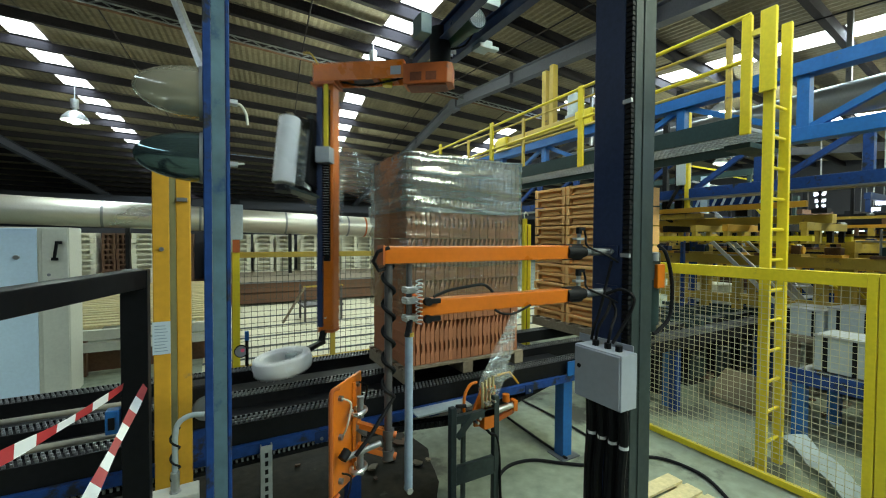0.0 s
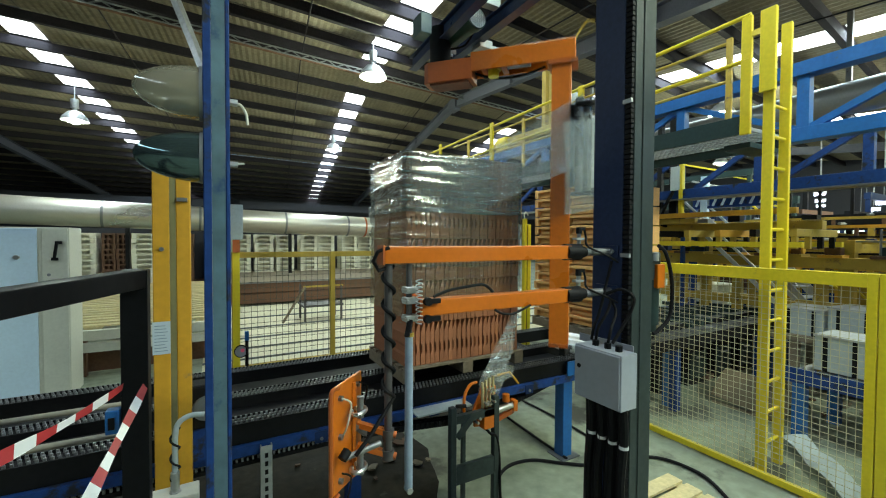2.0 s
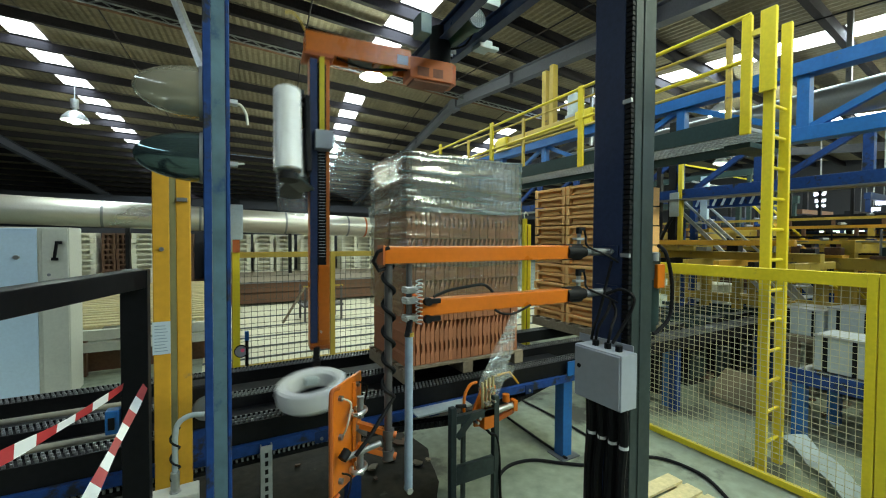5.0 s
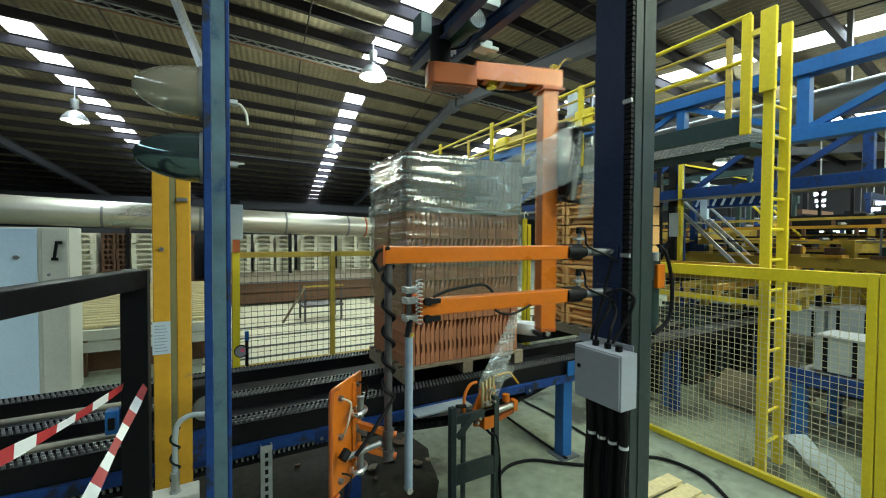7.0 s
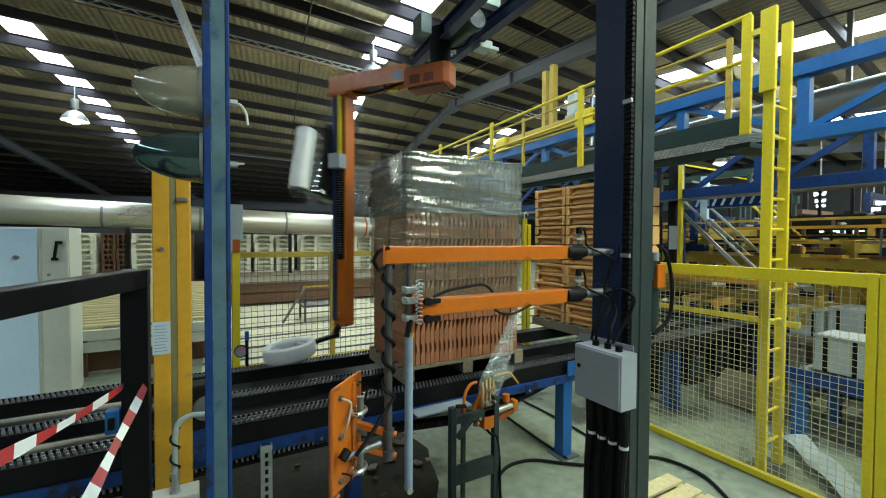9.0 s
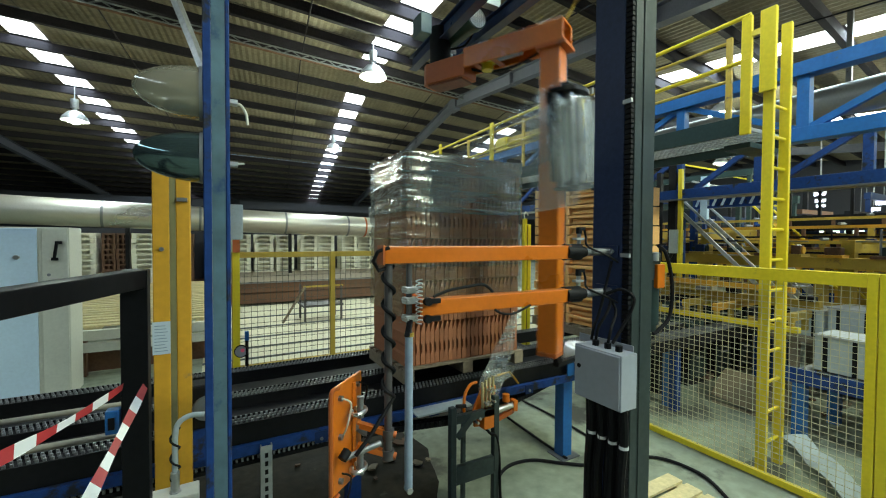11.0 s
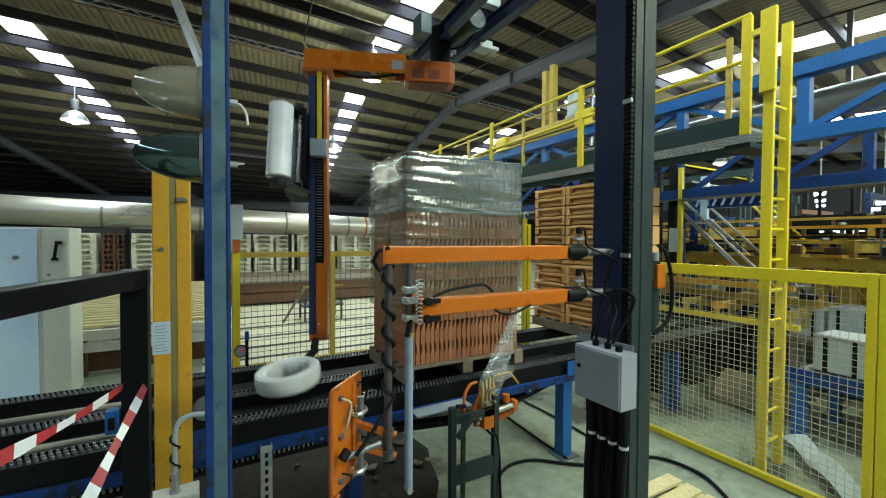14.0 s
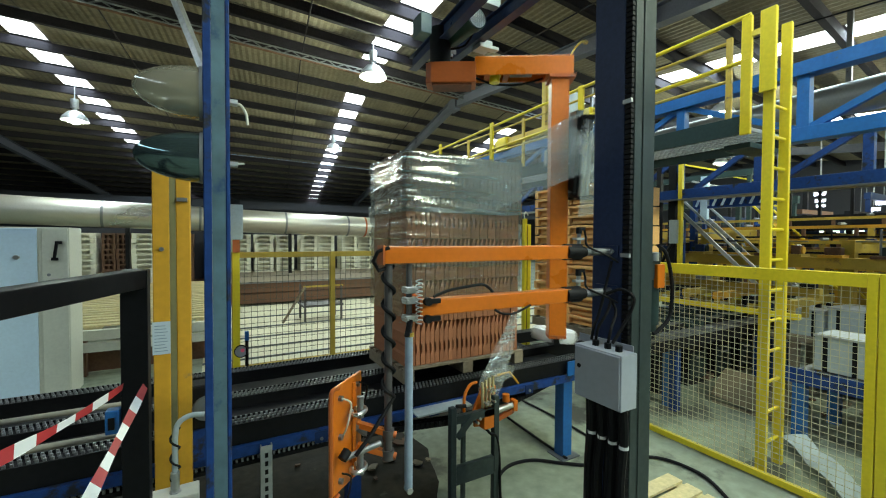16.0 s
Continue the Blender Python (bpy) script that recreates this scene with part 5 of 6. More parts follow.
yl = thing("light_curtain", (3.75, 4.5, 0), "bright yellow light curtain post beside the conveyor", "light curtain")
part("column", G().box(3.84, 3.885, 4.47, 4.53, 0.0, 2.50), YELLOW, yl, bevel=0.004)
part("column", G().box(3.905, 3.965, 4.48, 4.54, 0.0, 2.42), YELLOW, yl, bevel=0.004)
part("lens_strip", G().box(3.888, 3.902, 4.48, 4.50, 0.3, 2.4), BLACK, yl)
part("cable_hook", G().tube(smoothcurve([(3.86, 4.5, 2.50), (3.85, 4.5, 2.56), (3.88, 4.5, 2.60), (3.92, 4.5, 2.55)]), 0.008), CABINET, yl, smooth=True)
part("control_box", G().box(3.70, 3.86, 4.56, 4.7, 2.07, 2.42), PALEGREY, yl, bevel=0.006)

# ---- lamps under the roof ----


def high_bay(x, y, z, material, label, power):
    ob = thing("high_bay_lamp", (x, y, z), label, "lamp", "high bay lamps")
    part("gear_box", G().cyl((x, y, z + 0.42), (x, y, z + 0.72), 0.11, 16), GALV, ob, smooth=True)
    part("neck", G().cyl((x, y, z + 0.32), (x, y, z + 0.42), 0.06, 12), GALV, ob, smooth=True)
    part("reflector", G().lathe(pose(x, y, z), [(0.07, 0.34), (0.20, 0.28), (0.33, 0.12), (0.38, 0.0), (0.365, 0.0), (0.31, 0.11), (0.19, 0.26), (0.06, 0.32)], 28), GALV, ob, smooth=True)
    part("bulb", G().lathe(pose(x, y, z + 0.05), [(0.0, -0.16), (0.12, -0.13), (0.2, -0.02), (0.2, 0.08), (0.12, 0.18), (0.0, 0.2)], 20), material, ob, "glowing discharge lamp", smooth=True)
    part("stem", G().cyl((x, y, z + 0.72), (x, y, roof_z(x, y) - 0.02), 0.015, 8), GALV, ob)
    d = bpy.data.lights.new("high_bay_light", "POINT")
    d.energy, d.color, d.shadow_soft_size = power, (0.88, 1.0, 0.74), 0.2
    lo = new("high_bay_light", d)
    lo.location = (x, y, z - 0.32)


high_bay(-4.05, 18.0, 6.10, LAMPBLUE, "bluish glowing high bay lamp under the roof", 260)
high_bay(3.90, 11.0, 6.73, LAMPGLOW, "bright white lamp under the roof, high bay or added fill", 420)
high_bay(4.95, 19.5, 6.40, LAMPGLOW, "bright white lamp under the roof, high bay or added fill", 260)
# added fill lamp that brightens the bay on the right
high_bay(14.0, 7.0, 6.2, LAMPGLOW, "bright white lamp under the roof, high bay or added fill", 650)
# unseen lamp behind the camera, placed from the highlights on the film wrap
high_bay(4.7, -2.4, 5.8, LAMPGLOW, "bright white lamp under the roof, high bay or added fill", 850)
# three more added fill lamps: machines on the right and the far east end
high_bay(12.0, 0.5, 5.6, LAMPGLOW, "bright white lamp under the roof, high bay or added fill", 1000)
high_bay(25.0, 3.0, 5.8, LAMPGLOW, "bright white lamp under the roof, high bay or added fill", 700)
high_bay(24.0, 12.0, 6.4, LAMPGLOW, "bright white lamp under the roof, high bay or added fill", 700)

# ---- right: safety fence, ladder, walkway, gantry ----
FX = 4.38
wire_fence("safety_fence", (FX, 3.3, 0), (FX, 1.09, 0), 0.02, 1.955, 0.054, 0.0042, YELLOW, WIRE, "yellow safety fence with wire mesh on the concrete", "safety fence panels", 0.11, 0.05, (0.0, 1.0))
wire_fence("safety_fence", (FX, 1.02, 0), (FX, -1.4, 0), 0.02, 1.955, 0.054, 0.0042, YELLOW, WIRE, "yellow safety fence with wire mesh on the concrete", "safety fence panels", 0.11, 0.05, (0.0, 1.0))

lad = thing("access_ladder", (4.65, 1.84, 0), "bright yellow steel ladder up to the walkway", "ladder")
for x, top in ((4.50, 4.33), (4.83, 4.30)):
    part("stile", G().box(x - 0.022, x + 0.022, 1.80, 1.885, 0.0, top), YELLOW, lad, bevel=0.006)
for i in range(12):
    part("rung", G().cyl((4.515, 1.84, 0.28 + 0.29 * i), (4.81, 1.84, 0.28 + 0.29 * i), 0.016, 10), YELLOW, lad, smooth=True)
part("hand_grip", G().box(4.43, 4.475, 1.775, 1.90, 3.58, 4.335), YELLOW, lad, bevel=0.006)
part("stay", G().bar((4.48, 1.85, 4.18), (4.60, 2.06, 4.22), 0.03, 0.05), YELLOW, lad)
part("stay", G().bar((4.83, 1.85, 3.95), (5.10, 1.95, 3.98), 0.03, 0.05), YELLOW, lad)
for x in (4.50, 4.83):
    part("foot", G().box(x - 0.05, x + 0.05, 1.76, 1.92, 0.0, 0.012), STEEL_DULL, lad)

wk = thing("service_walkway", (5.0, 5.0, 3.2), "raised service walkway with green grating and yellow handrails", "walkway")
part("edge_beam", G().box(4.60, 4.64, 2.05, 9.0, 3.27, 3.45), TEAL, wk, "dark green edge beam")
part("edge_beam", G().box(5.30, 5.34, 2.05, 9.0, 3.20, 3.38), TEAL, wk)
g = G()
for i in range(116):
    y = 2.06 + i * 0.06
    g.box(4.645, 5.295, y, y + 0.012, 3.30, 3.335)
for i in range(9):
    x = 4.66 + i * 0.078
    g.box(x, x + 0.006, 2.06, 9.0, 3.302, 3.333)
part("grating", g, GALV, wk, "steel bar grating", kind="stuff")
for y in (2.07, 4.15, 6.3, 8.3):
    part("rail_post", G().box(4.56, 4.60, y - 0.045, y + 0.045, 3.25, 4.40), YELLOW, wk, bevel=0.004)
for z in (4.41, 3.98):
    part("handrail", G().cyl((4.58, 2.04, z), (4.58, 9.2, z - 0.14), 0.022, 10), YELLOW, wk, smooth=True)
for y in (2.6, 4.15, 6.3, 8.3):
    part("rail_post", G().box(5.33, 5.37, y - 0.03, y + 0.03, 3.38, 4.6), YELLOW_DULL, wk)
for z in (4.55, 4.1):
    part("handrail", G().cyl((5.35, 2.6, z), (5.35, 9.0, z), 0.02, 8), YELLOW_DULL, wk, smooth=True)
part("landing_tray", G().box(4.66, 5.28, 2.06, 2.30, 3.14, 3.19), TEAL, wk, "dark checker landing plate")
for y in (8.6,):
    part("hanger_post", G().box(5.38, 5.48, y - 0.05, y + 0.05, 0.0, 3.4), BLUE_DARK, wk)


def truss(x, y0, y1, z0, z1, bay, material, label, chord=0.15):
    ob = thing("gantry_truss", (x, (y0 + y1) / 2, z0), label, "gantry", "gantry trusses")
    part("top_chord", G().box(x - 0.09, x + 0.09, y0, y1, z1 - chord, z1), material, ob, bevel=0.006)
    part("bottom_chord", G().box(x - 0.09, x + 0.09, y0, y1, z0, z0 + chord), material, ob, bevel=0.006)
    n = int((y1 - y0) / bay)
    for i in range(n + 1):
        y = y0 + 0.08 + i * bay
        part("upright", G().box(x - 0.055, x + 0.055, y - 0.055, y + 0.055, z0 + chord, z1 - chord), material, ob)
        if i < n:
            lo, hi = (y + 0.06, y + bay - 0.06) if i % 2 else (y + bay - 0.06, y + 0.06)
            part("diagonal", G().bar((x, lo, z0 + chord), (x, hi, z1 - chord), 0.06, 0.07), material, ob)
    for y in (y0 + 0.3, y1 - 0.3):
        part("support_leg", G().box(x - 0.12, x + 0.12, y - 0.12, y + 0.12, 0.0, z0), material, ob)
    return ob


truss(5.7, -4.83, 11.5, 3.30, 4.17, 1.35, BLUE, "bright blue steel gantry truss along the walkway")
crane = thing("gantry_truss", (7.1, 3.0, 2.92), "night blue steel crane girder with a lattice web", "gantry", "gantry trusses")
part("bottom_chord", G().box(7.0, 7.2, -5.0, 11.5, 2.92, 3.08), BLUE_DARK, crane, bevel=0.006)
part("top_chord", G().box(7.03, 7.17, -5.0, 11.5, 3.62, 3.76), BLUE_DARK, crane, bevel=0.006)
for i in range(14):
    y = 11.24 - i * 1.175
    part("upright", G().box(7.05, 7.15, y - 0.05, y + 0.05, 3.08, 3.62), BLUE_DARK, crane)
    if i < 13:
        part("diagonal", G().bar((7.1, y - 0.25, 3.08), (7.1, y - 1.10, 3.62), 0.06, 0.08), BLUE_DARK, crane)
part("lower_flange", G().box(6.94, 7.26, -5.0, 11.5, 2.895, 2.917), STEEL_DULL, crane)
for y in (-4.5, 1.0, 11.0):
    solid("rail_column", G().box(7.0, 7.2, y - 0.1, y + 0.1, 0, 2.89), BLUE_DARK, "dark blue column under the crane rail", "column", "rail columns")
sp = thing("steam_pipe", (9.6, 2.0, 4.0), "thick silver lagged pipe behind the gantry", "pipe")
part("pipe", G().cyl((10.4, -6.0, 5.0), (10.4, 10.0, 4.8), 0.30, 24), STEEL_DULL, sp, smooth=True)
for y in (-4.0, 3.0, 9.0):
    part("hanger", G().box(10.36, 10.44, y - 0.04, y + 0.04, 5.2, 7.2), STEEL_DULL, sp)

cc = thing("crane_carriage", (5.7, 6.2, 4.18), "yellow crane carriage standing on the blue gantry", "crane carriage")
part("end_beam", G().box(5.6, 5.8, 4.7, 7.6, 4.24, 4.42), YELLOW_DULL, cc, bevel=0.02)
for y in (5.0, 7.3):
    part("wheel_box", G().box(5.55, 5.85, y - 0.18, y + 0.18, 4.18, 4.46), YELLOW, cc, bevel=0.03)
    part("wheel", G().cyl((5.62, y, 4.25), (5.78, y, 4.25), 0.075, 18), STEEL_DULL, cc, smooth=True)
for y in (5.85, 6.05, 4.35):
    part("upright", G().box(5.64, 5.76, y - 0.05, y + 0.05, 4.42, 5.55 if y < 6 else 5.5), YELLOW_DULL, cc)
part("motor", G().cyl((5.7, 5.35, 4.42), (5.7, 5.35, 4.85), 0.10, 16), PALEGREY, cc, smooth=True)
part("motor_stand", G().box(5.6, 5.8, 5.25, 5.45, 4.42, 4.46), GREYBOX, cc)

solid("roof_brace", G().bar((-0.9, 9.2, 7.45), (-0.12, 8.4, 5.1), 0.12, 0.12).bar((-0.12, 8.4, 5.1), (-0.02, 8.3, 2.6), 0.06, 0.06), GALV, "pale steel brace hanging from the roof", "brace", kind="structure")

# ---- beyond the fence: tables, machines, frames ----


def roller_table(x0, x1, y0, y1, z, label, along_y=True, pitch=0.16):
    ob = thing("roller_table", ((x0 + x1) / 2, (y0 + y1) / 2, 0), label, "roller table", "roller tables")
    if along_y:
        rails = [(x0, x0 + 0.06, y0, y1), (x1 - 0.06, x1, y0, y1)]
    else:
        rails = [(x0, x1, y0, y0 + 0.06), (x0, x1, y1 - 0.06, y1)]
    for r in rails:
        part("side_rail", G().box(*r, z - 0.14, z + 0.02), BLUE_DARK, ob, bevel=0.004)
    n = int(((y1 - y0) if along_y else (x1 - x0)) / pitch)
    for i in range(n):
        if along_y:
            y = y0 + (i + 0.5) * pitch
            a, b = (x0 + 0.06, y, z - 0.03), (x1 - 0.06, y, z - 0.03)
        else:
            x = x0 + (i + 0.5) * pitch
            a, b = (x, y0 + 0.06, z - 0.03), (x, y1 - 0.06, z - 0.03)
        part("roller", G().cyl(a, b, 0.04, 10), STEEL_DULL, ob, smooth=True)
    for x in (x0 + 0.07, x1 - 0.07):
        for y in (y0 + 0.12, (y0 + y1) / 2, y1 - 0.12):
            part("leg", G().box(x - 0.055, x + 0.055, y - 0.055, y + 0.055, 0.0, z - 0.14), BLUE, ob)
    return ob


roller_table(5.5, 6.6, -1.5, 2.05, 0.80, "blue roller table carrying grey moulds")
roller_table(5.2, 8.6, 3.1, 4.7, 0.92, "long roller table with blue legs behind the fence", False)


def mould(x, y, z, sx, sy, sz, turn, label):
    ob = thing("steel_mould", (x, y, z), label, "mould", "grey moulds")
    part("body", G().box(x - sx / 2, x + sx / 2, y - sy / 2, y + sy / 2, z, z + sz), PALEGREY, ob, bevel=0.008)
    for k in (-0.28, 0.28):
        part("strap", G().box(x - sx / 2 - 0.006, x - sx / 2 - 0.001, y + k * sy - 0.02, y + k * sy + 0.02, z, z + sz), BLACK, ob)
    part("cap", G().box(x - sx / 2 - 0.01, x + sx / 2 + 0.01, y - sy / 2 - 0.01, y + sy / 2 + 0.01, z + sz + 0.001, z + sz + 0.022), GALV, ob)
    ob.rotation_euler[2] = radians(turn)


for x, y, sx, sy, sz in ((5.85, 1.62, 0.45, 0.42, 0.36), (6.25, 1.0, 0.4, 0.5, 0.34), (5.85, 0.9, 0.4, 0.5, 0.36), (5.9, 0.2, 0.45, 0.5, 0.38)):
    mould(x, y, 0.822, sx, sy, sz, rnd.uniform(-4, 4), "grey steel tile mould on the roller table")
for i in range(4):
    mould(7.3, 2.45 - i * 0.55, 0.92, 0.6, 0.48, 0.34 + 0.06 * (i % 2), rnd.uniform(-6, 6), "pale grey mould stacked on timber")
tb = thing("trestle", (7.3, 1.6, 0), "rough timber trestle under the grey moulds", "trestle")
part("top", G().box(6.9, 7.7, 0.3, 2.8, 0.84, 0.918), TIMBER, tb)
for y in (0.5, 2.5):
    for x in (7.0, 7.55):
        part("leg", G().box(x - 0.05, x + 0.05, y - 0.05, y + 0.05, 0, 0.84), TIMBER, tb)
for i in range(9):
    x, y = 5.6 + i * 0.33, 3.3 + rnd.uniform(0, 0.9)
    ob = thing("clamp_bar", (x, y, 0.94), "green-grey steel bar lying across the roller table", "steel bar", "bars on the roller table")
    part("bar", G().obox(pose(x, y + 0.3, 0.985, 0, 0, rnd.uniform(-12, 12)), 0.09, 1.1, 0.07), TEAL, ob, bevel=0.004)
    part("foot", G().box(x - 0.06, x + 0.06, y + 0.05, y + 0.2, 0.94, 0.951), STEEL_DULL, ob)


def portal(x0, x1, y, z, w, material, label, group):
    ob = thing("support_gantry", ((x0 + x1) / 2, y, 0), label, "steel frame", group)
    part("beam", G().box(x0, x1, y - w / 2, y + w / 2, z - w * 1.3, z), material, ob, bevel=0.004)
    n = max(int((x1 - x0) / 1.6), 1)
    for i in range(n + 1):
        x = x0 + w / 2 + (x1 - x0 - w) * i / n
        part("post", G().box(x - w / 2, x + w / 2, y - w / 2, y + w / 2, 0, z - w * 1.3), material, ob)
    return ob


def long_frame(x, y0, y1, z, w, material, label, group, zmid=None, step=1.1):
    ob = thing("support_gantry", (x, (y0 + y1) / 2, 0), label, "steel frame", group)
    part("beam", G().box(x - w / 2, x + w / 2, y0, y1, z - w, z), material, ob, bevel=0.004)
    if zmid:
        part("mid_beam", G().box(x - w / 2 - 0.01, x + w / 2 + 0.01, y0, y1, zmid - w * 0.8, zmid), material, ob)
    n = int((y1 - y0) / step)
    for i in range(n + 1):
        y = y0 + w / 2 + (y1 - y0 - w) * i / n
        part("post", G().box(x - w * 0.4, x + w * 0.4, y - w * 0.4, y + w * 0.4, 0, z - w), material, ob)
    return ob


FL = "dusty yellow steel machine frame behind the fence"
long_frame(8.0, -2.0, 6.0, 1.96, 0.16, YELLOW_DULL, FL, "yellow machine frames", 1.25)
long_frame(9.6, -3.0, 7.0, 2.05, 0.16, YELLOW_DULL, FL, "yellow machine frames", 1.1, 1.4)
long_frame(12.0, -4.0, 9.0, 2.3, 0.18, YELLOW_DULL, FL, "yellow machine frames", 1.2, 1.6)
long_frame(15.5, -4.0, 12.0, 2.4, 0.2, YELLOW_DULL, FL, "yellow machine frames", 1.3, 1.7)
for y in (5.6, 4.3, 2.3, 0.4):
    portal(8.1, 15.4, y, 2.35 + 0.15 * math.sin(y * 5), 0.15, YELLOW_DULL, "dusty yellow cross frame of the tile line", "yellow cross frames")
for i, (x, y) in enumerate(((10.2, 1.2), (11.0, 2.9), (10.6, 4.9), (13.2, 1.6), (13.6, 3.6), (12.9, 5.6))):
    ob = thing("press_unit", (x, y, 0), "brown-yellow machine unit of the tile line", "machine", "machine units")
    h = 1.25 + 0.25 * ((i * 7) % 3)
    part("base", G().box(x - 0.55, x + 0.55, y - 0.4, y + 0.4, 0, h * 0.5), BLUE_DARK, ob, bevel=0.01)
    part("head", G().box(x - 0.30, x + 0.30, y - 0.22, y + 0.22, h * 0.62, h * 0.9), YELLOW_DULL if i % 2 else BROWN, ob, bevel=0.02)
    for dx in (-0.35, 0.35):
        part("guide", G().cyl((x + dx, y, h * 0.5), (x + dx, y, h * 0.62), 0.05, 10), STEEL, ob, smooth=True)
    part("motor", G().cyl((x, y - 0.1, h * 0.9), (x, y - 0.1, h * 0.9 + 0.3), 0.10, 14), TEAL if i % 2 else PALEGREY, ob, smooth=True)


def stair(x, y, z1, run, label):
    """A steep access stair with bright stringers and rails, rising away along y."""
    ob = thing("steel_stair", (x, y, 0), label, "stair", "access stairs")
    for dx in (0, 0.75):
        part("stringer", G().bar((x + dx, y, 0.05), (x + dx, y + run, z1), 0.04, 0.16), GALV, ob)
        part("handrail", G().bar((x + dx, y, 0.95), (x + dx, y + run, z1 + 0.9), 0.035, 0.035), YELLOW, ob)
    n = int(z1 / 0.19)
    for i in range(n):
        t = (i + 0.5) / n
        part("tread", G().box(x + 0.02, x + 0.73, y + run * t - 0.11, y + run * t + 0.11, z1 * t - 0.02, z1 * t), GALV, ob)
    return ob


front_stair = thing("steel_stair", (7.6, 3.0, 0.0), "bright galvanised stair flight over the roller table", "stair", "access stairs")
for x, dz in ((7.55, 0.0), (7.55, 0.24), (8.25, 0.0), (8.25, 0.24)):
    part("handrail" if dz else "stringer", G().bar((x, 2.95, 1.25 + dz), (x, 4.40, 2.70 + dz), 0.03, 0.035 if dz else 0.06), GALV, front_stair)
for i in range(7):
    part("tread", G().box(7.57, 8.23, 3.05 + i * 0.19, 3.23 + i * 0.19, 1.38 + i * 0.19, 1.40 + i * 0.19), STEEL_DULL, front_stair)
for x in (7.55, 8.25):
    for y, z in ((2.97, 1.24), (4.36, 2.62)):
        part("leg", G().box(x - 0.03, x + 0.03, y, y + 0.06, 0.0, z), BLUE_DARK, front_stair)
stair(9.9, 2.6, 2.4, 2.0, "galvanised access stair with bright stringers")

pf = thing("upper_platform", (13.0, 3.0, 2.4), "dark upper platform with a railing", "platform")
part("deck", G().box(11.0, 16.5, 0.0, 4.2, 2.52, 2.70), BLUE_DARK, pf)
part("fascia", G().box(10.9, 10.98, 0.0, 4.2, 2.42, 2.74), BLACK, pf)
for i in range(9):
    part("rail_post", G().box(10.99, 11.04, 0.05 + i * 0.5, 0.10 + i * 0.5, 2.70, 3.55), BLACK, pf)
part("handrail", G().box(10.99, 11.04, 0.0, 4.2, 3.50, 3.56), BLACK, pf)
for x, y in ((11.3, 0.4), (11.3, 3.8), (16.0, 0.4), (16.0, 3.8)):
    part("leg", G().box(x - 0.1, x + 0.1, y - 0.1, y + 0.1, 0, 2.52), BLUE_DARK, pf)
bt = thing("lattice_panel", (8.0, 3.8, 2.75), "pale blue lattice girder beyond the walkway", "girder")
part("top_chord", G().box(7.97, 8.03, 3.2, 4.5, 3.12, 3.17), PALEGREY, bt)
part("bottom_chord", G().box(7.97, 8.03, 3.2, 4.5, 2.80, 2.84), BLUE_DARK, bt)
part("panel", G().box(8.04, 8.06, 3.2, 4.5, 2.84, 3.12), BLUE_DARK, bt)
for i in range(8):
    y = 3.25 + i * 0.15
    part("web_bar", G().bar((8.0, y + 0.12, 2.84), (8.0, y, 3.12), 0.02, 0.035), CABINET_BLUE, bt)
part("end_plate", G().box(7.96, 8.04, 4.2, 4.32, 2.6, 3.4), CABINET_BLUE, bt)
for y in (3.25, 4.45):
    part("leg", G().box(7.95, 8.05, y - 0.05, y + 0.05, 0.0, 2.80), BLUE_DARK, bt)

# ---- fill of the tile line: beams, hoppers, stacks seen between the frames ----
for i in range(46):
    x, y = rnd.uniform(8.8, 19.0), rnd.uniform(-1.5, 7.5)
    z = rnd.choice((1.35, 1.6, 1.9, 2.15, 2.45, 2.8))
    w = rnd.uniform(0.08, 0.16)
    m = rnd.choice((YELLOW_DULL, YELLOW_DULL, OCHRE, BLACK, BLUE_DARK, BROWN))
    ob = thing("line_support", (x, y, 0), "painted steel support of the tile handling line", "steel support", "supports of the tile line")
    part("post", G().box(x - w / 2, x + w / 2, y - w / 2, y + w / 2, 0, z), m, ob)
    ln = rnd.uniform(0.8, 2.2)
    if i % 2:
        part("arm", G().box(x - 0.05, x + 0.05, y - ln / 2, y + ln / 2, z, z + w * 0.9), m, ob)
    else:
        part("arm", G().box(x - ln / 2, x + ln / 2, y - 0.05, y + 0.05, z, z + w * 0.9), m, ob)
    if i % 3 == 0:
        part("motor", G().cyl((x, y, z + w), (x + 0.3, y, z + w + 0.02), 0.09, 12), rnd.choice((PALEGREY, TEAL, OCHRE)), ob, smooth=True)
for i in range(14):
    x, y = rnd.uniform(9.0, 18.0), rnd.uniform(-0.5, 6.5)
    ob = thing("tile_stack", (x, y, 0.0), "low stack of clay tiles on the line", "tile stack", "stacks on the tile line")
    part("bed", G().box(x - 0.5, x + 0.5, y - 0.35, y + 0.35, 0.0, 0.7), BLUE_DARK, ob)
    for k in range(3):
        part("layer", G().box(x - 0.42, x + 0.42, y - 0.3, y + 0.3, 0.702 + k * 0.2, 0.88 + k * 0.2), rnd.choice((TERRA_LIGHT, TERRA, CREAM, PALEGREY)), ob, bevel=0.01)
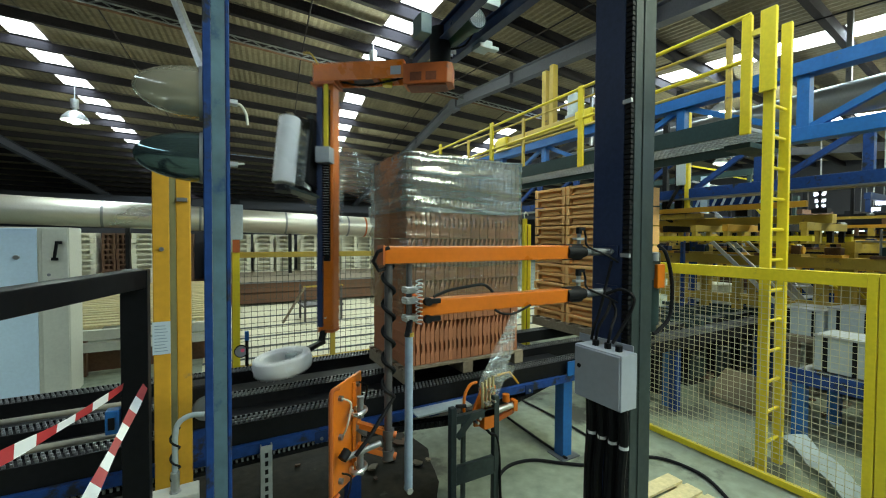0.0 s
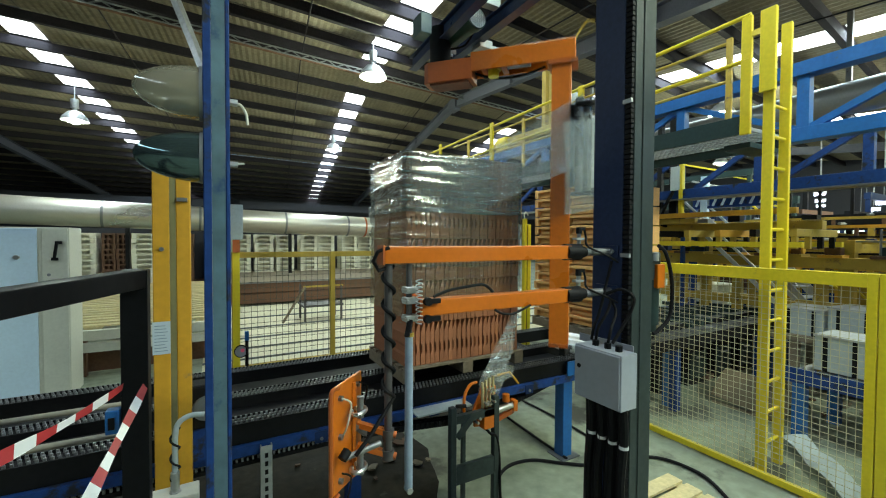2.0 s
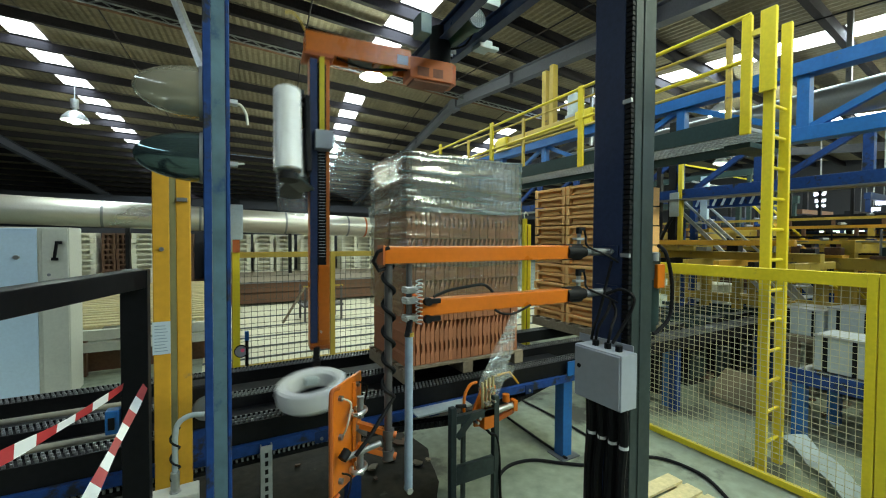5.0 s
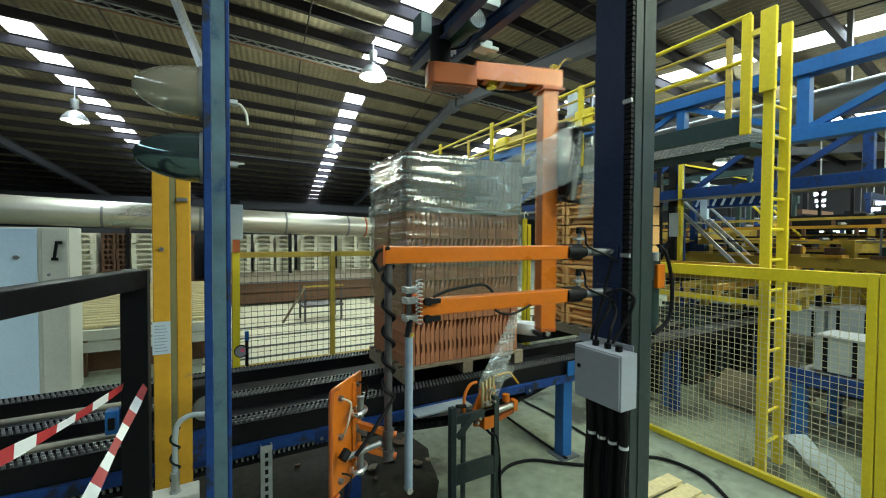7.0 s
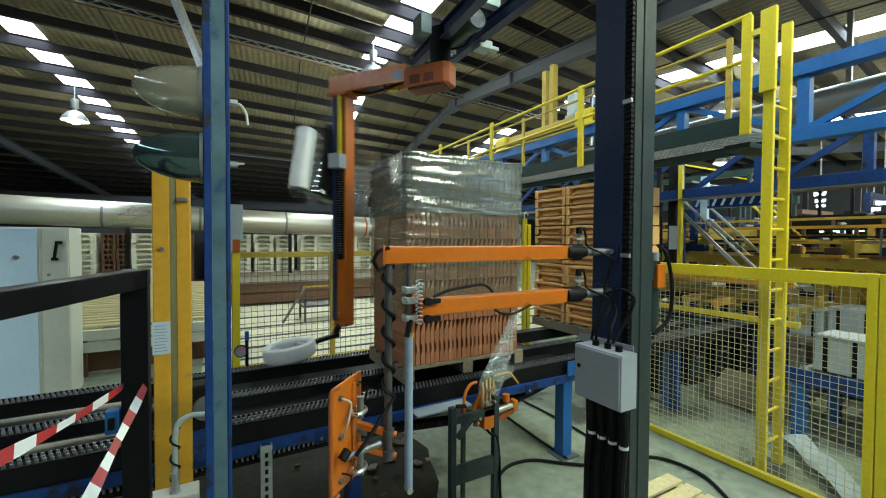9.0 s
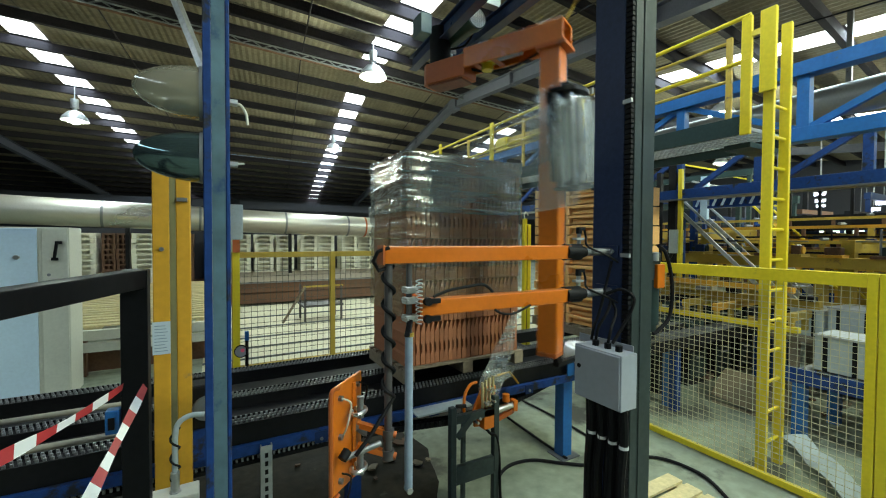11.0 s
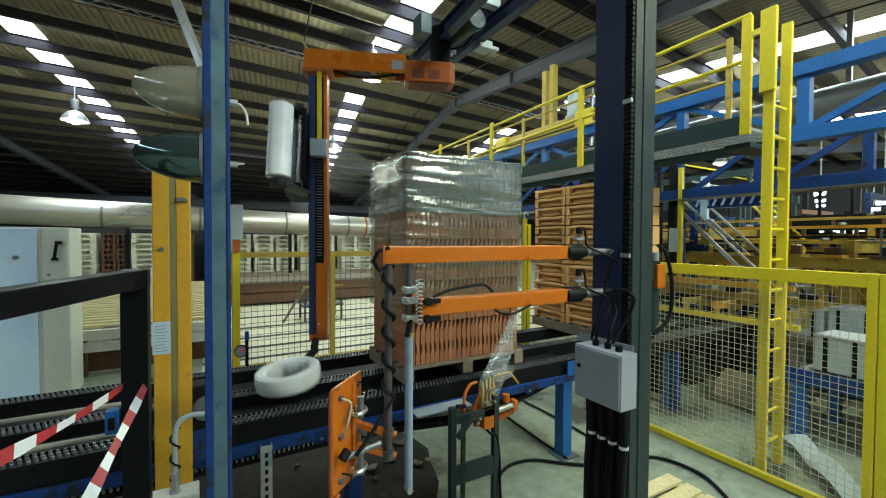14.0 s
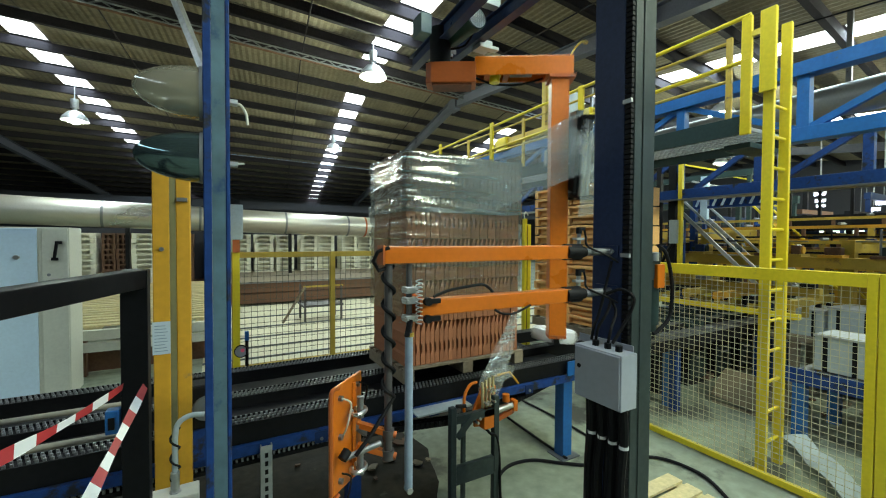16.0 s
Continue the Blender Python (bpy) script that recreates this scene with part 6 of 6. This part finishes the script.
for fx, ftop in ((8.0, 1.96), (9.6, 2.05), (12.0, 2.3)):
    for i in range(16):
        y = -1.2 + i * 0.45 + rnd.uniform(-0.12, 0.12)
        ob = thing("tile_carrier", (fx, y, ftop), "small dusty carrier unit on the tile line", "carrier unit", "carrier units")
        part("plate", G().box(fx - 0.16, fx + 0.16, y - 0.14, y + 0.14, ftop, ftop + 0.04), (YELLOW_DULL, BROWN, OCHRE)[i % 3], ob)
        h = rnd.uniform(0.05, 0.17)
        part("block", G().box(fx - 0.09, fx + 0.07, y - 0.1, y + rnd.uniform(0.0, 0.1), ftop + 0.04, ftop + 0.04 + h), rnd.choice((BLACK, BLACK, BLUE_NIGHT, BROWN, TEAL)), ob, bevel=0.012)
        if i % 2:
            part("pipe", G().cyl((fx - 0.1, y + 0.05, ftop + 0.05), (fx - 0.1, y + 0.05, ftop + rnd.uniform(0.25, 0.5)), 0.014, 8).cyl((fx - 0.1, y - 0.2, ftop + 0.24), (fx - 0.1, y + 0.3, ftop + 0.24), 0.012, 6), rnd.choice((BLACK, STEEL_DULL, YELLOW_DULL)), ob, smooth=True)
        if i % 3 == 0:
            part("motor", G().cyl((fx, y - 0.12, ftop + 0.10), (fx, y + 0.14, ftop + 0.10), 0.06, 12), rnd.choice((TEAL, STEEL_DULL, OCHRE)), ob, smooth=True)
for fx, fz in ((8.4, 2.16), (9.1, 2.42), (9.3, 1.72), (10.4, 2.62), (11.2, 2.30), (12.6, 2.72)):
    ob = thing("transfer_rail", (fx, 2.5, fz), "long dusty yellow transfer rail of the tile line", "rail", "transfer rails")
    part("upper_rail", G().box(fx - 0.03, fx + 0.03, -2.5, 7.0, fz, fz + 0.05), (YELLOW_DULL, OCHRE)[int(fx * 10) % 2], ob)
    part("lower_rail", G().box(fx - 0.02, fx + 0.04, -2.5, 7.0, fz - 0.16, fz - 0.13), BLACK, ob)
    for i in range(14):
        y = -2.3 + i * 0.68
        part("bracket", G().box(fx - 0.02, fx + 0.02, y, y + 0.05, fz - 0.13, fz), BROWN, ob)
        if i % 2:
            part("roller", G().cyl((fx - 0.12, y + 0.2, fz + 0.075), (fx + 0.12, y + 0.2, fz + 0.075), 0.024, 8), STEEL_DULL, ob)
    for y in (-2.2, 2.6, 6.8):
        part("leg", G().box(fx - 0.04, fx + 0.04, y, y + 0.08, 0.0, fz - 0.16), YELLOW_DULL, ob)
# glowing sheet with bars, added to make the far end of the hall bright
lw = thing("bright_far_panel", (26.0, 6.0, 0), "glowing sheet added for the bright far end of the hall", "doorway", kind="structure")
part("opening", G().box(30.0, 30.1, 2.0, 16.0, 1.2, 3.1), glow("glowing_sheet", (0.9, 1.0, 0.95), 1.2), lw)
part("surround", G().box(30.0, 30.1, 1.7, 16.3, 3.12, 3.4).box(30.0, 30.1, 1.7, 16.3, 0.0, 1.18), WALL, lw)
for i in range(6):
    part("mullion", G().box(29.95, 30.0, 2.0 + i * 2.6, 2.2 + i * 2.6, 1.18, 3.12), BLUE_DARK, lw)

# black boxes added to fill the dark space under the roller table
for i in range(4):
    x = 5.75 + i * 0.72
    ob = thing("dark_base_box", (x, 4.0, 0), "dark box added for the dark clutter under the roller table", "hydraulic unit", "hydraulic units")
    part("body", G().box(x - 0.25, x + 0.25, 3.5, 4.45, 0.0, 0.62 + 0.08 * (i % 2)), BLACK, ob, bevel=0.01)
    part("cover", G().box(x - 0.2, x + 0.2, 3.485, 3.499, 0.1, 0.5), TEAL, ob)
    part("handle", G().box(x - 0.08, x + 0.08, 3.47, 3.484, 0.4, 0.43), STEEL_DULL, ob)

# clutter under the tables
for i in range(16):
    x, y = rnd.uniform(5.8, 8.2), rnd.uniform(0.4, 2.0) if i % 2 else rnd.uniform(3.2, 4.6)
    ob = solid("timber_offcut", G().obox(pose(x, y, 0.05 + 0.03 * (i % 3), rnd.uniform(-2, 2), rnd.uniform(-2, 2), rnd.uniform(-40, 40)), rnd.uniform(0.3, 0.9), rnd.uniform(0.08, 0.2), 0.06), TIMBER if i % 3 else BROWN, "dirty timber offcut lying under the tables", "timber", "timber offcuts")

# ---- moving gripper under the crane rail (space: its own base at the jaws) ----
grip = thing("tile_gripper", (0, 0, 0), "yellow tile gripper on a dark lifting mast", "gripper")
part("mast", G().box(-0.07, 0.07, 0.07, 0.20, 0.45, 2.6).box(-0.05, 0.03, 0.36, 0.44, 0.45, 2.4), BLACK, grip, "dark lifting mast")
part("valve_box", G().box(-0.14, 0.04, -0.02, 0.14, 0.95, 1.36), PALEGREY, grip, "grey valve box", bevel=0.01)
part("cable_loom", G().tube(smoothcurve([(-0.1, 0.1, 0.95), (-0.2, 0.2, 0.65), (-0.15, 0.3, 0.4), (0.0, 0.2, 0.32)]), 0.03), RUBBER, grip, smooth=True)
part("head_plate", G().box(-0.25, 0.25, -0.35, 0.35, 0.36, 0.45), YELLOW_DULL, grip, bevel=0.01)
part("cross_bar", G().box(-0.07, 0.07, -1.9, 0.7, 0.24, 0.36), YELLOW_DULL, grip, bevel=0.006)
part("upper_bar", G().box(-0.30, -0.22, -1.7, 0.6, 0.46, 0.54), OCHRE, grip, bevel=0.006)
for k, y in enumerate((-1.8, -1.35, -0.9, -0.45, 0.0, 0.5)):
    part("jaw_arm", G().box(-0.65, 0.65, y - 0.04, y + 0.04, 0.14, 0.24), (YELLOW_DULL, BLACK, OCHRE)[k % 3], grip, bevel=0.004)
    part("valve_block", G().box(-0.22, -0.08, y - 0.09, y + 0.07, 0.37, 0.37 + 0.06 * (1 + k % 3)), (BLACK, STEEL_DULL)[k % 2], grip)
    for x in (-0.6, -0.2, 0.2, 0.6):
        part("jaw", G().box(x - 0.03, x + 0.03, y - 0.03, y + 0.03, -0.02, 0.14), BLACK if x > 0 else YELLOW_DULL, grip)
part("side_bar", G().box(-0.68, -0.60, -1.9, 0.6, 0.0, 0.07), YELLOW, grip)
part("side_bar", G().box(0.60, 0.68, -1.9, 0.6, 0.0, 0.07), YELLOW, grip)
part("guide_post", G().box(-0.12, -0.05, -0.06, 0.0, 0.45, 2.4), YELLOW, grip)

# ---- dark overhead steelwork and lamps of the far bay ----
for i in range(26):
    x, y, z = rnd.uniform(10.0, 24.0), rnd.uniform(-2.0, 9.5), rnd.uniform(2.3, 4.6)
    ln = rnd.uniform(1.5, 4.5)
    ob = thing("overhead_beam", (x, y, 0), "dark overhead beam of the far machine bay", "steel beam", "far overhead beams")
    m = rnd.choice((BLACK, BLUE_NIGHT, BLUE_NIGHT, TEAL, RAFTER))
    if i % 2:
        part("beam", G().box(x - 0.07, x + 0.07, y - ln / 2, y + ln / 2, z, z + 0.18), m, ob)
        ends = ((x, y - ln / 2 + 0.1), (x, y + ln / 2 - 0.1))
    else:
        part("beam", G().box(x - ln / 2, x + ln / 2, y - 0.07, y + 0.07, z, z + 0.18), m, ob)
        ends = ((x - ln / 2 + 0.1, y), (x + ln / 2 - 0.1, y))
    for ex, ey in ends:
        part("leg", G().box(ex - 0.05, ex + 0.05, ey - 0.05, ey + 0.05, 0.0, z), m, ob)
    if i % 3 == 0:
        part("handrail", G().bar((x, y - 1, z + 0.2), (x + 0.4, y + 1.2, z + 0.9), 0.05, 0.05), rnd.choice((GALV, YELLOW)), ob)
for i in range(11):
    x, y = 17.5 + 1.1 * i, 4.2 + 0.35 * i + 1.5 * ((i * 5) % 3)
    z = 3.35 + 0.3 * (i % 3)
    ob = thing("tube_lamp", (x, y, z), "small cool white lamp over the far machine bay", "lamp", "tube lamps")
    part("batten", G().box(x - 0.06, x + 0.06, y - 0.18, y + 0.18, z + 0.04, z + 0.1), WHITE, ob)
    part("tube", G().cyl((x, y - 0.16, z), (x, y + 0.16, z), 0.04, 8), LAMPBLUE, ob, "glowing tube")
    part("drop_rod", G().box(x - 0.01, x + 0.01, y - 0.01, y + 0.01, z + 0.1, roof_z(x, y) - 0.01), STEEL_DULL, ob)

# ---- on the floor ----
rows = [[Vector((5.45, 1.95, 0.05)).lerp(Vector((4.62, 1.18, 0.03)), i / 12) + Vector((0.24 * (j / 5 - 0.5) * 0.75, -0.24 * (j / 5 - 0.5) * 0.75, 0.02 + 0.05 * abs(math.sin(i * 0.5 + j * 0.35)))) for j in range(6)] for i in range(13)]
solid("plastic_strip", G().grid(rows), PALEGREY, "curled pale grey plastic strip lying on the floor", "plastic strip", smooth=True)
solid("floor_hose", G().tube(smoothcurve([(1.99, 2.58, 0.02), (2.2, 2.9, 0.02), (2.45, 3.06, 0.02), (2.73, 3.03, 0.02), (2.97, 2.83, 0.02), (3.2, 2.68, 0.02), (3.82, 2.5, 0.02), (3.95, 2.1, 0.02), (3.75, 1.75, 0.02)]), 0.016), RUBBER, "black hose lying in a loop on the floor", "hose", smooth=True)
pl = thing("loose_pallet", (3.2, 1.7, 0), "pale new timber pallet on the concrete", "pallet")
for i in range(5):
    part("board", G().box(2.55, 3.55, 1.35 + i * 0.17, 1.35 + i * 0.17 + 0.13, 0.085, 0.105), TIMBER_PALE, pl)
for x in (2.56, 3.0, 3.45):
    part("bearer", G().box(x, x + 0.09, 1.35, 2.16, 0.0, 0.084), TIMBER_PALE, pl)
for i in range(18):
    x, y = rnd.uniform(5.7, 7.4), rnd.uniform(0.4, 2.6)
    s = rnd.uniform(0.04, 0.13)
    m = pose(x, y, s * 0.2, rnd.uniform(-8, 8), rnd.uniform(-8, 8), rnd.uniform(0, 180))
    solid("clay_shard", G().prism([(-s, -s * 0.6), (s * 0.8, -s * 0.7), (s, s * 0.3), (0.1 * s, s * 0.8), (-s * 0.9, s * 0.4)], m, 0.02), BROWN if i % 3 else TIMBER, "broken brown clay tile shard on the floor", "shard", "clay shards on the floor")
cb = thing("cardboard_sheet", (6.2, 2.6, 0), "brown cardboard sheet bent over on the floor", "cardboard")
part("sheet", G().grid([[(5.9 + 0.1 * i, 2.2 + 0.09 * j, 0.02 + 0.30 * math.sin(min(i / 8, 1) * math.pi) + 0.01 * j) for i in range(9)] for j in range(10)]), mat("old_cardboard", (0.20, 0.16, 0.10), 0.8), cb, smooth=True)
part("edge", G().box(5.9, 5.93, 2.2, 3.0, 0.0, 0.03), TIMBER, cb)
tray = thing("drip_tray", (1.55, 2.78, 0), "pale green folded sheet tray beside the conveyor", "tray")
part("tray", G().box(1.32, 1.80, 2.72, 2.86, 0.86, 0.872), PALEGREY, tray)
part("leg", G().box(1.74, 1.77, 2.76, 2.79, 0, 0.86), GREENGREY, tray)


def stain(x, y, rx, ry, seed, thick, label):
    """A dark patch of uneven outline on the concrete: oil, with shade painted in."""
    n = 40
    pts = []
    for i in range(n):
        a = 2 * math.pi * i / n
        k = 1 + 0.35 * noise.noise((math.cos(a) * 1.3 + seed, math.sin(a) * 1.3, seed)) + 0.12 * noise.noise((math.cos(a) * 5, math.sin(a) * 5 + seed, 0))
        pts.append((x + rx * k * math.cos(a), y + ry * k * math.sin(a)))
    solid("floor_stain", G().prism(pts, pose(0, 0, 0.0005), thick), OILY_SHADE, label, "floor stain", "oil stains", "structure")


# near-black: oil plus the shade round the conveyor, both put into the colour
OILY_SHADE = mat("oily_shaded_concrete", (0.022, 0.018, 0.011), 0.7, spread=0.6, grain=9, blot=1.6, bump=0.3, wear=(0.075, 0.072, 0.050), wear_amount=0.0, wear_scale=2.2, spec=0.15)
stain(-0.6, 3.6, 1.9, 1.5, 1.0, 0.0015, "dark patch of oil and painted shade on the concrete under the conveyor")
stain(0.85, 3.75, 0.98, 1.2, 5.0, 0.0035, "dark patch of oil and painted shade on the concrete under the conveyor")
stain(0.75, 2.5, 0.85, 0.6, 10.0, 0.0055, "dark patch of oil and painted shade on the concrete beside the conveyor")
stain(2.4, 4.75, 1.2, 0.5, 15.0, 0.0075, "dark patch of oil and painted shade on the concrete under the conveyor")
for k, pts in enumerate((((3.12, 3.92, 0.02), (3.08, 3.4, 0.02), (3.05, 2.89, 0.02)), ((3.63, 4.23, 0.02), (3.64, 3.6, 0.02), (3.60, 3.09, 0.02), (3.5, 2.7, 0.02)))):
    solid("floor_cable", G().tube(smoothcurve(pts), 0.014), RUBBER, "black cable lying on the concrete floor", "cable", "floor cables", smooth=True)
for i in range(14):
    x, y = rnd.uniform(-0.3, 1.9), rnd.uniform(3.15, 4.9)
    sz = rnd.uniform(0.02, 0.07)
    m = pose(x, y, sz * 0.15 + 0.008, rnd.uniform(-12, 12), rnd.uniform(-12, 12), rnd.uniform(0, 180))
    solid("clay_shard", G().prism([(-sz, -sz * 0.6), (sz * 0.8, -sz * 0.7), (sz, sz * 0.3), (0.1 * sz, sz * 0.8), (-sz * 0.9, sz * 0.4)], m, 0.014), (BROWN, TIMBER)[i % 2], "broken clay tile shard under the conveyor", "shard", "clay shards on the floor")

# ---- what moves ----


def arm_angle(t):
    u = 2 * math.pi * t / 4.601
    return 2.596 + u - 0.114 * math.cos(u) + 0.012 * math.cos(2 * u)


def web_pose(t):
    """The film leaves the last roller and runs on to the trailing side of the pack."""
    a = arm_angle(t)
    q = Vector((AXIS.x + (RM + 0.19) * math.cos(a) + 0.33 * math.sin(a), AXIS.y + (RM + 0.19) * math.sin(a) - 0.33 * math.cos(a)))
    mid, ra, rb = Vector(((PX0 + PX1) / 2, (PY0 + PY1) / 2)), (PX1 - PX0) / 2 - 0.02, (PY1 - PY0) / 2 - 0.02
    u, v = (q.x - mid.x) / ra, (q.y - mid.y) / rb
    phi = math.atan2(v, u) - math.acos(min(1 / math.hypot(u, v), 1))
    way = mid + Vector((ra * math.cos(phi), rb * math.sin(phi))) - q
    return pose(q.x, q.y, 0, 0, 0, math.degrees(math.atan2(way.y, way.x)))


# lowering, setting down and lifting again
GRIP = ((0.0, 4.05, 2.20), (1.0, 4.12, 2.18), (2.0, 4.15, 2.12), (3.0, 4.16, 2.05), (4.2, 4.16, 1.88), (5.2, 4.16, 1.62), (6.3, 4.16, 1.42),
        (7.0, 4.16, 1.32), (8.4, 4.16, 1.16), (9.2, 4.16, 1.08), (11.3, 4.16, 1.03), (13.0, 4.16, 1.03), (14.5, 4.16, 1.08), (16.0, 4.16, 1.20))


def motions():
    n = 160
    times = [16.0 * i / n for i in range(n + 1)]
    walk(arm, [(t, pose(AXIS.x, AXIS.y, 0, 0, 0, math.degrees(arm_angle(t)))) for t in times])
    walk(web, [(t, web_pose(t)) for t in times])
    walk(grip, [(t, pose(7.1, y, z)) for t, y, z in GRIP])


motions()
